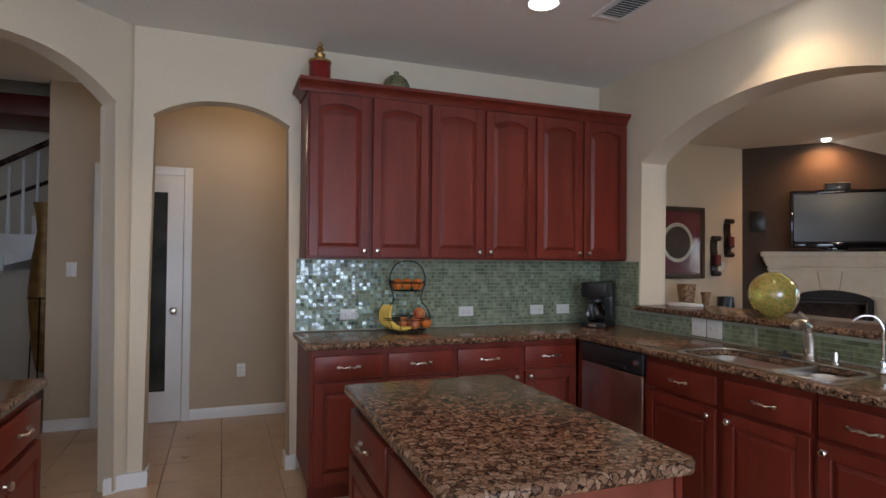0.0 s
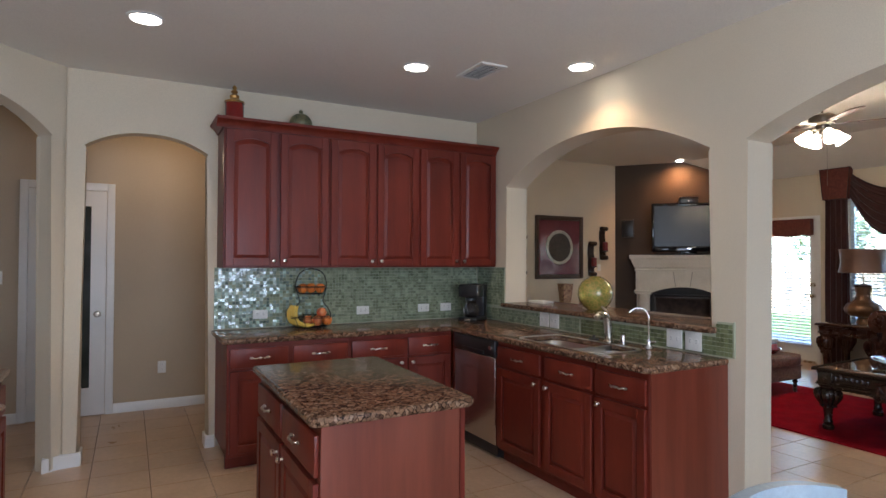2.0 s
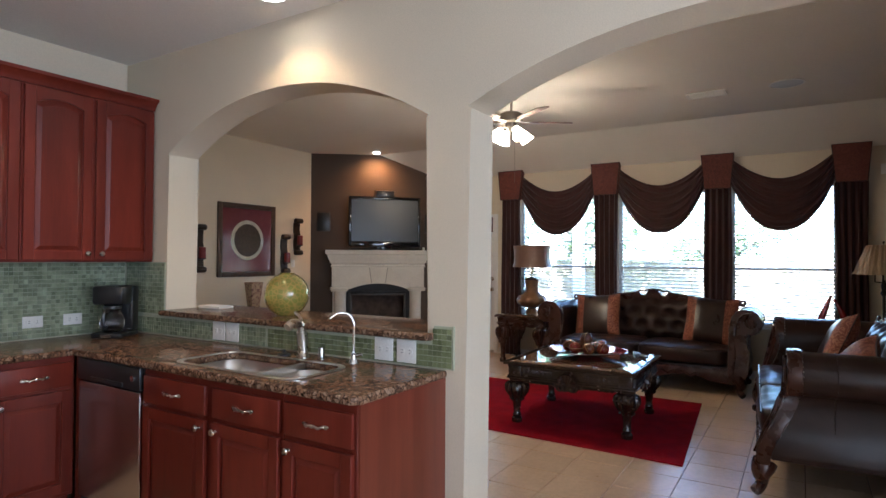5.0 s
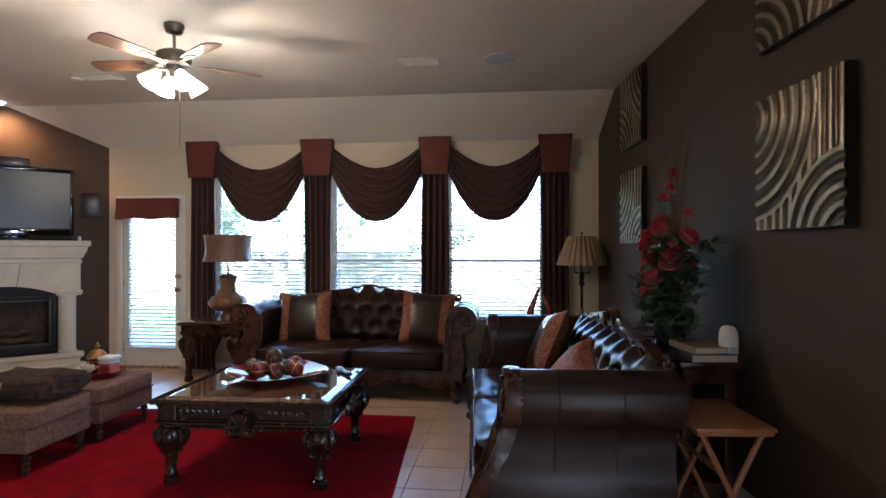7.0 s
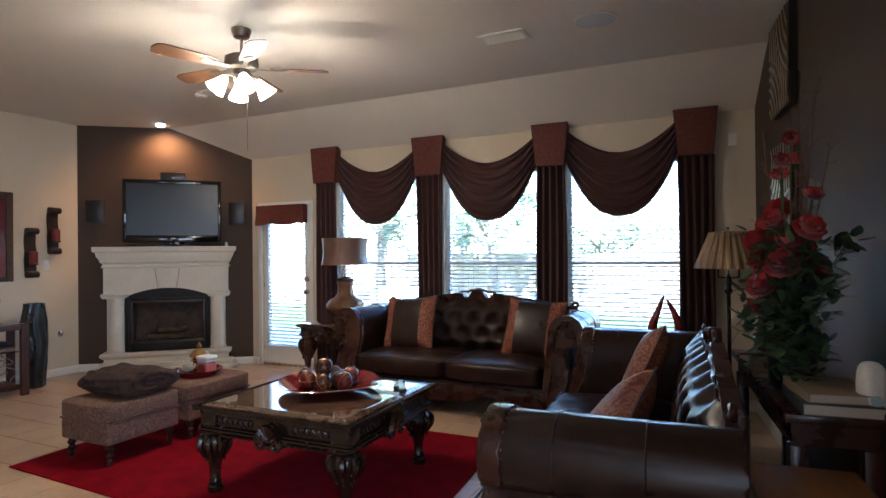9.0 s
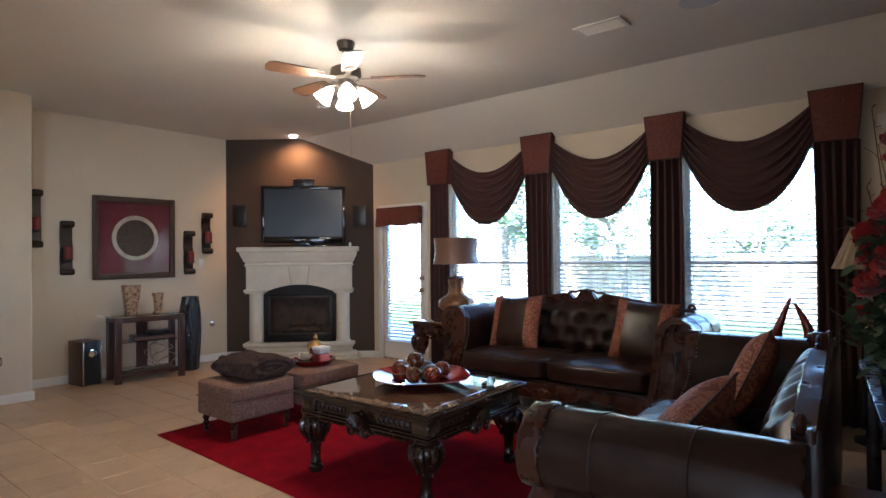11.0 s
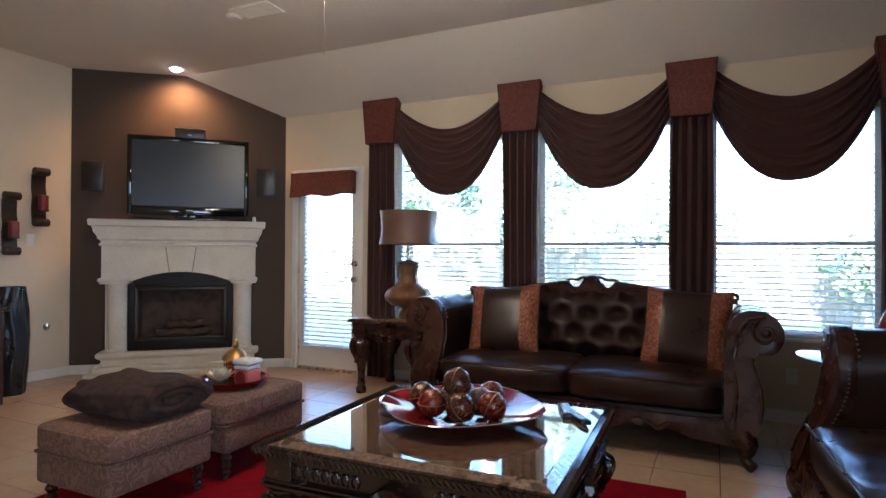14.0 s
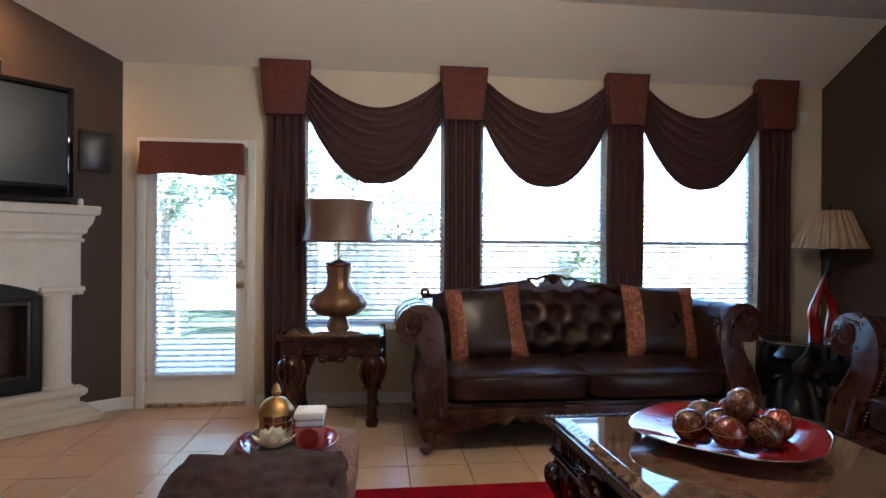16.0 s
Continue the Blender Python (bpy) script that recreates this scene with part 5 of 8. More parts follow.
moulding("hearth_base", 0.71, 0.085, 0.105, [(0.0, 0.0), (0.0, 0.06), (0.025, 0.075), (0.04, 0.095), (0.04, 0.12), (0.03, 0.13)])
stone_part("hearth_step", -0.83, -0.05, 0.0, 0.83, 0.45, 0.055, bev=0.012)
stone_part("hearth_riser", -0.77, 0.02, 0.0555, 0.77, 0.45, 0.1045, bev=0.01)
JOINT = surface("stone_joint", (0.30, 0.27, 0.22), (0.36, 0.33, 0.27), 8, 0.9, 60, 0.2)
for s in (-1, 1):
    part("joint", tube(B(), [(s * 0.105, 0.0885, 1.026), (s * 0.118, 0.0885, 1.10), (s * 0.14, 0.0885, 1.272)], 0.0055, 6), JOINT, fp, "narrow mortar joint beside the keystone")
SOOT = surface("sooty_brick", (0.05, 0.034, 0.026), (0.11, 0.075, 0.058), 12, 0.9, 60, 0.5)
BLACKMETAL = surface("black_firebox_metal", (0.009, 0.009, 0.009), (0.014, 0.013, 0.013), 8, 0.5, 90, 0.05, spec=0.25)
bm = B()
for a in ((-0.49, -0.43, 0.236, 0.905), (0.43, 0.49, 0.236, 0.905), (-0.43, 0.43, 0.236, 0.335), (-0.43, 0.43, 0.865, 0.905)):
    box(bm, a[0], 0.135, a[2], a[1], 0.16, a[3], 0.004)
prism(bm, [(-0.478, 0.9055)] + arch_points(-0.478, 0.478, 0.906, 1.02, 16, 2.0) + [(0.478, 0.9055)], "y", 0.14, 0.16)
part("firebox_surround", bm, BLACKMETAL, fp, "matt black metal surround")
bm = B()
for a in ((-0.429, -0.405, 0.336, 0.864), (0.405, 0.429, 0.336, 0.864), (-0.405, 0.405, 0.336, 0.36), (-0.405, 0.405, 0.84, 0.864)):
    box(bm, a[0], 0.145, a[2], a[1], 0.165, a[3], 0.003)
part("glass_frame", bm, surface("dull_bronze", (0.05, 0.045, 0.04), (0.07, 0.06, 0.05), 9, 0.4, 80, 0.0, metal=0.6), fp, "thin bronze door frame")
bm = B()
box(bm, -0.60, 0.47, 0.0, 0.60, 0.50, 1.0), box(bm, -0.47, 0.165, 0.30, -0.43, 0.50, 0.90), box(bm, 0.43, 0.165, 0.30, 0.47, 0.50, 0.90), box(bm, -0.43, 0.165, 0.28, 0.43, 0.469, 0.335), box(bm, -0.43, 0.165, 0.866, 0.43, 0.469, 0.90)
part("firebox", bm, SOOT, fp, "sooty brick firebox", smooth=0)
LOG = surface("charred_log", (0.035, 0.022, 0.014), (0.11, 0.07, 0.045), 14, 0.9, 40, 0.6)
for x0, x1, y, z in ((-0.26, 0.24, 0.27, 0.39), (-0.20, 0.28, 0.36, 0.40), (-0.16, 0.2, 0.31, 0.475)):
    pts = [(x0 + (x1 - x0) * i / 8, y + 0.015 * math.sin(i), z + 0.01 * math.cos(i * 1.7)) for i in range(9)]
    part("log", tube(B(), pts, 0.045, 10, [0.042 + 0.006 * math.sin(i * 2.3) for i in range(9)]), LOG, fp)
part("grate", tube(B(), [(-0.3, 0.25, 0.345), (0.3, 0.25, 0.345)], 0.01, 6), BLACK_IRON, fp)

TVM = FM @ T((0.085, 0.02, 1.542)) @ Matrix.Rotation(radians(4), 4, "Z")
tv = thing("television", TVM, "large black flat-screen television, switched off", "television")
bm = B()
for a in ((-0.555, -0.515, 0.05, 0.82), (0.515, 0.555, 0.05, 0.82), (-0.515, 0.515, 0.05, 0.135), (-0.515, 0.515, 0.775, 0.82)):
    box(bm, a[0], -0.045, a[2], a[1], 0.03, a[3], 0.006)
GLOSS = surface("gloss_black", (0.006, 0.006, 0.007), (0.008, 0.008, 0.009), 5, 0.05, 60, 0.0, rough_var=0.01)
part("bezel", bm, GLOSS, tv, "gloss black bezel")
part("screen", box(B(), -0.516, -0.036, 0.134, 0.516, -0.02, 0.776), SCREEN, tv, "dark matt screen")
part("back_shell", box(B(), -0.50, 0.031, 0.12, 0.50, 0.09, 0.77, 0.02), BLACK_PLASTIC, tv)
part("stand_neck", box(B(), -0.12, -0.01, 0.02, 0.12, 0.04, 0.06, 0.006), GLOSS, tv)
part("stand_base", box(B(), -0.52, -0.03, 0.0, 0.54, 0.20, 0.022, 0.008), GLOSS, tv)
part("badge", box(B(), -0.03, -0.0465, 0.092, 0.03, -0.0455, 0.100), CHROME, tv)
sp = thing("centre_speaker", TVM @ T((0.0, 0.02, 0.8205)), "small black centre speaker on the television", "speaker")
part("cabinet", box(B(), -0.14, -0.05, 0.0, 0.14, 0.06, 0.095, 0.006), BLACK_PLASTIC, sp)
part("top_strip", box(B(), -0.138, -0.052, 0.0955, 0.138, -0.03, 0.099), CHROME, sp)
part("badge", box(B(), -0.02, -0.0515, 0.03, 0.02, -0.0505, 0.036), CHROME, sp)
wv = thing("white_sensor", FM @ T((0.70, 0.06, 1.542)), "small white plastic sensor on the mantel", "sensor")
part("body", lathe(B(), [(0.018, 0), (0.018, 0.04), (0.012, 0.05), (0.001, 0.052)], 14), WHITE_PLASTIC, wv)
WM = Matrix.Rotation(math.atan2(way.y, way.x), 4, "Z")
for c, z in (((7.296, 6.180), 1.985), ((8.332, 4.866), 1.965)):
    w = thing("wall_speaker", T((c[0] - 0.785 * 0.004, c[1] - 0.619 * 0.004, z)) @ WM, "dark brown square wall speaker", "speaker", "speakers beside the television")
    part("frame", box(B(), -0.105, -0.035, -0.15, 0.105, 0, 0.15, 0.008), surface("speaker_frame", (0.03, 0.018, 0.012), (0.04, 0.025, 0.016), 8, 0.5, 90, 0.1), w)
    part("grille", box(B(), -0.09, -0.041, -0.135, 0.09, -0.034, 0.135, 0.003), BLACK_PLASTIC, w)
d = thing("downlight", T((7.604, 5.387, LC)), "adjustable white ceiling spotlight, lit", "ceiling light")
part("trim_ring", lathe(B(), [(0.08, -0.001), (0.08, -0.006), (0.066, -0.010), (0.062, -0.001)], 28), WHITE_PLASTIC, d)
part("lamp", ball(B(), (0, 0, -0.012), 0.05, 16, 8, (1, 1, 0.5)), LENS_GLOW, d, "glowing eyeball lamp")

# ---- ceiling fan ----
fan = thing("ceiling_fan", T((FAN.x, FAN.y, -0.075)), "five-blade ceiling fan with four lit glass shades", "ceiling fan")
PEWTER = surface("pewter", (0.20, 0.17, 0.14), (0.28, 0.24, 0.20), 12, 0.32, 120, 0.05, metal=0.95)
BLADE = surface("walnut_blade", (0.085, 0.040, 0.020), (0.15, 0.075, 0.038), 5, 0.4, 30, 0.05, stretch=(1, 1, 1))
part("canopy", lathe(B(), [(0.07, LC + 0.074), (0.07, LC + 0.055), (0.055, LC + 0.015), (0.02, LC + 0.005)], 24), PEWTER, fan)
part("down_rod", tube(B(), [(0, 0, LC + 0.02), (0, 0, 2.93)], 0.012, 10), PEWTER, fan)
part("motor", lathe(B(), [(0.02, 2.945), (0.08, 2.94), (0.115, 2.92), (0.12, 2.87), (0.105, 2.845), (0.06, 2.835), (0.055, 2.80), (0.03, 2.79)], 28), PEWTER, fan)
part("light_hub", lathe(B(), [(0.045, 2.80), (0.06, 2.78), (0.055, 2.745), (0.02, 2.735)], 24), PEWTER, fan)
for k in range(5):
    m = Matrix.Rotation(radians(-126 + 72 * k), 4, "Z") @ Matrix.Translation((0, 0, 2.85)) @ Matrix.Rotation(radians(11), 4, "X")
    if k == 0:
        bm = slab(B(), [(0.20, -0.05), (0.26, -0.062), (0.565, -0.072), (0.605, -0.055), (0.62, 0.0), (0.605, 0.055), (0.565, 0.072), (0.26, 0.062), (0.20, 0.05)], [], -0.003, 0.004)
        bl = part("blade", bm, BLADE, fan, "walnut brown blade", m=m)
        ir = part("blade_iron", slab(B(), [(0.09, -0.022), (0.18, -0.016), (0.27, -0.04), (0.30, 0), (0.27, 0.04), (0.18, 0.016), (0.09, 0.022)], [], -0.010, -0.0035), PEWTER, fan, m=m)
    else:
        again(bl, m), again(ir, m)
SHADE_G = glow("lit_frosted_glass", (1.0, 0.84, 0.58), 2.4)
for k in range(4):
    a = radians(52 + 90 * k)
    m = Matrix.Rotation(a, 4, "Z")
    tilt = m @ T((0.115, 0, 2.762)) @ Matrix.Rotation(radians(-38), 4, "Y")
    if k == 0:
        arm = part("lamp_arm", tube(B(), spout([(0.04, 0, 2.775), (0.085, 0, 2.79), (0.115, 0, 2.77)]), 0.009, 8), PEWTER, fan, m=m)
        shd = part("glass_shade", lathe(B(), [(0.02, 0.012), (0.03, -0.004), (0.038, -0.03), (0.056, -0.072), (0.070, -0.112), (0.068, -0.112), (0.034, -0.098)], 24), SHADE_G, fan, "glowing frosted glass shade", m=tilt)
    else:
        again(arm, m), again(shd, tilt)
part("pull_chain", tube(B(), [(0.02, -0.03, 2.74), (0.02, -0.03, 2.25)], 0.0018, 5), PEWTER, fan)
ceiling_vent(T((6.784, 0.617, LC)) @ Matrix.Rotation(radians(90), 4, "Z"), 0.36, 0.21, 7)
ceiling_vent(T((6.876, 3.657, LC)) @ Matrix.Rotation(radians(90), 4, "Z"), 0.36, 0.21, 7)
cs = thing("ceiling_speaker", T((6.780, -0.067, LC)), "round white ceiling speaker grille", "speaker")
part("grille", lathe(B(), [(0.135, -0.001), (0.135, -0.006), (0.12, -0.009), (0.001, -0.010)], 36), surface("speaker_mesh", (0.56, 0.60, 0.64), (0.62, 0.66, 0.70), 30, 0.7, 400, 0.4), cs)
part("rim", lathe(B(), [(0.15, -0.001), (0.15, -0.008), (0.136, -0.009), (0.1355, -0.001)], 36), WHITE_PLASTIC, cs)
sd = thing("smoke_detector", T((6.882, 3.887, LC)), "white round smoke detector on the ceiling", "smoke detector")
part("body", lathe(B(), [(0.06, -0.001), (0.06, -0.015), (0.045, -0.03), (0.001, -0.032)], 24), WHITE_PLASTIC, sd)

# ---- picture, sconces, media stand ----
pc = thing("framed_picture", T((5.945, NORTH - 0.003, 1.655)), "square framed art with pale ring on burgundy", "picture")
bm = B()
hw, hh, fw = 0.485, 0.50, 0.07
for a in ((-hw, -hw + fw, -hh, hh), (hw - fw, hw, -hh, hh), (-hw + fw, hw - fw, -hh, -hh + fw), (-hw + fw, hw - fw, hh - fw, hh)):
    box(bm, a[0], -0.035, a[2], a[1], 0, a[3], 0.010)
part("frame", bm, surface("bronze_frame", (0.035, 0.018, 0.010), (0.085, 0.045, 0.024), 40, 0.45, 90, 0.8, distance=0.006), pc, "dark bronze carved frame")
BURG = surface("burgundy_mat", (0.115, 0.028, 0.034), (0.16, 0.042, 0.05), 5, 0.12, 140, 0.05)
part("mat_board", box(B(), -hw + fw - 0.004, -0.016, -hh + fw - 0.004, hw - fw + 0.004, -0.004, hh - fw + 0.004), BURG, pc)
RXF = Matrix.Rotation(radians(90), 4, "X")
part("ring", lathe(B(), [(0.225, 0.0), (0.275, 0.0), (0.27, 0.006), (0.225, 0.006), (0.225, 0.0005)], 48, cap=False), surface("cream_ring", (0.42, 0.37, 0.30), (0.55, 0.50, 0.42), 12, 0.2, 60, 0.2), pc, "cream ring", m=T((0, -0.0165, 0)) @ RXF)
part("disc", lathe(B(), [(0.224, 0), (0.22, 0.008), (0.12, 0.010), (0.06, 0.006), (0.001, 0.004)], 48, lobes=18, depth=0.012), surface("dark_relief", (0.03, 0.02, 0.013), (0.075, 0.05, 0.035), 40, 0.5, 90, 0.9, distance=0.006), pc, "dark relief disc", m=T((0, -0.0165, 0)) @ RXF)
CANDLE = surface("red_candle_wax", (0.15, 0.012, 0.010), (0.20, 0.018, 0.014), 8, 0.4, 50, 0.05)
SCON = surface("dark_iron_bronze", (0.018, 0.011, 0.008), (0.04, 0.024, 0.017), 18, 0.4, 80, 0.3, metal=0.3)
for x, z, h in ((4.885, 1.85, 0.63), (5.19, 1.53, 0.61), (6.61, 1.475, 0.57), (6.86, 1.735, 0.55)):
    s = thing("wall_sconce", T((x, NORTH - 0.002, z)), "dark scrolled iron wall sconce with red candle", "sconce", "candle sconces")
    bm = B()
    spine = [(0, -0.02, h / 2 - 0.06), (0, -0.015, 0.1), (0, -0.03, 0.0), (0, -0.02, -0.1), (0, -0.03, -h / 2 + 0.06)]
    path = spout(spine, 5)
    sheet(bm, lambda u, v: Vector(path[min(len(path) - 1, int(round(v * (len(path) - 1))))]) + Vector(((u - 0.5) * 0.125, 0, 0)), 2, len(path) - 1, 0.012)
    part("strap", bm, SCON, s)
    for zz, sg in ((h / 2 - 0.035, 1), (-h / 2 + 0.035, -1)):
        part("scroll", lathe(B(), [(0.034, -0.066), (0.038, -0.06), (0.038, 0.06), (0.034, 0.066)], 16), SCON, s, m=T((0, -0.055, zz)) @ Matrix.Rotation(radians(90), 4, "Y"))
    part("cup", lathe(B(), [(0.03, 0), (0.048, 0.008), (0.048, 0.018)], 16, (0, -0.085, -0.14)), SCON, s)
    part("bracket", box(B(), -0.02, -0.09, -0.152, 0.02, -0.02, -0.14, 0.003), SCON, s)
    part("candle", lathe(B(), [(0.042, 0), (0.043, 0.005), (0.043, 0.135), (0.03, 0.14), (0.003, 0.136)], 20, (0, -0.085, -0.121)), CANDLE, s, "red pillar candle")

md = T((5.885, 5.92, 0)) @ Matrix.Rotation(radians(-8), 4, "Z")
tall = Matrix.Diagonal((1, 1, 1.13, 1))
ms = thing("media_stand", md @ tall, "dark wood media stand with glass shelves and wires", "media stand")
MAHOG = surface("mahogany", (0.035, 0.012, 0.009), (0.07, 0.024, 0.017), 4, 0.4, 40, 0.1, stretch=(3, 3, 0.4), coat=0.2)
TGLASS = clear_glass("smoky_glass", (0.62, 0.70, 0.70))
for s in (-1, 1):
    for y in (-0.19, 0.15):
        part("post", box(B(), s * 0.34 - 0.035, y - 0.03, 0, s * 0.34 + 0.035, y + 0.03, 0.655, 0.006), MAHOG, ms)
    part("side_rail", box(B(), s * 0.34 - 0.02, -0.159, 0.60, s * 0.34 + 0.02, 0.119, 0.65), MAHOG, ms)
part("front_rail", box(B(), -0.304, -0.215, 0.60, 0.304, -0.18, 0.65, 0.004), MAHOG, ms)
part("bottom_shelf", box(B(), -0.304, -0.20, 0.06, 0.304, 0.16, 0.10, 0.004), MAHOG, ms)
part("back_post", box(B(), -0.06, 0.14, 0.10, 0.06, 0.17, 0.64), MAHOG, ms)
part("glass_top", box(B(), -0.44, -0.25, 0.658, 0.40, 0.21, 0.668, 0.003), TGLASS, ms, "clear glass top")
part("glass_shelf", box(B(), -0.30, -0.17, 0.395, 0.30, 0.13, 0.403), TGLASS, ms, "clear glass shelf")
dv = thing("disc_player", md @ T((0.06, 0.0, 0.457)), "slim silver and black disc player on the glass shelf", "disc player")
part("case", box(B(), -0.215, -0.14, 0.0, 0.215, 0.11, 0.045, 0.003), BLACK_PLASTIC, dv)
part("front", box(B(), -0.215, -0.146, 0.004, 0.215, -0.1405, 0.040), STEEL, dv, "silver front")
bx = thing("set_top_box", md @ T((0.14, 0.0, 0.503)), "black curved set-top box on the disc player", "set-top box")
part("case", cushion(B(), -0.13, -0.10, 0.0, 0.13, 0.09, 0.055, 0.0, 5), BLACK_PLASTIC, bx)
rt = thing("router", md @ T((-0.14, 0.02, 0.1145)), "pale grey router box on the lower shelf", "router")
part("case", box(B(), -0.12, -0.08, 0, 0.10, 0.06, 0.03, 0.004), STEEL, rt)
WIRE = surface("pale_cable", (0.42, 0.40, 0.36), (0.5, 0.48, 0.44), 5, 0.5, 60, 0.0)
rw = random.Random(9)
for k in range(9):
    cb = thing("cable", md @ tall, "loose tangled cable behind the media stand", "cable", "tangled cables")
    x = 0.02 + 0.26 * rw.random()
    pts = [(x, 0.10, 0.40)]
    for i in range(5):
        pts.append((x + rw.uniform(-0.09, 0.09), 0.05 + rw.uniform(-0.1, 0.06), 0.36 - 0.05 * i + rw.uniform(-0.02, 0.02)))
    pts.append((x + rw.uniform(-0.08, 0.08), 0.0, 0.107))
    part("wire", tube(B(), spout(pts, 4), 0.0032, 5), WIRE if k % 3 else BLACK_PLASTIC, cb)
TANV = patterned("tan_painted_clay", (0.42, 0.28, 0.16), (0.14, 0.05, 0.03), 10, 0.55, 0.78)
v = thing("tapered_vase", md @ T((-0.16, -0.02, 0.756)), "square flaring tan clay vase with dark motifs", "vase")
bm = B()
rings = [[bm.verts.new((sx * r, sy * r, z)) for sx, sy in ((-1, -1), (1, -1), (1, 1), (-1, 1))] for r, z in ((0.062, 0), (0.062, 0.012), (0.055, 0.014), (0.085, 0.34), (0.075, 0.34), (0.05, 0.06))]
for lo, hi in zip(rings, rings[1:]):
    for k in range(4):
        bm.faces.new((lo[k], lo[(k + 1) % 4], hi[(k + 1) % 4], hi[k]))
bm.faces.new(rings[0]), bm.faces.new(rings[-1])
part("body", bm, TANV, v, smooth=0)
v = thing("cup_vase", md @ T((0.13, -0.02, 0.756)), "small flared tan clay vase with dark motifs", "vase")
part("body", lathe(B(), [(0.055, 0), (0.06, 0.012), (0.04, 0.025), (0.045, 0.10), (0.05, 0.17), (0.068, 0.235), (0.06, 0.235), (0.04, 0.15)], 24), TANV, v)
v = thing("floor_vase", T((6.45, 5.97, 0)), "tall black floor vase with wavy carved grooves", "vase")
BLACKV = surface("black_glazed", (0.008, 0.009, 0.010), (0.016, 0.018, 0.020), 9, 0.3, 60, 0.1)
bm = lathe(B(), [(0.09, 0), (0.10, 0.02), (0.115, 0.25), (0.125, 0.5), (0.12, 0.72), (0.10, 0.86), (0.095, 0.92), (0.08, 0.92), (0.075, 0.8)], 48)
for w in bm.verts:
    a = math.atan2(w.co.y, w.co.x)
    k = 1 + 0.03 * math.sin(9 * a + 1.6 * math.sin(w.co.z * 11))
    w.co.x *= k
    w.co.y *= k
bmesh.ops.subdivide_edges(bm, edges=[e for e in bm.edges if abs(e.verts[0].co.z - e.verts[1].co.z) > 0.05], cuts=4)
for w in bm.verts:
    a = math.atan2(w.co.y, w.co.x)
    k = 1 + 0.035 * math.sin(9 * a + 1.6 * math.sin(w.co.z * 11))
    w.co.x *= k
    w.co.y *= k
part("body", bm, BLACKV, v, smooth=60)
sw = thing("subwoofer", T((5.305, 6.10, 0)) @ Matrix.Rotation(radians(8), 4, "Z"), "black subwoofer box with silver front edges", "speaker")
part("cabinet", box(B(), -0.10, -0.14, 0.012, 0.10, 0.16, 0.49, 0.005), MAHOG, sw)
part("baffle", box(B(), -0.088, -0.152, 0.012, 0.088, -0.1405, 0.485, 0.004), BLACK_PLASTIC, sw)
for s in (-1, 1):
    part("edge_strip", box(B(), s * 0.094 - 0.006, -0.154, 0.012, s * 0.094 + 0.006, -0.1405, 0.488, 0.002), STEEL, sw)
part("port_ring", lathe(B(), [(0.045, 0), (0.045, 0.006), (0.034, 0.008), (0.033, 0.001)], 24), CHROME, sw, "chrome port ring", m=T((0, -0.152, 0.36)) @ RXF)
for s in (-1, 1):
    part("foot", box(B(), s * 0.08 - 0.015, -0.13, 0, s * 0.08 + 0.015, 0.14, 0.0118), BLACK_PLASTIC, sw)
gv = thing("gas_valve", T((6.95, NORTH - 0.001, 0.50)), "round chrome gas key plate on the wall", "valve")
part("plate", lathe(B(), [(0.035, 0), (0.033, 0.006), (0.012, 0.008), (0.012, 0.02), (0.002, 0.021)], 20), CHROME, gv, m=RXF)

# ---- rug ----
rg = thing("rug", T((0, 0, 0.0005)), "deep red rectangular pile rug on the tiles", "rug")
bm = B()
RC = [(4.84, 0.52), (6.775, 0.66), (6.74, 3.62), (4.93, 3.54)]
slab(bm, RC, [], 0.0, 0.012, 0.005)
part("rug_body", bm, RUG_RED, rg)

# ---- sofas ----
sofa = thing("sofa", T((7.215, 1.40, 0)) @ Matrix.Rotation(radians(-90), 4, "Z"), "dark brown tufted leather sofa with carved wood trim", "sofa", "carved leather sofas")
ARM = [(0.925, 0.24), (0.925, 0.68), (0.936, 0.77), (0.970, 0.84), (1.022, 0.88), (1.090, 0.89), (1.157, 0.87), (1.210, 0.82), (1.228, 0.755), (1.213, 0.69), (1.172, 0.65), (1.120, 0.645), (1.082, 0.63), (1.064, 0.56), (1.071, 0.42), (1.097, 0.30), (1.097, 0.24)]
FACE = [(0.925, 0.20), (0.921, 0.45), (0.925, 0.70), (0.947, 0.81), (0.992, 0.875), (1.052, 0.90), (1.135, 0.895), (1.198, 0.855), (1.234, 0.79), (1.235, 0.73), (1.210, 0.67), (1.165, 0.64), (1.112, 0.64), (1.082, 0.655), (1.075, 0.62), (1.090, 0.55), (1.120, 0.45), (1.127, 0.36), (1.112, 0.29), (1.10, 0.24), (1.085, 0.20)]


def set_back(y, z):
    """The arm fronts lean back from the foot to the scroll."""
    k = max(0.0, min(1.0, (z - 0.22) / 0.45))
    return y + 0.16 * k * k * (3 - 2 * k) if y < 0.4 else y


def leaned(bm):
    for v in bm.verts:
        v.co.y = set_back(v.co.y, v.co.z)
    return bm


def outlined(outline, n=3):
    """Points along a closed outline, each side cut into n."""
    out = []
    for (x0, z0), (x1, z1) in zip(outline, outline[1:] + outline[:1]):
        out += [(x0 + (x1 - x0) * i / n, z0 + (z1 - z0) * i / n) for i in range(n)]
    return out


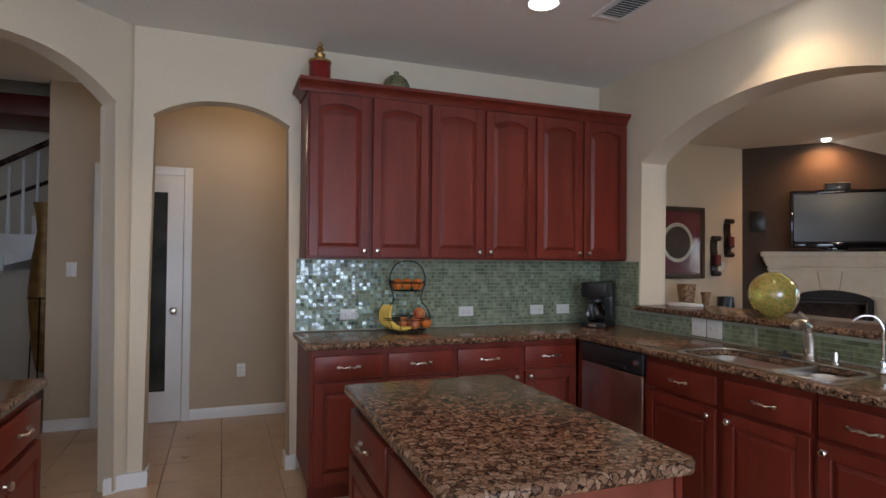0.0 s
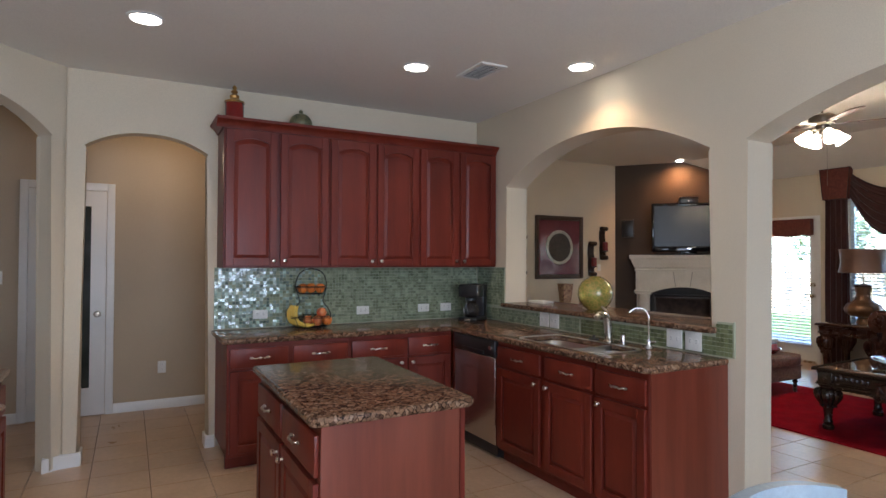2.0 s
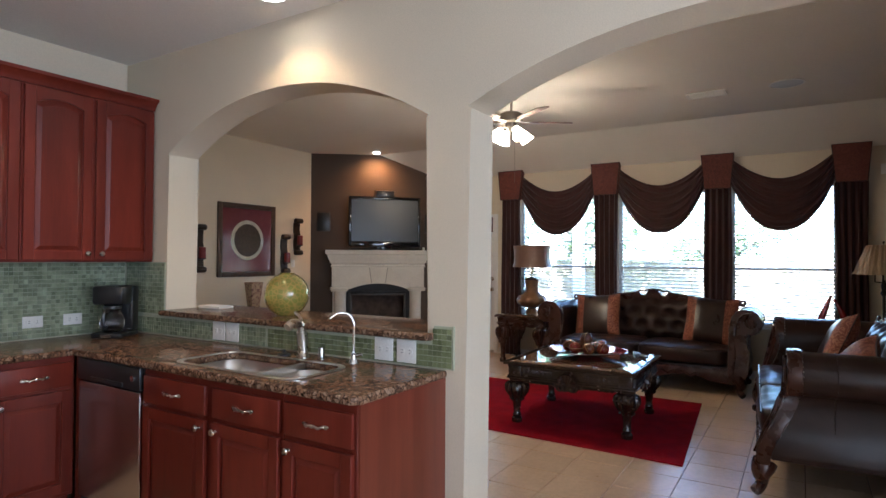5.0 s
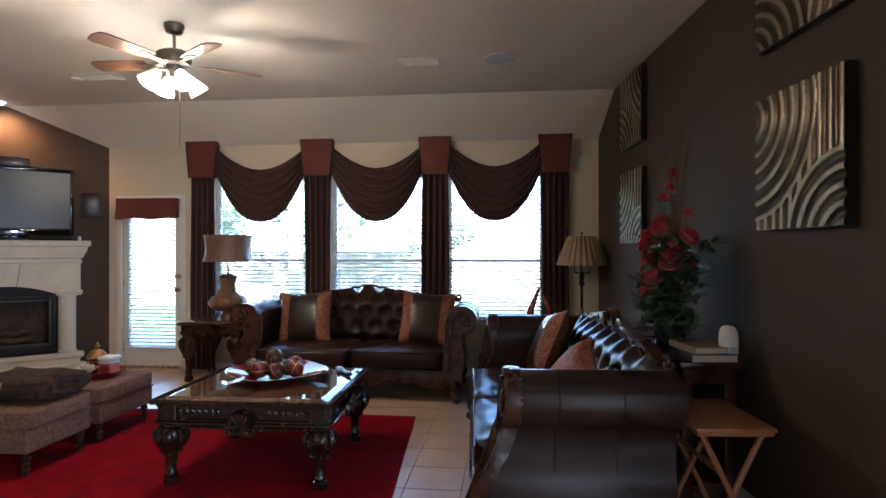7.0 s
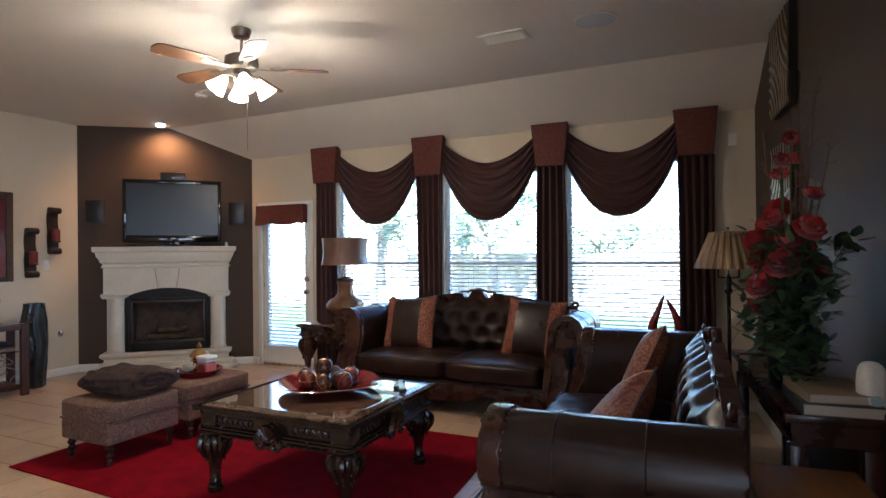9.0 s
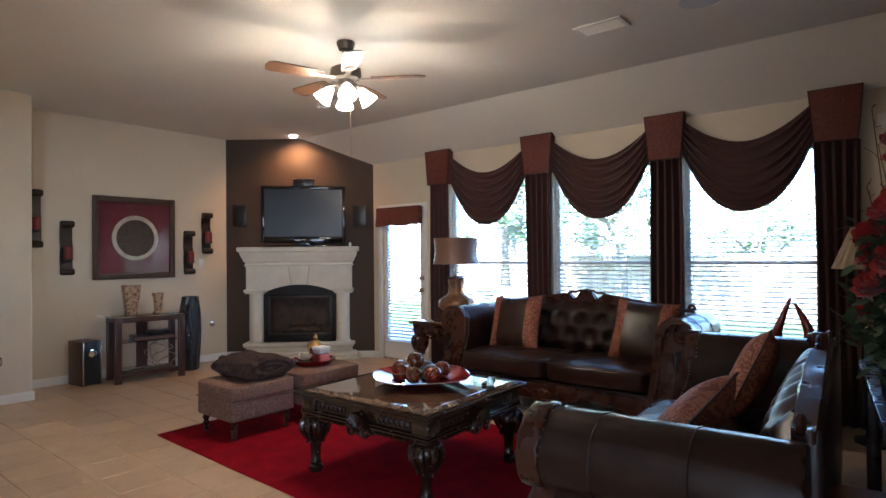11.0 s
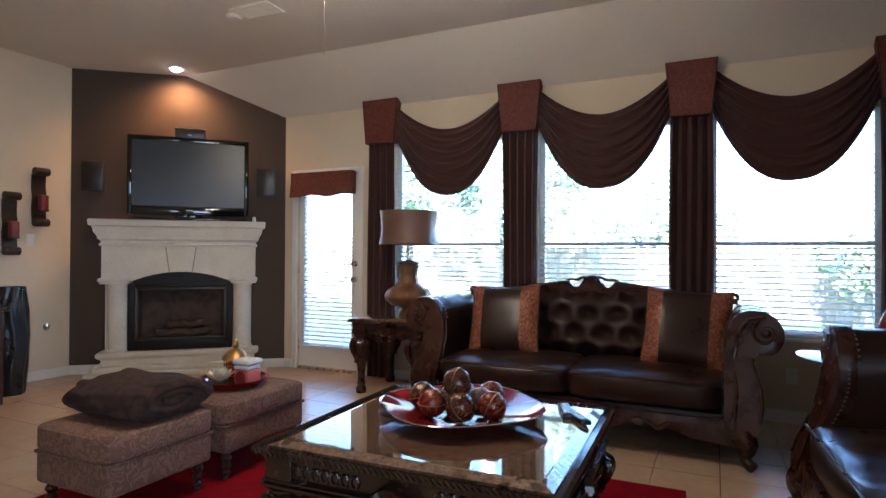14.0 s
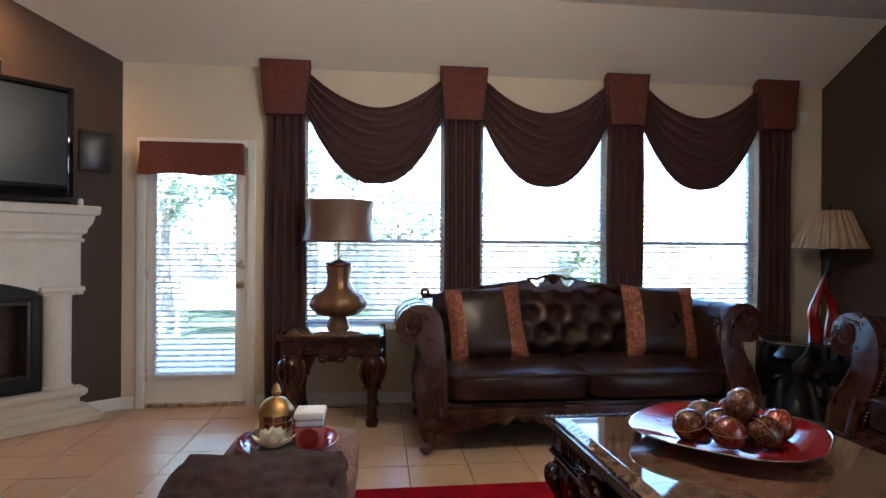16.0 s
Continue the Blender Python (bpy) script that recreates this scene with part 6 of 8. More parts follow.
for s in (-1, 1):
    bm = prism(B(), outlined([(s * x, z) for x, z in ARM]), "y", 0.07, 0.95, 0.02, 3)
    part("arm", leaned(bm), LEATHER, sofa, "rolled leather arm")
    for y in (0.40, 0.68):
        part("seam", tube(B(), [(s * (x + (0.003 if x > 1.0 else 0.0)), y, z + (0.0025 if z > 0.8 else 0.0)) for x, z in ARM[3:15]], 0.0028, 6), LEATHER, sofa)
    part("arm_front", leaned(prism(B(), outlined([(s * x, z) for x, z in FACE]), "y", 0.0, 0.075, 0.014, 3)), DARK_WOOD, sofa, "carved dark wood arm front")
    spiral = [(s * (1.14 + (0.078 - 0.0042 * i) * math.cos(radians(90 + 28 * i) * -1)), -0.006, 0.772 + (0.088 - 0.0048 * i) * math.sin(radians(90 - 28 * i))) for i in range(17)]
    part("scroll", leaned(tube(B(), [(s * 0.965, -0.004, 0.24), (s * 0.985, -0.006, 0.42), (s * 0.972, -0.006, 0.60), (s * 0.99, -0.006, 0.75), (s * 1.05, -0.006, 0.845)] + spiral, 0.013, 7)), DARK_WOOD, sofa)
    part("edge_bead", leaned(tube(B(), [(s * (x - 0.03 if x > 0.95 else x + 0.012), -0.003, z) for x, z in ((1.095, 0.62), (1.11, 0.55), (1.14, 0.45), (1.145, 0.36), (1.13, 0.28))], 0.010, 6)), DARK_WOOD, sofa)
    part("rosette", leaned(lathe(B(), [(0.034, 0), (0.034, 0.006), (0.02, 0.012), (0.014, 0.02), (0.001, 0.022)], 14, lobes=7, depth=0.1)), DARK_WOOD, sofa, m=T((s * 1.14, 0.158, 0.772)) @ Matrix.Rotation(radians(90), 4, "X"))
    bm = B()
    for i in range(22):
        ball(bm, (s * 0.915, 0.035, 0.30 + 0.02 * i), 0.006, 6, 4)
    for i in range(16):
        a_ = radians(175 - 11 * i)
        ball(bm, (s * (1.075 + 0.15 * math.cos(a_)), 0.0765, 0.74 + 0.145 * math.sin(a_)), 0.006, 6, 4)
    tagged(part("nailheads", leaned(bm), PEWTER, sofa, "small antique nailheads"), "", "", "", "stuff")
    for y, nm in ((0.05, "front_leg"), (0.86, "back_leg")):
        part(nm, tube(B(), spout([(s * 1.01, y, 0.20), (s * 1.04, y - 0.02, 0.14), (s * 1.03, y - 0.02, 0.07), (s * 1.07, y - 0.055, 0.032)], 4), 0.04, 10, [0.070, 0.07, 0.068, 0.064, 0.058, 0.05, 0.042, 0.036, 0.033, 0.033, 0.034, 0.034, 0.03]), DARK_WOOD, sofa, "carved scroll foot")
part("base", box(B(), -0.924, 0.06, 0.20, 0.924, 0.94, 0.298, 0.01), LEATHER, sofa)
low = [(-1.0 + 2.0 * i / 32, 0.165 - 0.035 * math.cos(4 * math.pi * i / 32) - (0.02 if i % 8 == 4 else 0)) for i in range(33)]
part("apron", prism(B(), low + [(1.0, 0.275), (-1.0, 0.275)], "y", 0.02, 0.058, 0.006), DARK_WOOD, sofa, "carved wavy wood apron")
for c in (-0.45, 0.0, 0.45):
    bm = B()
    for sgn in (-1, 1):
        tube(bm, [(c + sgn * (0.02 + 0.018 * i), 0.016, 0.205 + 0.02 * math.sin(i * 0.9)) for i in range(11)], 0.010, 6, [0.004 + 0.011 * math.sin(math.pi * (i + 0.5) / 11) for i in range(11)])
    ball(bm, (c, 0.016, 0.215), 0.032, 12, 8, (1.2, 0.5, 0.9))
    part("apron_carving", bm, DARK_WOOD, sofa)
for s in (-1, 1):
    bm = cushion(B(), s * 0.46 - 0.456, 0.03, 0.30, s * 0.46 + 0.456, 0.76, 0.485, 0.022, 20, 8.0)
    for v in bm.verts:
        if v.co.z > 0.42:
            d = abs(v.co.y - 0.05)
            v.co.z += 0.004 * math.sin(31 * v.co.x + 9 * v.co.y) * math.exp(-d * 5) + 0.003 * math.sin(17 * v.co.x - 23 * v.co.y + s)
    part("seat_cushion", bm, LEATHER, sofa, "wide leather seat cushion", smooth=70)
    part("piping", tube(B(), [(s * 0.46 - 0.44, 0.028, 0.466), (s * 0.46 + 0.44, 0.028, 0.466)], 0.006, 6), LEATHER, sofa)


def tuft(u, v):
    x, z = (u - 0.5) * 1.86, 0.44 + 0.50 * v
    nx, nz = 9.0, 3.4
    a, b = (u - 0.5) * nx, v * nz - 0.3
    d1 = (a - round(a)) ** 2 + ((b - 2 * round(b / 2)) / 1.0) ** 2
    a2 = a - 0.5
    d2 = (a2 - round(a2)) ** 2 + ((b - 1 - 2 * round((b - 1) / 2)) / 1.0) ** 2
    dim = math.exp(-min(d1, d2) * 9)
    ridge = 0.012 * (abs(math.sin(math.pi * (a + b / 2))) + abs(math.sin(math.pi * (a - b / 2))))
    puff = 0.09 * (1 - (2 * v - 1) ** 4) * (1 - abs(2 * u - 1) ** 8)
    return (x, 0.81 + 0.10 * v - puff + 0.055 * dim - ridge, z - 0.03 * (2 * u - 1) ** 2)


bm = sheet(B(), tuft, 96, 36)
part("backrest", bm, LEATHER, sofa, "diamond-tufted leather back", smooth=80)
button = None
for i in range(-4, 5):
    for row, off in ((0, 0.0), (1, 0.5), (2, 0.0), (3, 0.5)):
        u, v = 0.5 + (i + off) / 9.0, (row + 0.3) / 3.4
        if 0.03 < u < 0.97 and 0.2 < v < 0.97:
            p = Vector(tuft(u, v)) - Vector((0, 0.004, 0))
            if button is None:
                button = part("button", ball(B(), (0, 0, 0), 0.013, 8, 5, (1, 0.6, 1)), LEATHER, sofa, m=T(p))
            else:
                again(button, T(p))
part("back_shell", box(B(), -0.94, 0.915, 0.22, 0.94, 0.985, 0.90, 0.02), LEATHER, sofa)
TOPS = ((0.0, 1.062), (0.03, 1.058), (0.06, 1.035), (0.078, 0.985), (0.10, 0.958), (0.13, 0.958), (0.155, 0.985), (0.18, 1.018), (0.25, 1.012), (0.33, 0.990), (0.45, 0.982), (0.55, 0.972), (0.66, 0.948), (0.80, 0.935), (0.92, 0.905), (0.97, 0.900), (1.02, 0.915))


def crest_top(q):
    for (a0, b0), (a1, b1) in zip(TOPS, TOPS[1:]):
        if q <= a1:
            return b0 + (b1 - b0) * (q - a0) / (a1 - a0)
    return TOPS[-1][1]


xs_ = [-a for a, b in TOPS[:0:-1]] + [a for a, b in TOPS]
up = [(x, crest_top(abs(x))) for x in xs_]
crest = [(x, 0.872 + 0.05 * (1 - abs(x / 1.02) ** 1.6)) for x in xs_]
part("crest_rail", prism(B(), up + crest[::-1], "y", 0.905, 0.965, 0.007, 2), DARK_WOOD, sofa, "carved dark wood crest rail")
for s in (-1, 1):
    part("crest_scroll", tube(B(), spout([(s * 0.04, 0.93, 1.045), (s * 0.075, 0.93, 1.04), (s * 0.115, 0.93, 1.022), (s * 0.16, 0.93, 1.025), (s * 0.20, 0.93, 1.012)], 4), 0.011, 7), DARK_WOOD, sofa)
    part("end_curl", tube(B(), [(s * (1.0 + (0.032 - 0.002 * i) * math.cos(radians(200 - 34 * i))), 0.93, 0.915 + (0.032 - 0.002 * i) * math.sin(radians(200 - 34 * i))) for i in range(12)], 0.014, 7), DARK_WOOD, sofa)
    part("crest_leaf", tube(B(), [(s * (0.28 + 0.05 * i), 0.903, 0.965 - 0.001 * i * i + 0.010 * math.sin(i * 1.1)) for i in range(12)], 0.011, 6, [0.005 + 0.009 * abs(math.sin(0.8 * i + 0.4)) for i in range(12)]), DARK_WOOD, sofa)
for k in range(5):
    a_ = radians(90 + 28 * (k - 2))
    part("shell_rib", tube(B(), [(0, 0.902, 0.985), (0.045 * math.cos(a_), 0.898, 0.995 + 0.06 * math.sin(a_))], 0.012, 6, [0.006, 0.014]), DARK_WOOD, sofa)
love = copy_thing(sofa, T((5.66, 0.13, 0)) @ Matrix.Rotation(radians(183.5), 4, "Z") @ Matrix.Diagonal((1.03, 1, 1, 1)))
tagged(love, "dark brown leather sofa with carved crest, standing beside the rug")


def pillow(m, size=0.46, label="dark leather throw pillow with copper brocade side bands", bands=True):
    p = thing("throw_pillow", m, label, "pillow", "throw pillows")
    h = size / 2

    def face(x0, x1, sgn):
        def fn(u, v):
            x, z = x0 + (x1 - x0) * u, (2 * v - 1) * h
            a, b = x / h, z / h
            t = 0.085 * max(0, 1 - a ** 4) ** 0.6 * max(0, 1 - b ** 4) ** 0.6 + 0.004
            pinch = 1 + 0.05 * (a * b) ** 2 - 0.03 * (1 - a * a)
            return (x * pinch, sgn * t, z * pinch)
        return fn
    spans = ((-h, -h * 0.62, PILLOW_BROCADE, "band"), (-h * 0.62, h * 0.55, LEATHER, "centre"), (h * 0.55, h, PILLOW_BROCADE, "band")) if bands else ((-h, h, PILLOW_BROCADE, "cover"),)
    for x0, x1, mat, nm in spans:
        bm = B()
        n = max(4, int(24 * (x1 - x0) / size))
        sheet(bm, face(x0, x1, -1), n, 20), sheet(bm, face(x0, x1, 1), n, 20)
        bmesh.ops.remove_doubles(bm, verts=bm.verts, dist=0.0002)
        part(nm, bm, mat, p, smooth=70)
    edge = [(a * h * (1 + 0.05 * (a * b) ** 2 - 0.03 * (1 - a * a)), 0, b * h * (1 + 0.05 * (a * b) ** 2 - 0.03 * (1 - a * a))) for a, b in [(-1, -1), (-0.5, -1), (0, -1), (0.5, -1), (1, -1), (1, -0.5), (1, 0), (1, 0.5), (1, 1), (0.5, 1), (0, 1), (-0.5, 1), (-1, 1), (-1, 0.5), (-1, 0), (-1, -0.5)]]
    part("piping", tube(B(), edge, 0.006, 6, closed=True), DRAPE, p)
    return p


F0 = Matrix.Rotation(radians(-90), 4, "Z")
pillow(T((7.77, 1.99, 0.725)) @ F0 @ Matrix.Rotation(radians(-22), 4, "X") @ Matrix.Rotation(radians(-4), 4, "Y"), 0.52)
pillow(T((7.77, 0.70, 0.73)) @ F0 @ Matrix.Rotation(radians(-22), 4, "X") @ Matrix.Rotation(radians(3), 4, "Y"), 0.52)
F1 = Matrix.Rotation(radians(183.5), 4, "Z")
pillow(T((6.30, -0.42, 0.735)) @ F1 @ Matrix.Rotation(radians(-24), 4, "X") @ Matrix.Rotation(radians(-12), 4, "Y"), 0.48)
pillow(T((5.02, -0.42, 0.715)) @ F1 @ Matrix.Rotation(radians(-38), 4, "X") @ Matrix.Rotation(radians(14), 4, "Y"), 0.46, "copper brocade throw pillow leaning on the sofa back", False)

# ---- coffee table ----
CX0, CX1, CY0, CY1, CZ = 5.135, 6.18, 0.92, 2.02, 0.548
ctb = thing("coffee_table", T(((CX0 + CX1) / 2, (CY0 + CY1) / 2, 0.0125)) @ Matrix.Rotation(radians(1.5), 4, "Z"), "carved dark wood coffee table with brown marble top", "coffee table")
a, b, h = (CX1 - CX0) / 2, (CY1 - CY0) / 2, CZ - 0.0125
bm = B()
rings = []
for ins, z in ((0.035, h - 0.022), (0.035, h - 0.012), (0.075, h), (0.08, h + 0.0005)):
    rings.append([bm.verts.new((sx * (a - ins), sy * (b - ins), z)) for sx, sy in ((-1, -1), (1, -1), (1, 1), (-1, 1))])
for lo, hi in zip(rings, rings[1:]):
    for k in range(4):
        bm.faces.new((lo[k], lo[(k + 1) % 4], hi[(k + 1) % 4], hi[k]))
bm.faces.new(rings[0]), bm.faces.new(rings[-1])
part("marble_top", bm, MARBLE, ctb, "polished brown marble with bevelled edge", smooth=0)


def table_frame(parent, a, b, h, wood, apron=0.11, drop=0.05, legs=True):
    """Rope-edged rim, carved apron with shells and four carved legs."""
    bm = B()
    box(bm, -a + 0.005, -b + 0.005, h - 0.035, a - 0.005, b - 0.005, h - 0.0225, 0.004)
    part("rim", bm, wood, parent)
    rope = B()
    for (x0, y0, x1, y1) in ((-a, -b, a, -b), (a, -b, a, b), (a, b, -a, b), (-a, b, -a, -b)):
        L = math.hypot(x1 - x0, y1 - y0)
        n = int(L / 0.022)
        for i in range(n):
            t = (i + 0.5) / n
            d = Vector((x1 - x0, y1 - y0, 0)) / L
            c = Vector((x0 + (x1 - x0) * t, y0 + (y1 - y0) * t, h - 0.022))
            tube(rope, [c - d * 0.012 + Vector((0, 0, 0.010)), c + d * 0.012 - Vector((0, 0, 0.010))], 0.009, 5)
    tagged(part("rope_edge", rope, wood, parent, "gadrooned rope edge"), "", "", "", "stuff")
    z1, z0 = h - 0.0355, h - 0.0355 - apron
    for turn, (L, off) in enumerate(((a, b), (b, a), (a, b), (b, a))):
        m = Matrix.Rotation(radians(90 * turn), 4, "Z")
        n = 40
        low = []
        for i in range(n + 1):
            q = -1 + 2 * i / n
            low.append((q * (L - 0.13), z0 - 0.006 - drop * math.exp(-(q / 0.26) ** 2) - 0.012 * abs(math.sin(5 * math.pi * q))))
        part("apron", prism(B(), low + [(L - 0.13, z1), (-L + 0.13, z1)], "y", -off + 0.045, -off + 0.07), wood, parent, m=m, smooth=30)
        for z, deep, t in ((z1 - 0.016, 0.030, 0.016), (z0 + 0.028, 0.022, 0.011), (z0 + 0.012, 0.014, 0.013)):
            part("moulding", box(B(), -L + 0.02, -off + deep, z - t / 2, L - 0.02, -off + 0.046, z + t / 2, 0.004), wood, parent, m=m)
        for k in range(9):
            an = radians(10 + 20 * k)
            part("shell_rib", tube(B(), [(0.012 * math.cos(an), -off + 0.022, z0 - 0.005), (0.085 * math.cos(an), -off + 0.004, z0 - 0.005 + 0.095 * math.sin(an))], 0.01, 6, [0.007, 0.019]), wood, parent, m=m)
        for s in (-1, 1):
            part("scroll", tube(B(), [(s * (0.055 + (0.042 - 0.0022 * i) * math.cos(radians(150 - 34 * i))), -off + 0.012, z0 - 0.022 + (0.042 - 0.0022 * i) * math.sin(radians(150 - 34 * i))) for i in range(15)], 0.010, 6), wood, parent, m=m)
            part("drop_leaf", tube(B(), [(s * (0.13 + 0.022 * i), -off + 0.034, z0 - 0.008 - 0.010 * abs(math.sin(i * 1.3))) for i in range(max(4, int((L - 0.28) / 0.022)))], 0.009, 6), wood, parent, m=m)
            cv = B()
            for i in range(int((L - 0.26) / 0.04)):
                x = s * (0.155 + 0.04 * i)
                tube(cv, [(x + 0.017 * math.cos(radians(60 * j)), -off + 0.042, z0 + 0.068 + 0.022 * math.sin(radians(60 * j))) for j in range(6)], 0.005, 5, closed=True)
                ball(cv, (x + s * 0.02, -off + 0.042, z0 + 0.068), 0.008, 6, 4, (0.8, 0.7, 2.2))
            tagged(part("fretwork", cv, wood, parent, m=m), "", "", "", "stuff")
    if legs:
        k_ = (z0 - 0.004) / 0.36
        PROFILE = ((0.040, 0.0), (0.046, 0.012), (0.044, 0.035), (0.030, 0.046), (0.038, 0.062), (0.030, 0.078), (0.032, 0.13), (0.040, 0.18), (0.058, 0.225), (0.076, 0.265), (0.084, 0.30), (0.078, 0.325), (0.058, 0.340), (0.066, 0.352), (0.066, 0.36))
        leaf = None
        for sx in (-1, 1):
            for sy in (-1, 1):
                lx, ly = sx * (a - 0.085), sy * (b - 0.085)
                part("corner_block", box(B(), lx - 0.058, ly - 0.058, z0 - 0.006, lx + 0.058, ly + 0.058, z1 - 0.001, 0.010, 3), wood, parent)
                leg = part("leg", lathe(B(), [(r, z * k_) for r, z in PROFILE], 32, (0, 0, 0), lobes=8, depth=0.025), wood, parent, "carved baluster leg with acanthus bulb", m=T((lx, ly, 0)))
                for k in range(8):
                    lm = Matrix.Rotation(2 * math.pi * (k + 0.5) / 8, 4, "Z")
                    if leaf is None:
                        leaf = part("acanthus_leaf", tube(B(), spout([(0.062, 0, 0.335 * k_), (0.088, 0, 0.31 * k_), (0.090, 0, 0.27 * k_), (0.066, 0, 0.225 * k_), (0.052, 0, 0.20 * k_), (0.062, 0, 0.185 * k_)], 3), 0.012, 6, [0.008, 0.014, 0.017, 0.018, 0.018, 0.018, 0.017, 0.016, 0.014, 0.012, 0.010, 0.008, 0.008, 0.009, 0.010, 0.006]), wood, leg, m=lm)
                    else:
                        again(leaf, lm, leg)


table_frame(ctb, a, b, h, TABLE_WOOD, 0.125, 0.05)

# ---- plate of balls, remotes ----
PLATE_LACQUER = surface("red_plate_lacquer", (0.16, 0.005, 0.007), (0.26, 0.012, 0.013), 6, 0.09, 40, 0.03, rough_var=0.03)
pl = thing("display_plate", T((5.74, 1.47, CZ + 0.0005)), "wide red and silver lacquered display plate", "plate")
part("dish", lathe(B(), [(0.10, 0), (0.11, 0.004), (0.20, 0.022), (0.30, 0.044), (0.335, 0.055), (0.337, 0.060), (0.30, 0.052), (0.20, 0.030), (0.10, 0.012), (0.001, 0.010)], 64, lobes=4, depth=0.045), PLATE_LACQUER, pl)
part("silver_rim", lathe(B(), [(0.332, 0.0605), (0.336, 0.0620), (0.340, 0.060), (0.336, 0.056)], 64, cap=False, lobes=4, depth=0.045), CHROME, pl, "silvered rim")
BALLS = [patterned("gilt_scroll_ball", (0.14, 0.010, 0.008), (0.26, 0.14, 0.05), 26, 0.25, 0.9, 0.2), patterned("green_scroll_ball", (0.05, 0.07, 0.045), (0.26, 0.05, 0.03), 24, 0.3, 0.8, 0.2), patterned("brown_scroll_ball", (0.07, 0.018, 0.010), (0.26, 0.14, 0.05), 26, 0.25, 0.9, 0.2)]
for k, (x, y, z, mt) in enumerate(((-0.125, 0.075, 0.085, 0), (-0.135, -0.05, 0.085, 2), (-0.06, -0.155, 0.085, 0), (-0.01, 0.04, 0.078, 2), (0.005, -0.08, 0.078, 1), (0.10, 0.04, 0.08, 1), (-0.03, 0.165, 0.085, 2), (0.11, -0.09, 0.085, 0), (-0.07, -0.01, 0.165, 2))):
    o = thing("decor_ball", T((5.74 + x, 1.47 + y, CZ + z - 0.005)), "gilded %s decorative ball on the plate" % ("red", "green", "brown")[mt], "ornament", "balls on the plate")
    part("shell", ball(B(), (0, 0, 0), 0.057, 24, 14), BALLS[mt], o)
    part("seam", tube(B(), [(0.058 * math.cos(t), 0.058 * math.sin(t) * math.cos(k), 0.058 * math.sin(t) * math.sin(k)) for t in [2 * math.pi * i / 28 for i in range(28)]], 0.002, 5, closed=True), GILT, o)
for x, y, r in ((6.0, 1.10, 20), (5.93, 1.04, 35)):
    o = thing("remote_control", T((x, y, CZ + 0.001)) @ Matrix.Rotation(radians(r), 4, "Z"), "slim black remote control with grey keys", "remote control", "remotes on the table")
    part("case", box(B(), -0.10, -0.024, 0, 0.10, 0.024, 0.02, 0.007), BLACK_PLASTIC, o)
    bm = B()
    for i in range(7):
        for j in range(3):
            box(bm, -0.08 + 0.022 * i, -0.016 + 0.012 * j, 0.0195, -0.068 + 0.022 * i, -0.009 + 0.012 * j, 0.0225)
    part("keys", bm, STEEL, o)

# ---- ottomans, blanket, tray ----
TURN_LEG = [(0.014, 0), (0.019, 0.008), (0.013, 0.02), (0.024, 0.036), (0.014, 0.052), (0.027, 0.072), (0.016, 0.09), (0.030, 0.112), (0.02, 0.132), (0.026, 0.15)]
OTT = ((5.155, 2.845, 5.745, 3.375), (5.80, 2.83, 6.45, 3.36))
for x0, y0, x1, y1 in OTT:
    o = thing("ottoman", T(((x0 + x1) / 2, (y0 + y1) / 2, 0.0125)), "taupe paisley storage ottoman on turned dark legs", "ottoman", "ottomans on the rug")
    w, d = (x1 - x0) / 2, (y1 - y0) / 2
    part("box", box(B(), -w + 0.012, -d + 0.012, 0.145, w - 0.012, d - 0.012, 0.288, 0.018, 3), OTTOMAN_CLOTH, o)
    part("lid", cushion(B(), -w, -d, 0.290, w, d, 0.418, 0.008, 8, 10.0), OTTOMAN_CLOTH, o)
    part("lid_welt", box(B(), -w + 0.006, -d + 0.006, 0.282, w - 0.006, d - 0.006, 0.298, 0.006), OTTOMAN_CLOTH, o)
    for sx in (-1, 1):
        for sy in (-1, 1):
            part("leg", lathe(B(), TURN_LEG, 14, (sx * (w - 0.06), sy * (d - 0.06), 0)), DARK_WOOD, o)
bk = thing("fur_blanket", T((5.50, 3.09, 0.437)), "rolled dark brown faux fur blanket on the ottoman", "blanket")
bm = B()
rf = random.Random(3)

def roll(u, v):
    th = 2 * math.pi * u
    lump = 1 + 0.05 * math.sin(5 * th + 9 * v) + 0.03 * math.sin(11 * th - 5 * v)
    end = min(1.0, 14 * min(v, 1 - v) + 0.82)
    ct, sn = math.cos(th), math.sin(th)
    square = (abs(ct) ** 2.8 + abs(sn) ** 2.8) ** (-1 / 2.8)
    fold = 0.012 * math.exp(-((ct + 0.45) / 0.12) ** 2) * (sn > 0)
    return (0.215 * ct * square * lump * end, (v - 0.5) * 0.46 + 0.012 * math.sin(7 * th), 0.082 + 0.082 * sn * square * lump * end * (1.1 if sn > 0 else 0.96) - fold)


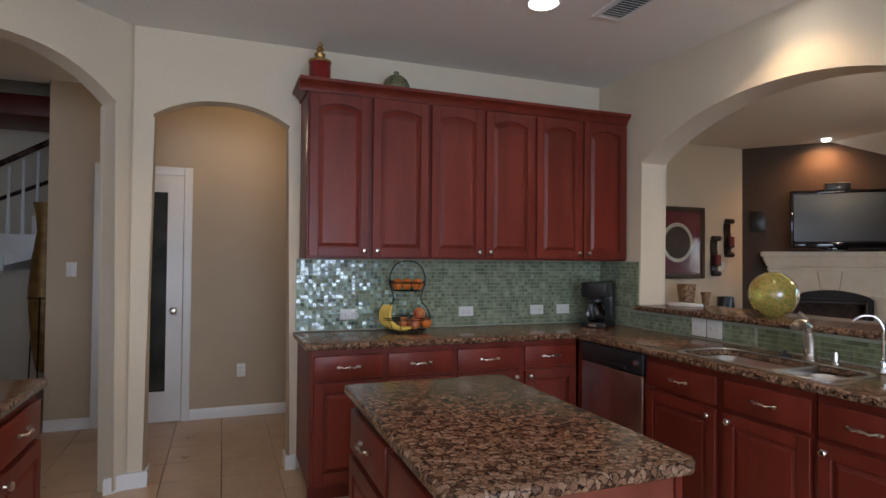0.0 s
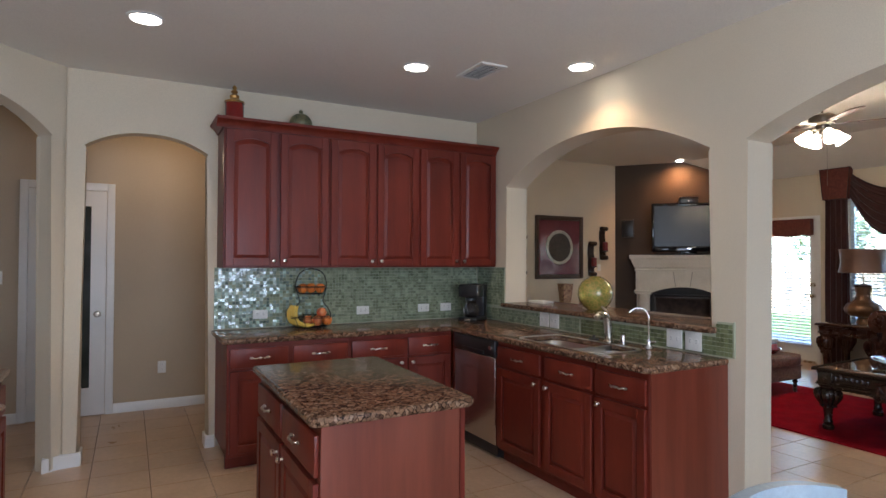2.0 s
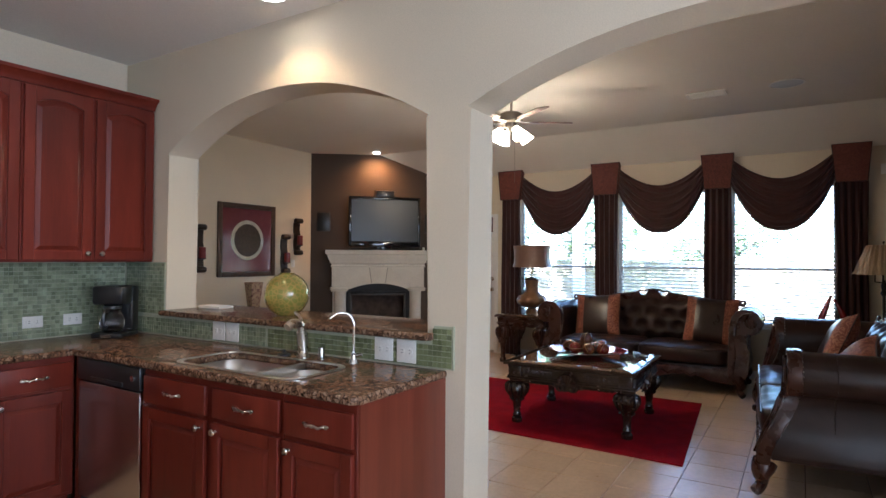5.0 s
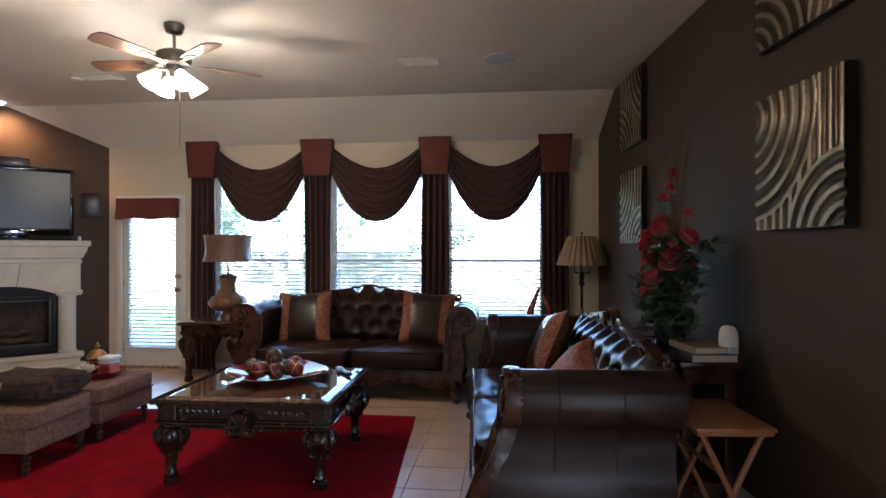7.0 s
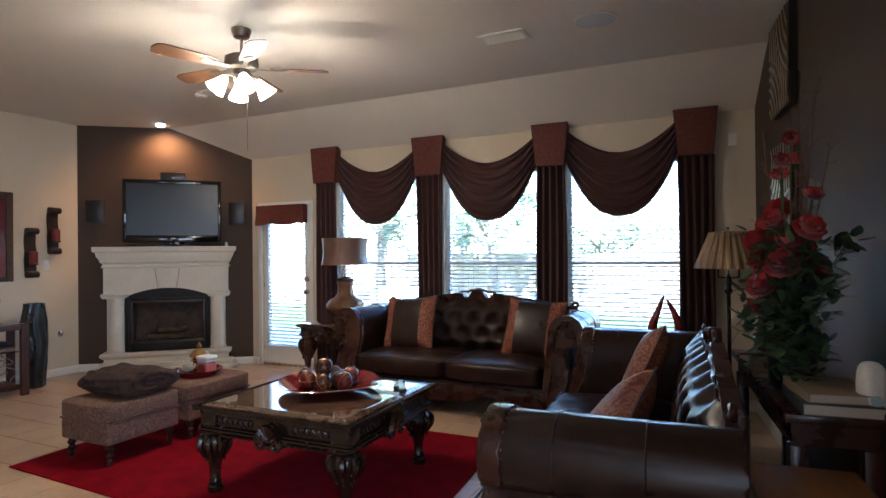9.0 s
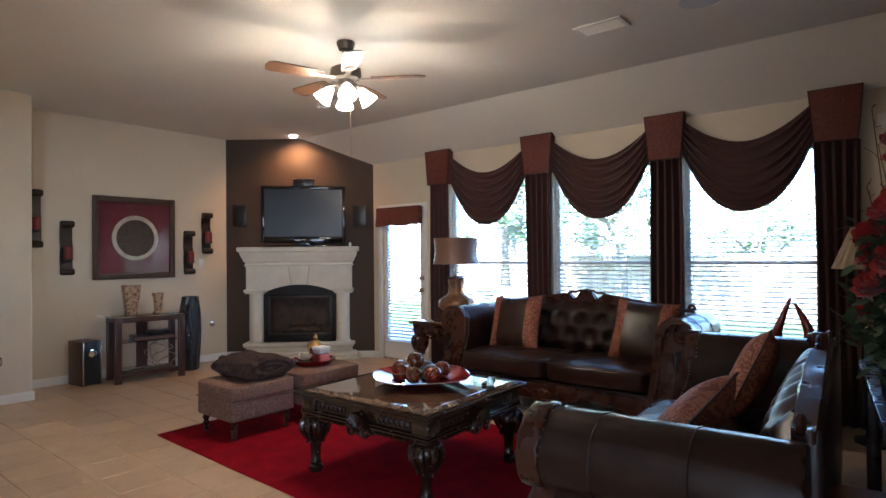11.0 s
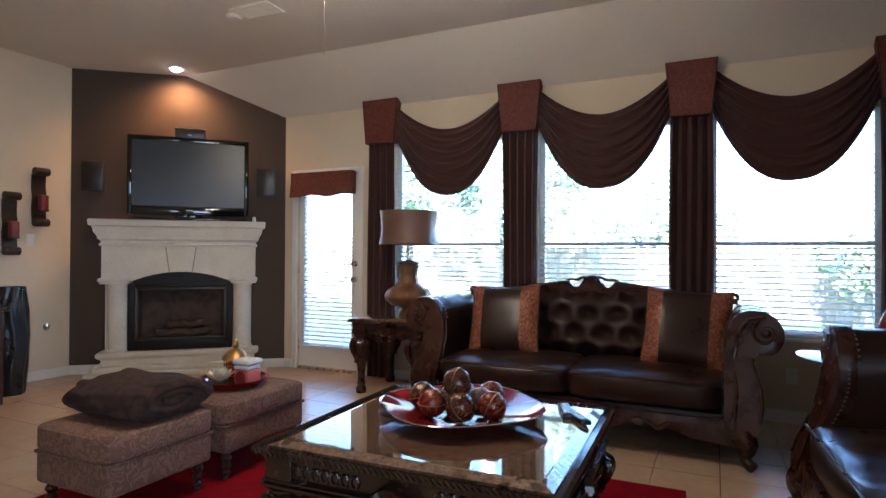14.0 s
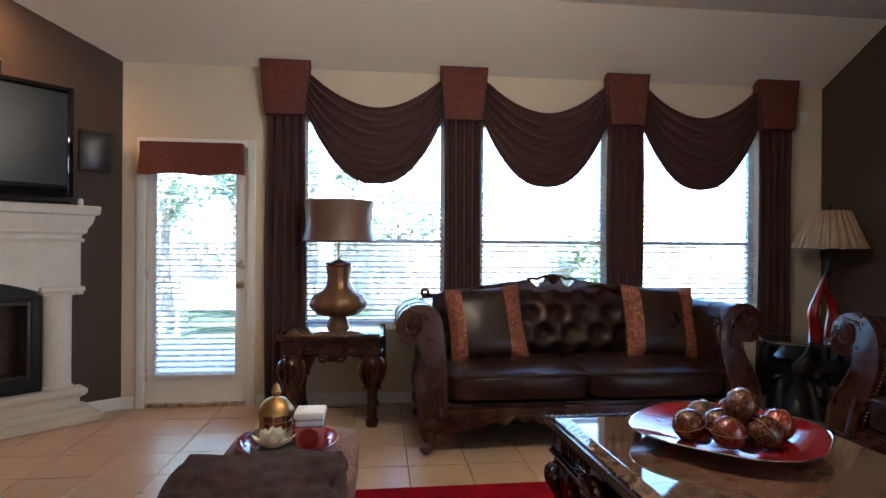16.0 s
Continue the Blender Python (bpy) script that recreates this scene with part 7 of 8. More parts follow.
sheet(bm, roll, 80, 40)
bmesh.ops.remove_doubles(bm, verts=bm.verts, dist=0.001)
part("roll", bm, FUR, bk, smooth=80)
for v_ in (-0.232, 0.232):
    sp_ = [(0.185 * (1 - i / 34) * math.cos(radians(24 * i)), v_, 0.088 + 0.068 * (1 - i / 34) * math.sin(radians(24 * i))) for i in range(30)]
    part("fold", tube(B(), sp_, 0.019, 8), FUR, bk, smooth=80)
    part("end_cap", ball(B(), (0, v_ * 0.985, 0.083), 1.0, 24, 10, (0.245, 0.012, 0.075)), FUR, bk, smooth=80)
TX, TY, TZ = 6.12, 3.10, 0.4345
tr = thing("round_tray", T((TX, TY, TZ)), "red lacquered round tray on the ottoman", "tray")
part("dish", lathe(B(), [(0.13, 0), (0.15, 0.004), (0.165, 0.03), (0.195, 0.045), (0.20, 0.052), (0.193, 0.052), (0.16, 0.036), (0.14, 0.012), (0.001, 0.010)], 40), RED_LACQUER, tr)
ln = thing("lantern", T((TX + 0.07, TY + 0.06, TZ + 0.0125)) @ Matrix.Scale(1.22, 4), "small pierced brass lantern with red glass", "lantern")
part("glass", lathe(B(), [(0.045, 0.005), (0.045, 0.10), (0.001, 0.101)], 12), RED_LACQUER, ln, "red glass core")
bm = B()
for k in range(8):
    an = 2 * math.pi * k / 8
    tube(bm, [(0.052 * math.cos(an), 0.052 * math.sin(an), 0), (0.052 * math.cos(an), 0.052 * math.sin(an), 0.105)], 0.003, 5)
for z in (0.004, 0.03, 0.055, 0.08, 0.105):
    tube(bm, [(0.052 * math.cos(2 * math.pi * k / 8), 0.052 * math.sin(2 * math.pi * k / 8), z) for k in range(8)], 0.003, 5, closed=True)
part("cage", bm, GILT, ln, "brass cage")
part("roof", lathe(B(), [(0.065, 0.105), (0.06, 0.12), (0.035, 0.15), (0.01, 0.158), (0.018, 0.175), (0.012, 0.19), (0.003, 0.205)], 8), GILT, ln)
cj = thing("candle_jar", T((TX + 0.02, TY - 0.085, TZ + 0.0125)) @ Matrix.Scale(1.22, 4), "square glass candle jar with white lid", "candle")
part("jar", box(B(), -0.045, -0.045, 0, 0.045, 0.045, 0.075, 0.008), surface("pink_wax_glass", (0.40, 0.10, 0.10), (0.5, 0.16, 0.15), 6, 0.1, 50, 0.0), cj)
part("neck", box(B(), -0.046, -0.046, 0.0755, 0.046, 0.046, 0.10, 0.01), surface("frosted_rim", (0.55, 0.52, 0.55), (0.6, 0.58, 0.6), 6, 0.15, 50, 0.0), cj)
part("lid", box(B(), -0.05, -0.05, 0.1005, 0.05, 0.05, 0.125, 0.008), WHITE_PLASTIC, cj, "white lid")
part("label_disc", lathe(B(), [(0.033, 0), (0.033, 0.0015), (0.001, 0.0015)], 20), CANDLE, cj, "red round label", m=T((-0.0455, 0, 0.04)) @ Matrix.Rotation(radians(-90), 4, "Y"))
fl = thing("silk_flower", T((TX - 0.065, TY + 0.045, TZ + 0.0125)) @ Matrix.Scale(1.25, 4), "cream silk lotus flower with green leaves", "flower")
PETAL = surface("cream_petal", (0.60, 0.54, 0.40), (0.68, 0.63, 0.50), 20, 0.7, 60, 0.1)
LEAFM = surface("green_leaf", (0.030, 0.060, 0.022), (0.060, 0.10, 0.040), 14, 0.55, 60, 0.15, per_object=0.2)


def petal(bm, c, yaw, lift, length, width, curl=0.35):
    m = Matrix.Translation(c) @ Matrix.Rotation(yaw, 4, "Z") @ Matrix.Rotation(-lift, 4, "Y")
    nu, nv = 5, 2
    g = [[bm.verts.new(m @ Vector((length * i / nu, width * (j - 1) * math.sin(math.pi * (0.08 + 0.9 * i / nu)) ** 0.7, curl * length * (i / nu) ** 2 + (0.12 * width if j != 1 else 0)))) for j in range(nv + 1)] for i in range(nu + 1)]
    for i in range(nu):
        for j in range(nv):
            bm.faces.new((g[i][j], g[i + 1][j], g[i + 1][j + 1], g[i][j + 1]))


for k in range(22):
    bm = B()
    ringk = k // 8
    petal(bm, (0, 0, 0.02), radians(45 * k + 19 * ringk), radians(12 + 25 * ringk), 0.075 - 0.012 * ringk, 0.022)
    part("petal", bm, PETAL, fl)
for k in range(4):
    bm = B()
    petal(bm, (0, 0, 0.006), radians(90 * k + 30), radians(4), 0.09, 0.025, 0.05)
    part("leaf", bm, LEAFM, fl)

# ---- end table and lamp ----
et = thing("end_table", T((8.09, 3.06, 0)), "carved dark wood end table with marble top", "end table")
table_frame(et, 0.335, 0.36, 0.655, DARK_WOOD, 0.10, 0.045)
part("marble_top", box(B(), -0.30, -0.325, 0.6335, 0.30, 0.325, 0.6555, 0.006), MARBLE, et, "polished brown marble")
lp = thing("table_lamp", T((8.16, 3.045, 0.656)), "gourd-shaped bronze table lamp with copper drum shade", "lamp")
BRONZE = surface("copper_bronze", (0.15, 0.075, 0.035), (0.26, 0.14, 0.07), 10, 0.38, 60, 0.2, metal=0.6)
part("plinth", lathe(B(), [(0.085, 0), (0.085, 0.02), (0.07, 0.06), (0.06, 0.08)], 28), BRONZE, lp)
part("gourd", lathe(B(), [(0.06, 0.08), (0.15, 0.10), (0.205, 0.15), (0.212, 0.19), (0.185, 0.24), (0.12, 0.275), (0.092, 0.31), (0.082, 0.38), (0.095, 0.455), (0.085, 0.47)], 48, lobes=14, depth=0.025), BRONZE, lp)
part("collar", lathe(B(), [(0.10, 0.47), (0.10, 0.485), (0.04, 0.50), (0.02, 0.51)], 24), DARK_WOOD, lp)
part("neck", tube(B(), [(0, 0, 0.50), (0, 0, 0.63)], 0.012, 10), NICKEL, lp)
SHADEC = surface("copper_satin_shade", (0.13, 0.068, 0.045), (0.18, 0.10, 0.07), 4, 0.42, 160, 0.1, sheen=0.05)
part("shade", lathe(B(), [(0.268, 0.645), (0.272, 0.65), (0.252, 0.72), (0.248, 0.80), (0.252, 0.88), (0.262, 0.945), (0.258, 0.948), (0.246, 0.88), (0.242, 0.80), (0.246, 0.72), (0.262, 0.652), (0.268, 0.645)], 40, cap=False), SHADEC, lp, "satin copper drum shade")
part("shade_spider", tube(B(), [(-0.24, 0, 0.90), (0, 0, 0.90), (0.24, 0, 0.90)], 0.004, 6), NICKEL, lp)
part("stem", tube(B(), [(0, 0, 0.62), (0, 0, 0.905)], 0.006, 6), NICKEL, lp)
lc_ = thing("lamp_cord", T((0, 0, 0.0)), "thin black lamp cord hanging behind table", "cord")
part("wire", tube(B(), spout([(8.28, 2.85, 0.62), (8.33, 2.82, 0.3), (8.38, 2.80, 0.02), (8.32, 3.0, 0.006), (8.36, 3.2, 0.006)]), 0.004, 6), BLACK_PLASTIC, lc_)

# ---- glass side table, red vases, floor lamp ----
gt = thing("round_side_table", T((7.70, -0.34, 0)), "round glass table on a black carved base", "side table")
EBONY = surface("black_carved_base", (0.008, 0.008, 0.009), (0.022, 0.021, 0.022), 16, 0.35, 50, 0.5, distance=0.006)
part("glass_top", lathe(B(), [(0.40, 0.608), (0.415, 0.612), (0.415, 0.618), (0.40, 0.622), (0.001, 0.622)], 56), TGLASS, gt, "clear round glass top")
bm = lathe(B(), [(0.20, 0), (0.21, 0.04), (0.12, 0.08), (0.08, 0.2), (0.10, 0.36), (0.16, 0.47), (0.10, 0.56), (0.02, 0.57)], 20)
for k in range(5):
    an = 2 * math.pi * k / 5
    tube(bm, spout([(0.08 * math.cos(an), 0.08 * math.sin(an), 0.42), (0.22 * math.cos(an), 0.22 * math.sin(an), 0.44), (0.26 * math.cos(an + 0.2), 0.26 * math.sin(an + 0.2), 0.53), (0.20 * math.cos(an + 0.3), 0.20 * math.sin(an + 0.3), 0.606)], 4), 0.04, 8, [0.05, 0.048, 0.046, 0.044, 0.04, 0.036, 0.034, 0.032, 0.03, 0.028, 0.024, 0.02, 0.016])
    tube(bm, spout([(0.07 * math.cos(an + 0.5), 0.07 * math.sin(an + 0.5), 0.3), (0.17 * math.cos(an + 0.5), 0.17 * math.sin(an + 0.5), 0.26), (0.2 * math.cos(an + 0.6), 0.2 * math.sin(an + 0.6), 0.02)], 4), 0.03, 8)
part("base", bm, EBONY, gt, "black carved figural base", smooth=60)
for s, ht in ((1, 0.43), (-1, 0.39)):
    v = thing("horn_vase", T((7.56 + (0.0 if s > 0 else 0.05), -0.44 + s * 0.075, 0.6225)), "tall curved glossy red horn-shaped vase", "vase", "red horn vases")
    pts = spout([(0, 0, 0), (0, s * 0.012, 0.10), (0, s * 0.022, 0.20), (0, -s * 0.01, 0.30), (0, -s * 0.065, ht + 0.02)], 5)
    part("body", tube(B(), pts, 0.04, 16, [0.042 - 0.034 * (i / (len(pts) - 1)) ** 1.5 + 0.006 * math.sin(3.1 * i / len(pts)) for i in range(len(pts))]), RED_LACQUER, v)
fl2 = thing("floor_lamp", T((8.08, -0.90, 0)), "dark floor lamp with pleated tan shade", "lamp")
PLEAT = surface("tan_pleated_shade", (0.30, 0.21, 0.125), (0.40, 0.29, 0.18), 5, 0.75, 120, 0.1)
part("foot", lathe(B(), [(0.15, 0), (0.15, 0.02), (0.05, 0.05), (0.025, 0.08)], 28), BLACK_IRON, fl2)
part("pole", tube(B(), [(0, 0, 0.07), (0, 0, 1.05), (0, 0, 1.22)], 0.016, 12), BLACK_IRON, fl2)
part("knop", lathe(B(), [(0.016, 1.05), (0.035, 1.08), (0.02, 1.11), (0.03, 1.16), (0.016, 1.2)], 16), BLACK_IRON, fl2)
bm = B()
n = 96
rings = [[bm.verts.new(((r + 0.006 * (1 if k % 4 < 2 else -1)) * math.cos(2 * math.pi * k / n), (r + 0.006 * (1 if k % 4 < 2 else -1)) * math.sin(2 * math.pi * k / n), z)) for k in range(n)] for r, z in ((0.268, 1.275), (0.258, 1.295), (0.145, 1.575), (0.14, 1.58), (0.25, 1.30))]
for lo, hi in zip(rings, rings[1:]):
    for k in range(n):
        bm.faces.new((lo[k], lo[(k + 1) % n], hi[(k + 1) % n], hi[k]))
part("shade", bm, PLEAT, fl2, "pleated tan fabric shade", smooth=20)
part("harp", tube(B(), [(0, 0, 1.2), (0.03, 0, 1.3), (0.0, 0, 1.6)], 0.005, 6), BLACK_IRON, fl2)
part("finial", ball(B(), (0, 0, 1.61), 0.012, 10, 8), BLACK_IRON, fl2)
part("spider", tube(B(), [(-0.14, 0, 1.57), (0, 0, 1.585), (0.14, 0, 1.57)], 0.004, 6), BLACK_IRON, fl2)
for k in range(3):
    an = 2 * math.pi * k / 3
    part("candle_arm", tube(B(), [(0, 0, 1.19), (0.09 * math.cos(an), 0.09 * math.sin(an), 1.2), (0.09 * math.cos(an), 0.09 * math.sin(an), 1.27)], 0.007, 8), BLACK_IRON, fl2)
    part("bulb_sleeve", tube(B(), [(0.09 * math.cos(an), 0.09 * math.sin(an), 1.27), (0.09 * math.cos(an), 0.09 * math.sin(an), 1.33)], 0.014, 10), WHITE_PLASTIC, fl2)

# ---- console behind the sofa, flowers and small things ----
WS = math.atan2(S0.y - S1.y, S0.x - S1.x)
CM = T((5.80, -1.13, 0)) @ Matrix.Rotation(WS, 4, "Z")
cn = thing("console_table", CM, "dark wood console table against the brown wall", "console table")
part("top", box(B(), -0.72, -0.16, 0.805, 0.72, 0.17, 0.84, 0.006), DARK_WOOD, cn)
part("apron", box(B(), -0.68, -0.13, 0.72, 0.68, 0.14, 0.8045), DARK_WOOD, cn)
part("lower_shelf", box(B(), -0.66, -0.12, 0.16, 0.66, 0.13, 0.185, 0.004), DARK_WOOD, cn)
for sx in (-1, 1):
    for sy in (-0.11, 0.12):
        part("leg", box(B(), sx * 0.66 - 0.03, sy - 0.03, 0, sx * 0.66 + 0.03, sy + 0.03, 0.72, 0.006), DARK_WOOD, cn)
PAPER = surface("page_edges", (0.50, 0.44, 0.35), (0.58, 0.52, 0.42), 6, 0.8, 200, 0.3)
z = 0.841
for k, (w, d, hh_, col) in enumerate(((0.17, 0.125, 0.042, (0.05, 0.05, 0.055)), (0.155, 0.115, 0.034, (0.22, 0.17, 0.11)))):
    bkm = surface("book_cover_%d" % k, col, tuple(c * 1.2 for c in col), 6, 0.5, 90, 0.1)
    o = thing("book", CM @ T((-0.56, -0.01, z)) @ Matrix.Rotation(radians(4 * k), 4, "Z"), ("thick dark grey book lying on the console", "tan hardback book lying on another book")[k], "book", "books on the console")
    bm = box(B(), -w, -d, 0, w, d, 0.003)
    box(bm, -w, -d, hh_ - 0.003, w, d, hh_), box(bm, -w, d - 0.004, 0.0031, w, d, hh_ - 0.0031)
    part("cover", bm, bkm, o, smooth=0)
    part("page_block", box(B(), -w + 0.006, -d + 0.006, 0.0031, w - 0.006, d - 0.0042, hh_ - 0.0031), PAPER, o, smooth=0)
    z += hh_ + 0.0008
o = thing("air_freshener", CM @ T((-0.655, -0.115, 0.841)), "white rounded plastic air freshener on the console", "air freshener")
part("body", cushion(B(), -0.05, -0.04, 0, 0.05, 0.04, 0.185, 0.004, 8, 3.5), WHITE_PLASTIC, o)
part("button", lathe(B(), [(0.02, 0), (0.02, 0.004), (0.001, 0.005)], 18), surface("pale_blue_button", (0.35, 0.5, 0.55), (0.4, 0.55, 0.6), 6, 0.4, 60, 0.0), o, m=T((-0.051, 0, 0.06)) @ Matrix.Rotation(radians(-90), 4, "Y"))
FV = CM @ T((-0.29, 0.06, 0.841))
fv = thing("flower_arrangement", FV, "large arrangement of red silk roses in black vase", "flowers")
part("vase", lathe(B(), [(0.07, 0), (0.085, 0.02), (0.095, 0.14), (0.075, 0.24), (0.09, 0.28), (0.08, 0.28)], 24), BLACKV, fv, "black glazed vase")
ROSE = surface("red_silk_petal", (0.30, 0.008, 0.010), (0.46, 0.016, 0.016), 18, 0.75, 70, 0.15, sheen=0.3, per_object=0.25)
DRY = surface("dry_twig", (0.10, 0.055, 0.035), (0.17, 0.10, 0.065), 20, 0.8, 70, 0.2)
rr = random.Random(21)


def rose(parent, c, r, yaw):
    bm = B()
    for ring, (n, lift, ln_, wd) in enumerate(((6, -4, 0.92, 0.56), (7, 22, 0.95, 0.54), (6, 42, 0.86, 0.46), (6, 60, 0.72, 0.38), (5, 74, 0.6, 0.28), (3, 85, 0.5, 0.2))):
        for k in range(n):
            petal(bm, (0, 0, 0), 2 * math.pi * (k + 0.5 * ring) / n + rr.uniform(-0.15, 0.15), radians(lift + rr.uniform(-7, 7)), r * ln_, r * wd, 0.42 - 0.05 * ring)
    lean = Matrix.Rotation(yaw, 4, "Z") @ Matrix.Rotation(radians(rr.uniform(25, 75)), 4, "Y")
    bmesh.ops.transform(bm, matrix=Matrix.Translation(c) @ lean, verts=bm.verts)
    return part("rose", bm, ROSE, parent, "red silk rose", smooth=60)


heads = [(0.0, -0.02, 0.62, 0.10), (-0.14, 0.05, 0.52, 0.095), (0.16, -0.06, 0.55, 0.10), (-0.02, 0.10, 0.42, 0.095), (0.12, 0.08, 0.46, 0.085), (-0.20, -0.02, 0.66, 0.085), (0.05, 0.02, 0.75, 0.085), (0.24, 0.03, 0.68, 0.09), (-0.10, -0.06, 0.80, 0.06), (0.02, 0.03, 0.90, 0.055), (0.10, -0.03, 0.98, 0.05), (-0.05, 0.0, 1.05, 0.045), (-0.16, 0.06, 0.94, 0.05), (0.02, 0.13, 0.33, 0.06), (-0.09, 0.02, 0.60, 0.085), (0.10, 0.10, 0.62, 0.085), (0.20, 0.04, 0.50, 0.08), (-0.05, -0.08, 0.50, 0.08), (0.04, 0.09, 0.54, 0.09), (-0.02, 0.06, 0.70, 0.08)]
for x, y, z, r in heads:
    rose(fv, (x, y, z), r * 0.80, math.atan2(y - 0.02, x - 0.05) + rr.uniform(-0.5, 0.5))
    part("stem", tube(B(), spout([(0.02 * x, 0.02 * y, 0.24), (x * 0.5, y * 0.5, 0.24 + (z - 0.24) * 0.55), (x, y, z)], 3), 0.004, 5), LEAFM, fv)
for k in range(16):
    an, ht_ = rr.uniform(0, 6.28), rr.uniform(0.75, 1.35)
    sp_ = rr.uniform(0.05, 0.22)
    pts = spout([(0, 0, 0.25), (sp_ * 0.4 * math.cos(an), sp_ * 0.4 * math.sin(an), 0.25 + ht_ * 0.4), (sp_ * math.cos(an + 0.2), 0.7 * sp_ * math.sin(an + 0.2), ht_)], 4)
    bm = tube(B(), pts, 0.003, 5, [0.004 - 0.0028 * i / len(pts) for i in range(len(pts))])
    for q in pts[4:]:
        for _ in range(2):
            d = Vector((rr.uniform(-1, 1), rr.uniform(-1, 1), rr.uniform(0.2, 1))).normalized() * rr.uniform(0.02, 0.06)
            tube(bm, [q, q + d], 0.0015, 4)
    part("twig", bm, DRY, fv)
for cl in range(95):
    an = rr.uniform(0, 6.28)
    rad = rr.uniform(0.06, 0.30)
    zc = rr.uniform(0.12, 0.62)
    c = Vector((rad * math.cos(an), 0.62 * rad * math.sin(an), zc))
    bm = B()
    for k in range(9):
        petal(bm, c + Vector((rr.uniform(-0.05, 0.05), rr.uniform(-0.04, 0.04), rr.uniform(-0.06, 0.06))), rr.uniform(0, 6.28), rr.uniform(-0.8, 0.9), rr.uniform(0.045, 0.085), rr.uniform(0.012, 0.024), rr.uniform(-0.3, 0.3))
    tube(bm, [(0, 0, 0.26), c], 0.0025, 4)
    part("leaf_spray", bm, LEAFM, fv, smooth=60)
TRAYW = surface("honey_pine", (0.28, 0.115, 0.04), (0.36, 0.16, 0.06), 4, 0.4, 26, 0.08, stretch=(0.4, 3, 3))
tt = thing("folding_tray_table", T((4.82, -1.10, 0)) @ Matrix.Rotation(WS, 4, "Z"), "honey-coloured folding wooden tray table", "side table")
part("top", box(B(), -0.27, -0.18, 0.63, 0.27, 0.18, 0.65, 0.006), TRAYW, tt)
for s in (-1, 1):
    part("leg", tube(B(), [(s * 0.24, -0.155, 0.0), (s * 0.24, 0.15, 0.63)], 0.014, 8), TRAYW, tt)
    part("leg", tube(B(), [(s * 0.21, 0.155, 0.0), (s * 0.21, -0.15, 0.63)], 0.014, 8), TRAYW, tt)
    part("cleat", box(B(), s * 0.225 - 0.03, -0.17, 0.612, s * 0.225 + 0.03, 0.17, 0.6295), TRAYW, tt)
part("stretcher", tube(B(), [(-0.24, 0.06, 0.44), (0.24, 0.06, 0.44)], 0.011, 8), TRAYW, tt)

# ---- relief panels on the brown wall ----
METAL = surface("bronzed_relief", (0.045, 0.034, 0.022), (0.11, 0.085, 0.055), 9, 0.32, 60, 0.2, metal=0.7)
INLAY = surface("champagne_relief", (0.26, 0.215, 0.15), (0.44, 0.38, 0.28), 11, 0.34, 80, 0.2, metal=0.55)


def relief(u, v, flip):
    """Height of the grooved face: two fans of arcs with upright bars between."""
    if flip:
        r1, r2 = math.hypot(u - 1.06, v - 0.86), math.hypot(u + 0.02, v + 0.12)
        if r1 < 0.80:
            return math.sin(r1 * 2 * math.pi / 0.125)
        if r2 < 0.62:
            return math.sin(r2 * 2 * math.pi / 0.115)
        return math.sin(u * 2 * math.pi / 0.105)
    r1, r2 = math.hypot(u - 1.05, v + 0.05), math.hypot(u + 0.25, v - 1.1)
    if r1 < 0.70:
        return math.sin(r1 * 2 * math.pi / 0.12)
    if r2 < 0.85:
        return math.sin(r2 * 2 * math.pi / 0.13)
    return math.sin((u + 0.25 * v) * 2 * math.pi / 0.11)


def south_at(x):
    return S0.y + (x - S0.x) * (S0.y - S1.y) / (S0.x - S1.x)


for x0, x1, z0, z1, flip in ((6.87, 7.46, 2.36, 3.0, False), (6.87, 7.46, 1.50, 2.14, True), (4.40, 5.08, 1.54, 2.215, True), (4.40, 5.08, 2.46, 3.06, False)):
    xm = (x0 + x1) / 2
    o = thing("wall_relief", T((xm, south_at(xm) + 0.006, z0)) @ Matrix.Rotation(WS, 4, "Z"), "square bronze metal relief panel with pale curved ridges", "wall art", "metal wall panels")
    w, hh_ = (x1 - x0) / 2, z1 - z0
    part("backing_box", box(B(), -w, 0.0, 0.0, w, 0.04, hh_), BLACK_PLASTIC, o, "black box frame", smooth=0)
    bm = B()
    sheet(bm, lambda u, v: ((2 * u - 1) * (w - 0.002), 0.05 + 0.006 * relief(u, v, flip), 0.002 + v * (hh_ - 0.004)), 150, 150)
    face = part("metal_face", bm, METAL, o, "bronze face with pale metallic ridges", smooth=80)
    face.data.materials.append(INLAY)
    face.data.polygons.foreach_set("material_index", [1 if p.center.y > 0.0528 else 0 for p in face.data.polygons])

# ---- garden outside the windows ----
LAWN = surface("lawn", (0.045, 0.085, 0.025), (0.085, 0.13, 0.04), 3, 0.95, 120, 0.8, distance=0.02)
CONCRETE = surface("patio_concrete", (0.42, 0.40, 0.36), (0.50, 0.48, 0.44), 2, 0.85, 60, 0.3)
PICKET = surface("weathered_fence", (0.28, 0.235, 0.18), (0.38, 0.32, 0.25), 3, 0.85, 40, 0.4, stretch=(3, 3, 0.4), per_object=0.2)
# tree colours lightened: the bright haze outdoors is painted into them
HAZY_BARK = surface("bark", (0.20, 0.17, 0.14), (0.30, 0.26, 0.21), 9, 0.9, 50, 0.8)
HAZY_FOLIAGE = surface("foliage", (0.24, 0.31, 0.16), (0.36, 0.43, 0.25), 2.5, 0.6, 30, 0.2, per_object=0.4, island=True)
bm = B()
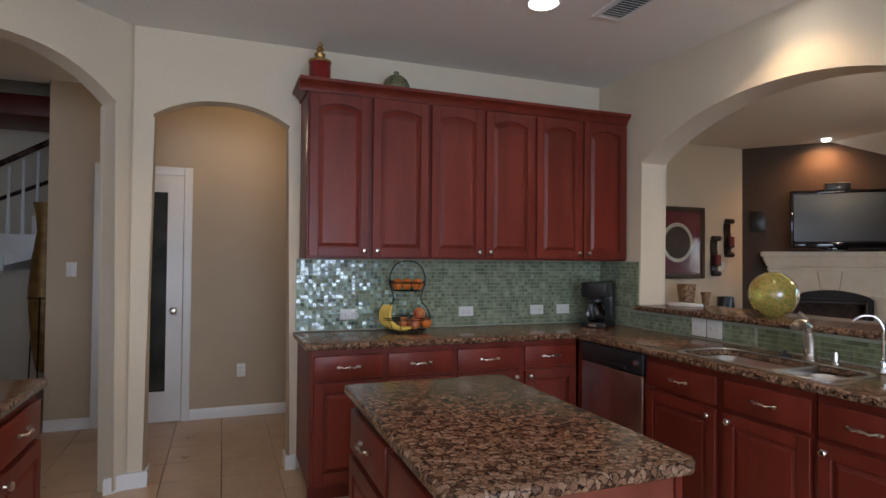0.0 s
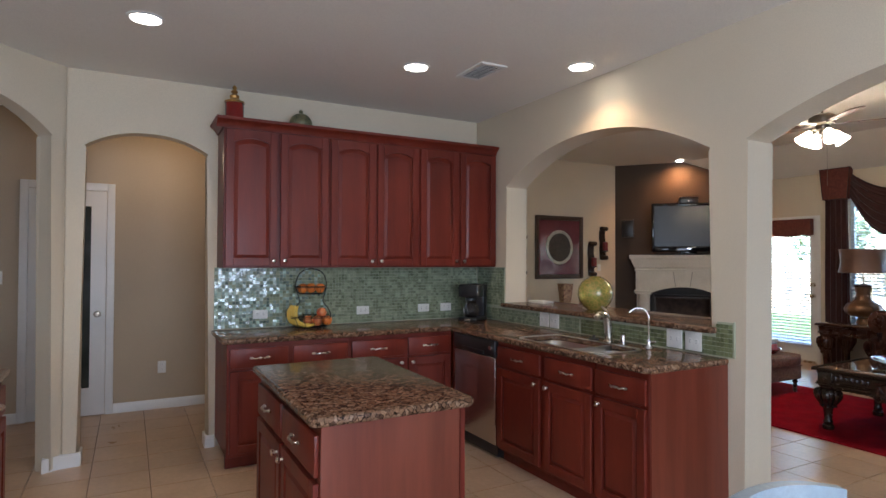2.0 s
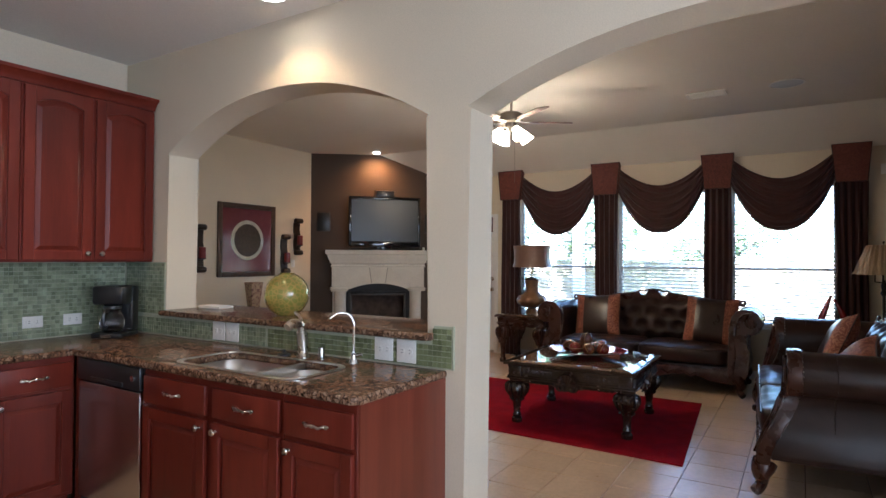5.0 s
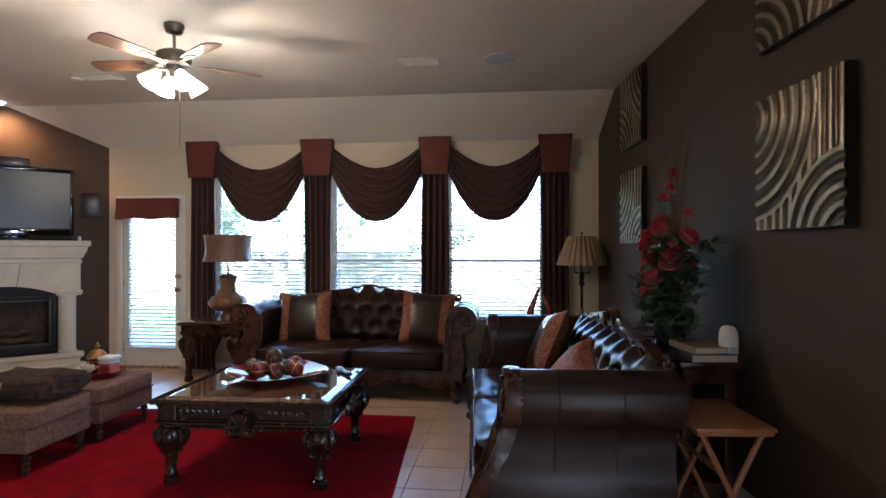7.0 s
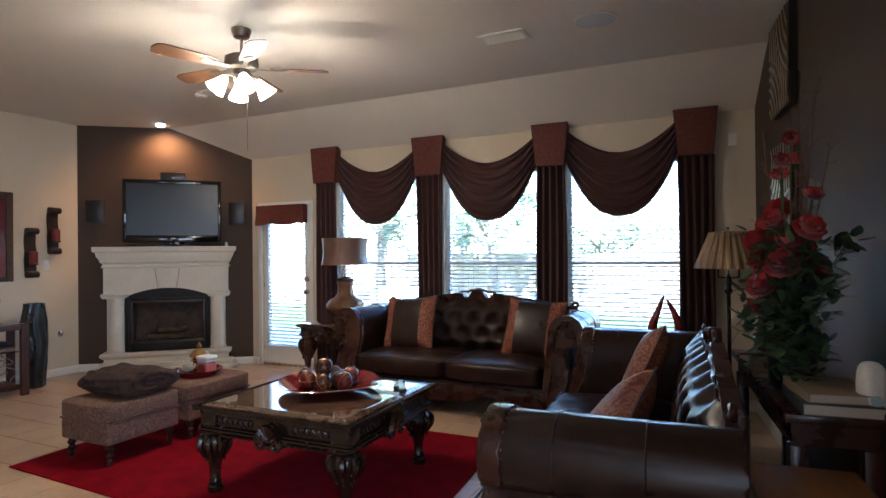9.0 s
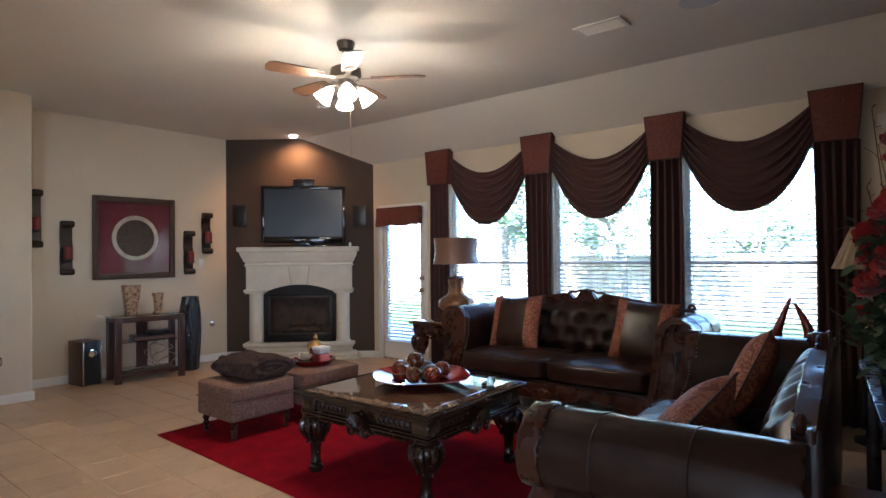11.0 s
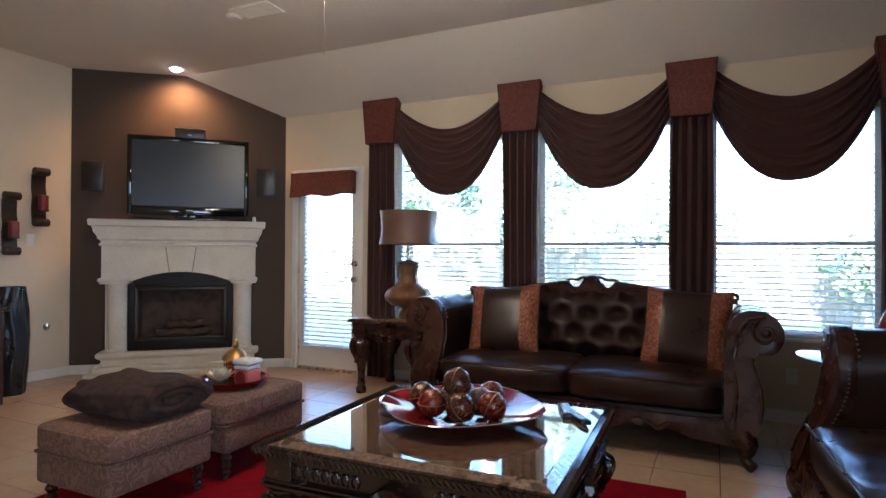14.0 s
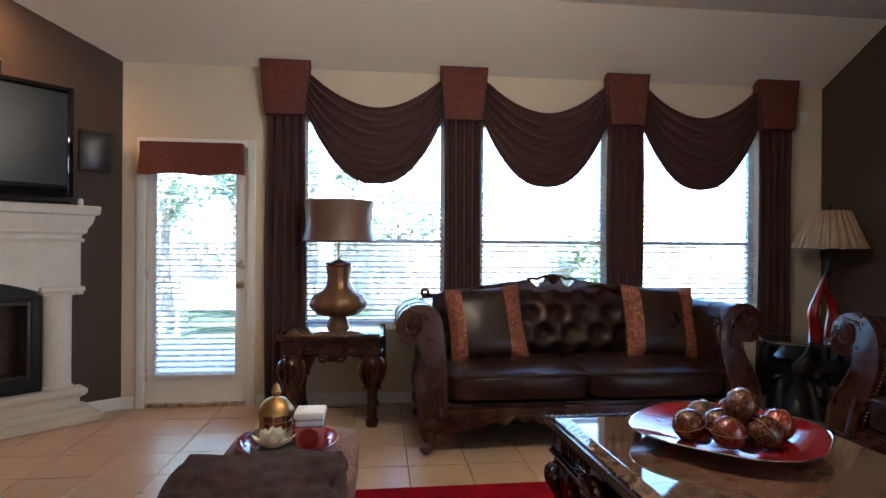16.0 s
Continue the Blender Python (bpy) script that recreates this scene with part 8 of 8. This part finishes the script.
prism(bm, [(8.62, -300), (700, -300), (700, 300), (8.62, 300)], "z", -0.4, -0.15)
prism(bm, [(-500, -300), (-5, -300), (-5, 300), (-500, 300)], "z", -0.4, -0.15)
structure("ground", bm, LAWN, "mown green back lawn", 0)
structure("pavement", box(B(), 8.61, -3.0, -0.16, 11.6, 8.5, -0.03, 0.01), CONCRETE, "pale concrete patio slab")
fence = thing("fence", T((17.2, 0, -0.15)), "weathered grey-brown wooden privacy fence", "fence")
for z in (0.3, 1.25):
    part("rail", box(B(), 0.026, -14, z, 0.065, 24, z + 0.09), PICKET, fence)
rf2 = random.Random(5)
pk = None
for k in range(250):
    m = T((rf2.uniform(-0.004, 0.004), -13.95 + 0.152 * k, rf2.uniform(-0.012, 0.012)))
    if pk is None:
        pk = part("picket", prism(B(), [(0, 0), (0.143, 0), (0.143, 1.5), (0.115, 1.54), (0.028, 1.54), (0, 1.5)], "x", 0, 0.022), PICKET, fence, smooth=0, m=m)
    else:
        again(pk, m)


def tree(x, y, h, r, seed, label):
    q = random.Random(seed)
    t = thing("tree", T((x, y, -0.15)), label, "tree", "garden trees")
    pts = spout([(0, 0, 0), (q.uniform(-0.1, 0.1), q.uniform(-0.1, 0.1), h * 0.3), (q.uniform(-0.2, 0.2), q.uniform(-0.2, 0.2), h * 0.55)], 4)
    part("trunk", tube(B(), pts, 0.1, 9, [0.16 - 0.09 * i / len(pts) for i in range(len(pts))]), HAZY_BARK, t)
    tips = []
    for k in range(7):
        an = 2 * math.pi * k / 7 + q.uniform(-0.3, 0.3)
        d = r * q.uniform(0.5, 0.9)
        tip = Vector((d * math.cos(an), d * math.sin(an), h * q.uniform(0.45, 0.95)))
        base = pts[q.randint(len(pts) // 2, len(pts) - 1)]
        part("limb", tube(B(), spout([base, base.lerp(tip, 0.5) + Vector((0, 0, 0.25)), tip], 3), 0.04, 6, [0.06, 0.055, 0.05, 0.04, 0.03, 0.022, 0.014]), HAZY_BARK, t)
        tips.append(tip)
    bm = B()
    centres = tips + [Vector((q.uniform(-0.5, 0.5) * r, q.uniform(-0.5, 0.5) * r, h * q.uniform(0.5, 1.0))) for _ in range(9)]
    for c in centres:
        for _ in range(170):
            p = c + Vector((q.gauss(0, 0.36), q.gauss(0, 0.36), q.gauss(0, 0.28))) * (r * 0.42)
            s = q.uniform(0.05, 0.11)
            a = Vector((q.uniform(-1, 1), q.uniform(-1, 1), q.uniform(-0.6, 0.6))).normalized() * s
            b = a.orthogonal().normalized() * s * 0.5
            vs = [bm.verts.new(p + o) for o in (-a, b, a, -b)]
            bm.faces.new(vs)
    tagged(part("crown", bm, HAZY_FOLIAGE, t, "loose green leaf crown", smooth=0), "", "", "", "stuff")


for k, (x, y, h, r) in enumerate(((14.8, 6.6, 4.2, 1.5), (15.9, 4.2, 4.2, 1.5), (20.5, 2.2, 3.6, 2.2), (16.2, -1.9, 1.7, 0.9), (19.6, 6.5, 6.2, 2.4), (20.5, 10.0, 5.8, 2.4))):
    tree(x, y, h, r, 40 + k, "leafy green garden tree by the fence")
po = thing("patio_post", T((11.3, 3.42, -0.03)), "white painted square patio post", "post")
part("shaft", box(B(), -0.09, -0.09, 0.12, 0.09, 0.09, 3.0, 0.006), TRIM, po)
part("foot", box(B(), -0.12, -0.12, 0, 0.12, 0.12, 0.12, 0.01), TRIM, po)
bb = thing("bird_bath", T((13.6, 6.35, -0.15)), "white stone pedestal bird bath on the lawn", "bird bath")
part("pedestal", lathe(B(), [(0.16, 0), (0.16, 0.05), (0.08, 0.12), (0.06, 0.35), (0.09, 0.6), (0.12, 0.66)], 20), PLASTER, bb)
part("bowl", lathe(B(), [(0.10, 0.66), (0.24, 0.72), (0.27, 0.78), (0.25, 0.78), (0.15, 0.72), (0.001, 0.70)], 24), PLASTER, bb)
bn = thing("garden_bench", T((13.3, 5.35, -0.15)), "white painted garden bench on the lawn", "bench")
part("seat", box(B(), -0.22, -0.58, 0.40, 0.22, 0.58, 0.46, 0.01), TRIM, bn)
part("backrest", box(B(), 0.20, -0.58, 0.4605, 0.25, 0.58, 0.85, 0.01), TRIM, bn)
for s in (-1, 1):
    part("leg_frame", box(B(), -0.2, s * 0.5 - 0.04, 0, 0.2, s * 0.5 + 0.04, 0.3995, 0.01), TRIM, bn)

# ---- floor tiles, each a piece ----
PXT, PYT = 0.3505, 0.345


def floor_tile_mesh():
    bm = B()
    a, b, g = PXT / 2 - 0.0025, PYT / 2 - 0.0025, 0.0022
    lo = [bm.verts.new((sx * a, sy * b, -0.0125)) for sx, sy in ((-1, -1), (1, -1), (1, 1), (-1, 1))]
    mid = [bm.verts.new((sx * a, sy * b, -0.0015)) for sx, sy in ((-1, -1), (1, -1), (1, 1), (-1, 1))]
    hi = [bm.verts.new((sx * (a - g), sy * (b - g), 0.0)) for sx, sy in ((-1, -1), (1, -1), (1, 1), (-1, 1))]
    for p, q in ((lo, mid), (mid, hi)):
        for k in range(4):
            bm.faces.new((p[k], p[(k + 1) % 4], q[(k + 1) % 4], q[k]))
    bm.faces.new(hi)
    return bm


cells = []
for i in range(-26, 12):
    for j in range(-12, 22):
        x, y = 4.62 + PXT * (i + 0.5), 0.50 + PYT * (j + 0.5)
        if not (-4.1 < x < EAST - 0.02 and -3.4 < y < 7.6) or (x > WEST_B and (y < -1.75 or y > 6.6)) or (5.1 < x < 6.55 and 0.9 < y < 3.3):
            continue
        near = (3.0 < x and -0.4 < y < 6.4 and not (x > 7.3 and y < 2.7)) or (0.9 < x < 2.4 and 0.6 < y < 3.4) or (-0.9 < x < 0.7 and 2.6 < y < 5.6)
        cells.append((not near, x, y))
cells.sort(key=lambda c: c[0])
tile_me = finish(floor_tile_mesh(), "floor_tile", TILE, 20)
verts, faces = [], []
for n, (far, x, y) in enumerate(cells):
    if n < 300:
        ob = new("floor_tile", tile_me)
        ob.parent = floor
        ob.matrix_basis = T((x, y, random.uniform(-0.0004, 0.0004)))
    else:
        k = len(verts)
        a, b = PXT / 2 - 0.0025, PYT / 2 - 0.0025
        verts += [(x + sx * a, y + sy * b, z) for z in (-0.0125, 0.0) for sx, sy in ((-1, -1), (1, -1), (1, 1), (-1, 1))]
        faces += [(k + 4, k + 5, k + 6, k + 7)] + [(k + i, k + (i + 1) % 4, k + 4 + (i + 1) % 4, k + 4 + i) for i in range(4)]
me = bpy.data.meshes.new("floor_tile_field")
me.from_pydata(verts, [], faces)
me.materials.append(FAR_TILE)
ob = new("floor_tile_field", me)
ob.parent = floor
tagged(ob, "", "", "", "stuff")

# ---- backsplash tiles by the sink, each a piece ----
bm = B()
h_ = (0.0262 - 0.0028) / 2
f_ = [bm.verts.new((-0.003, s * h_, t * h_)) for s, t in ((-1, -1), (1, -1), (1, 1), (-1, 1))]
g_ = [bm.verts.new((0.0, s * h_, t * h_)) for s, t in ((-1, -1), (1, -1), (1, 1), (-1, 1))]
bm.faces.new(f_)
for k in range(4):
    bm.faces.new((f_[k], f_[(k + 1) % 4], g_[(k + 1) % 4], g_[k]))
small_me = finish(bm, "glass_tile", GREEN_TILE, 0)
for i in range(47):
    for j in range(7):
        y, z = 1.200 + 0.0262 * (i + 0.5), CT + 0.006 + 0.0262 * (j + 0.5)
        if z + h_ > (1.103 if y < 1.295 else 1.030):
            continue
        ob = new("glass_tile", small_me)
        ob.parent = bs2
        ob.matrix_basis = T((WEST_A - 0.009, y, z)) @ Matrix.Rotation(random.uniform(-0.02, 0.02), 4, "Z")
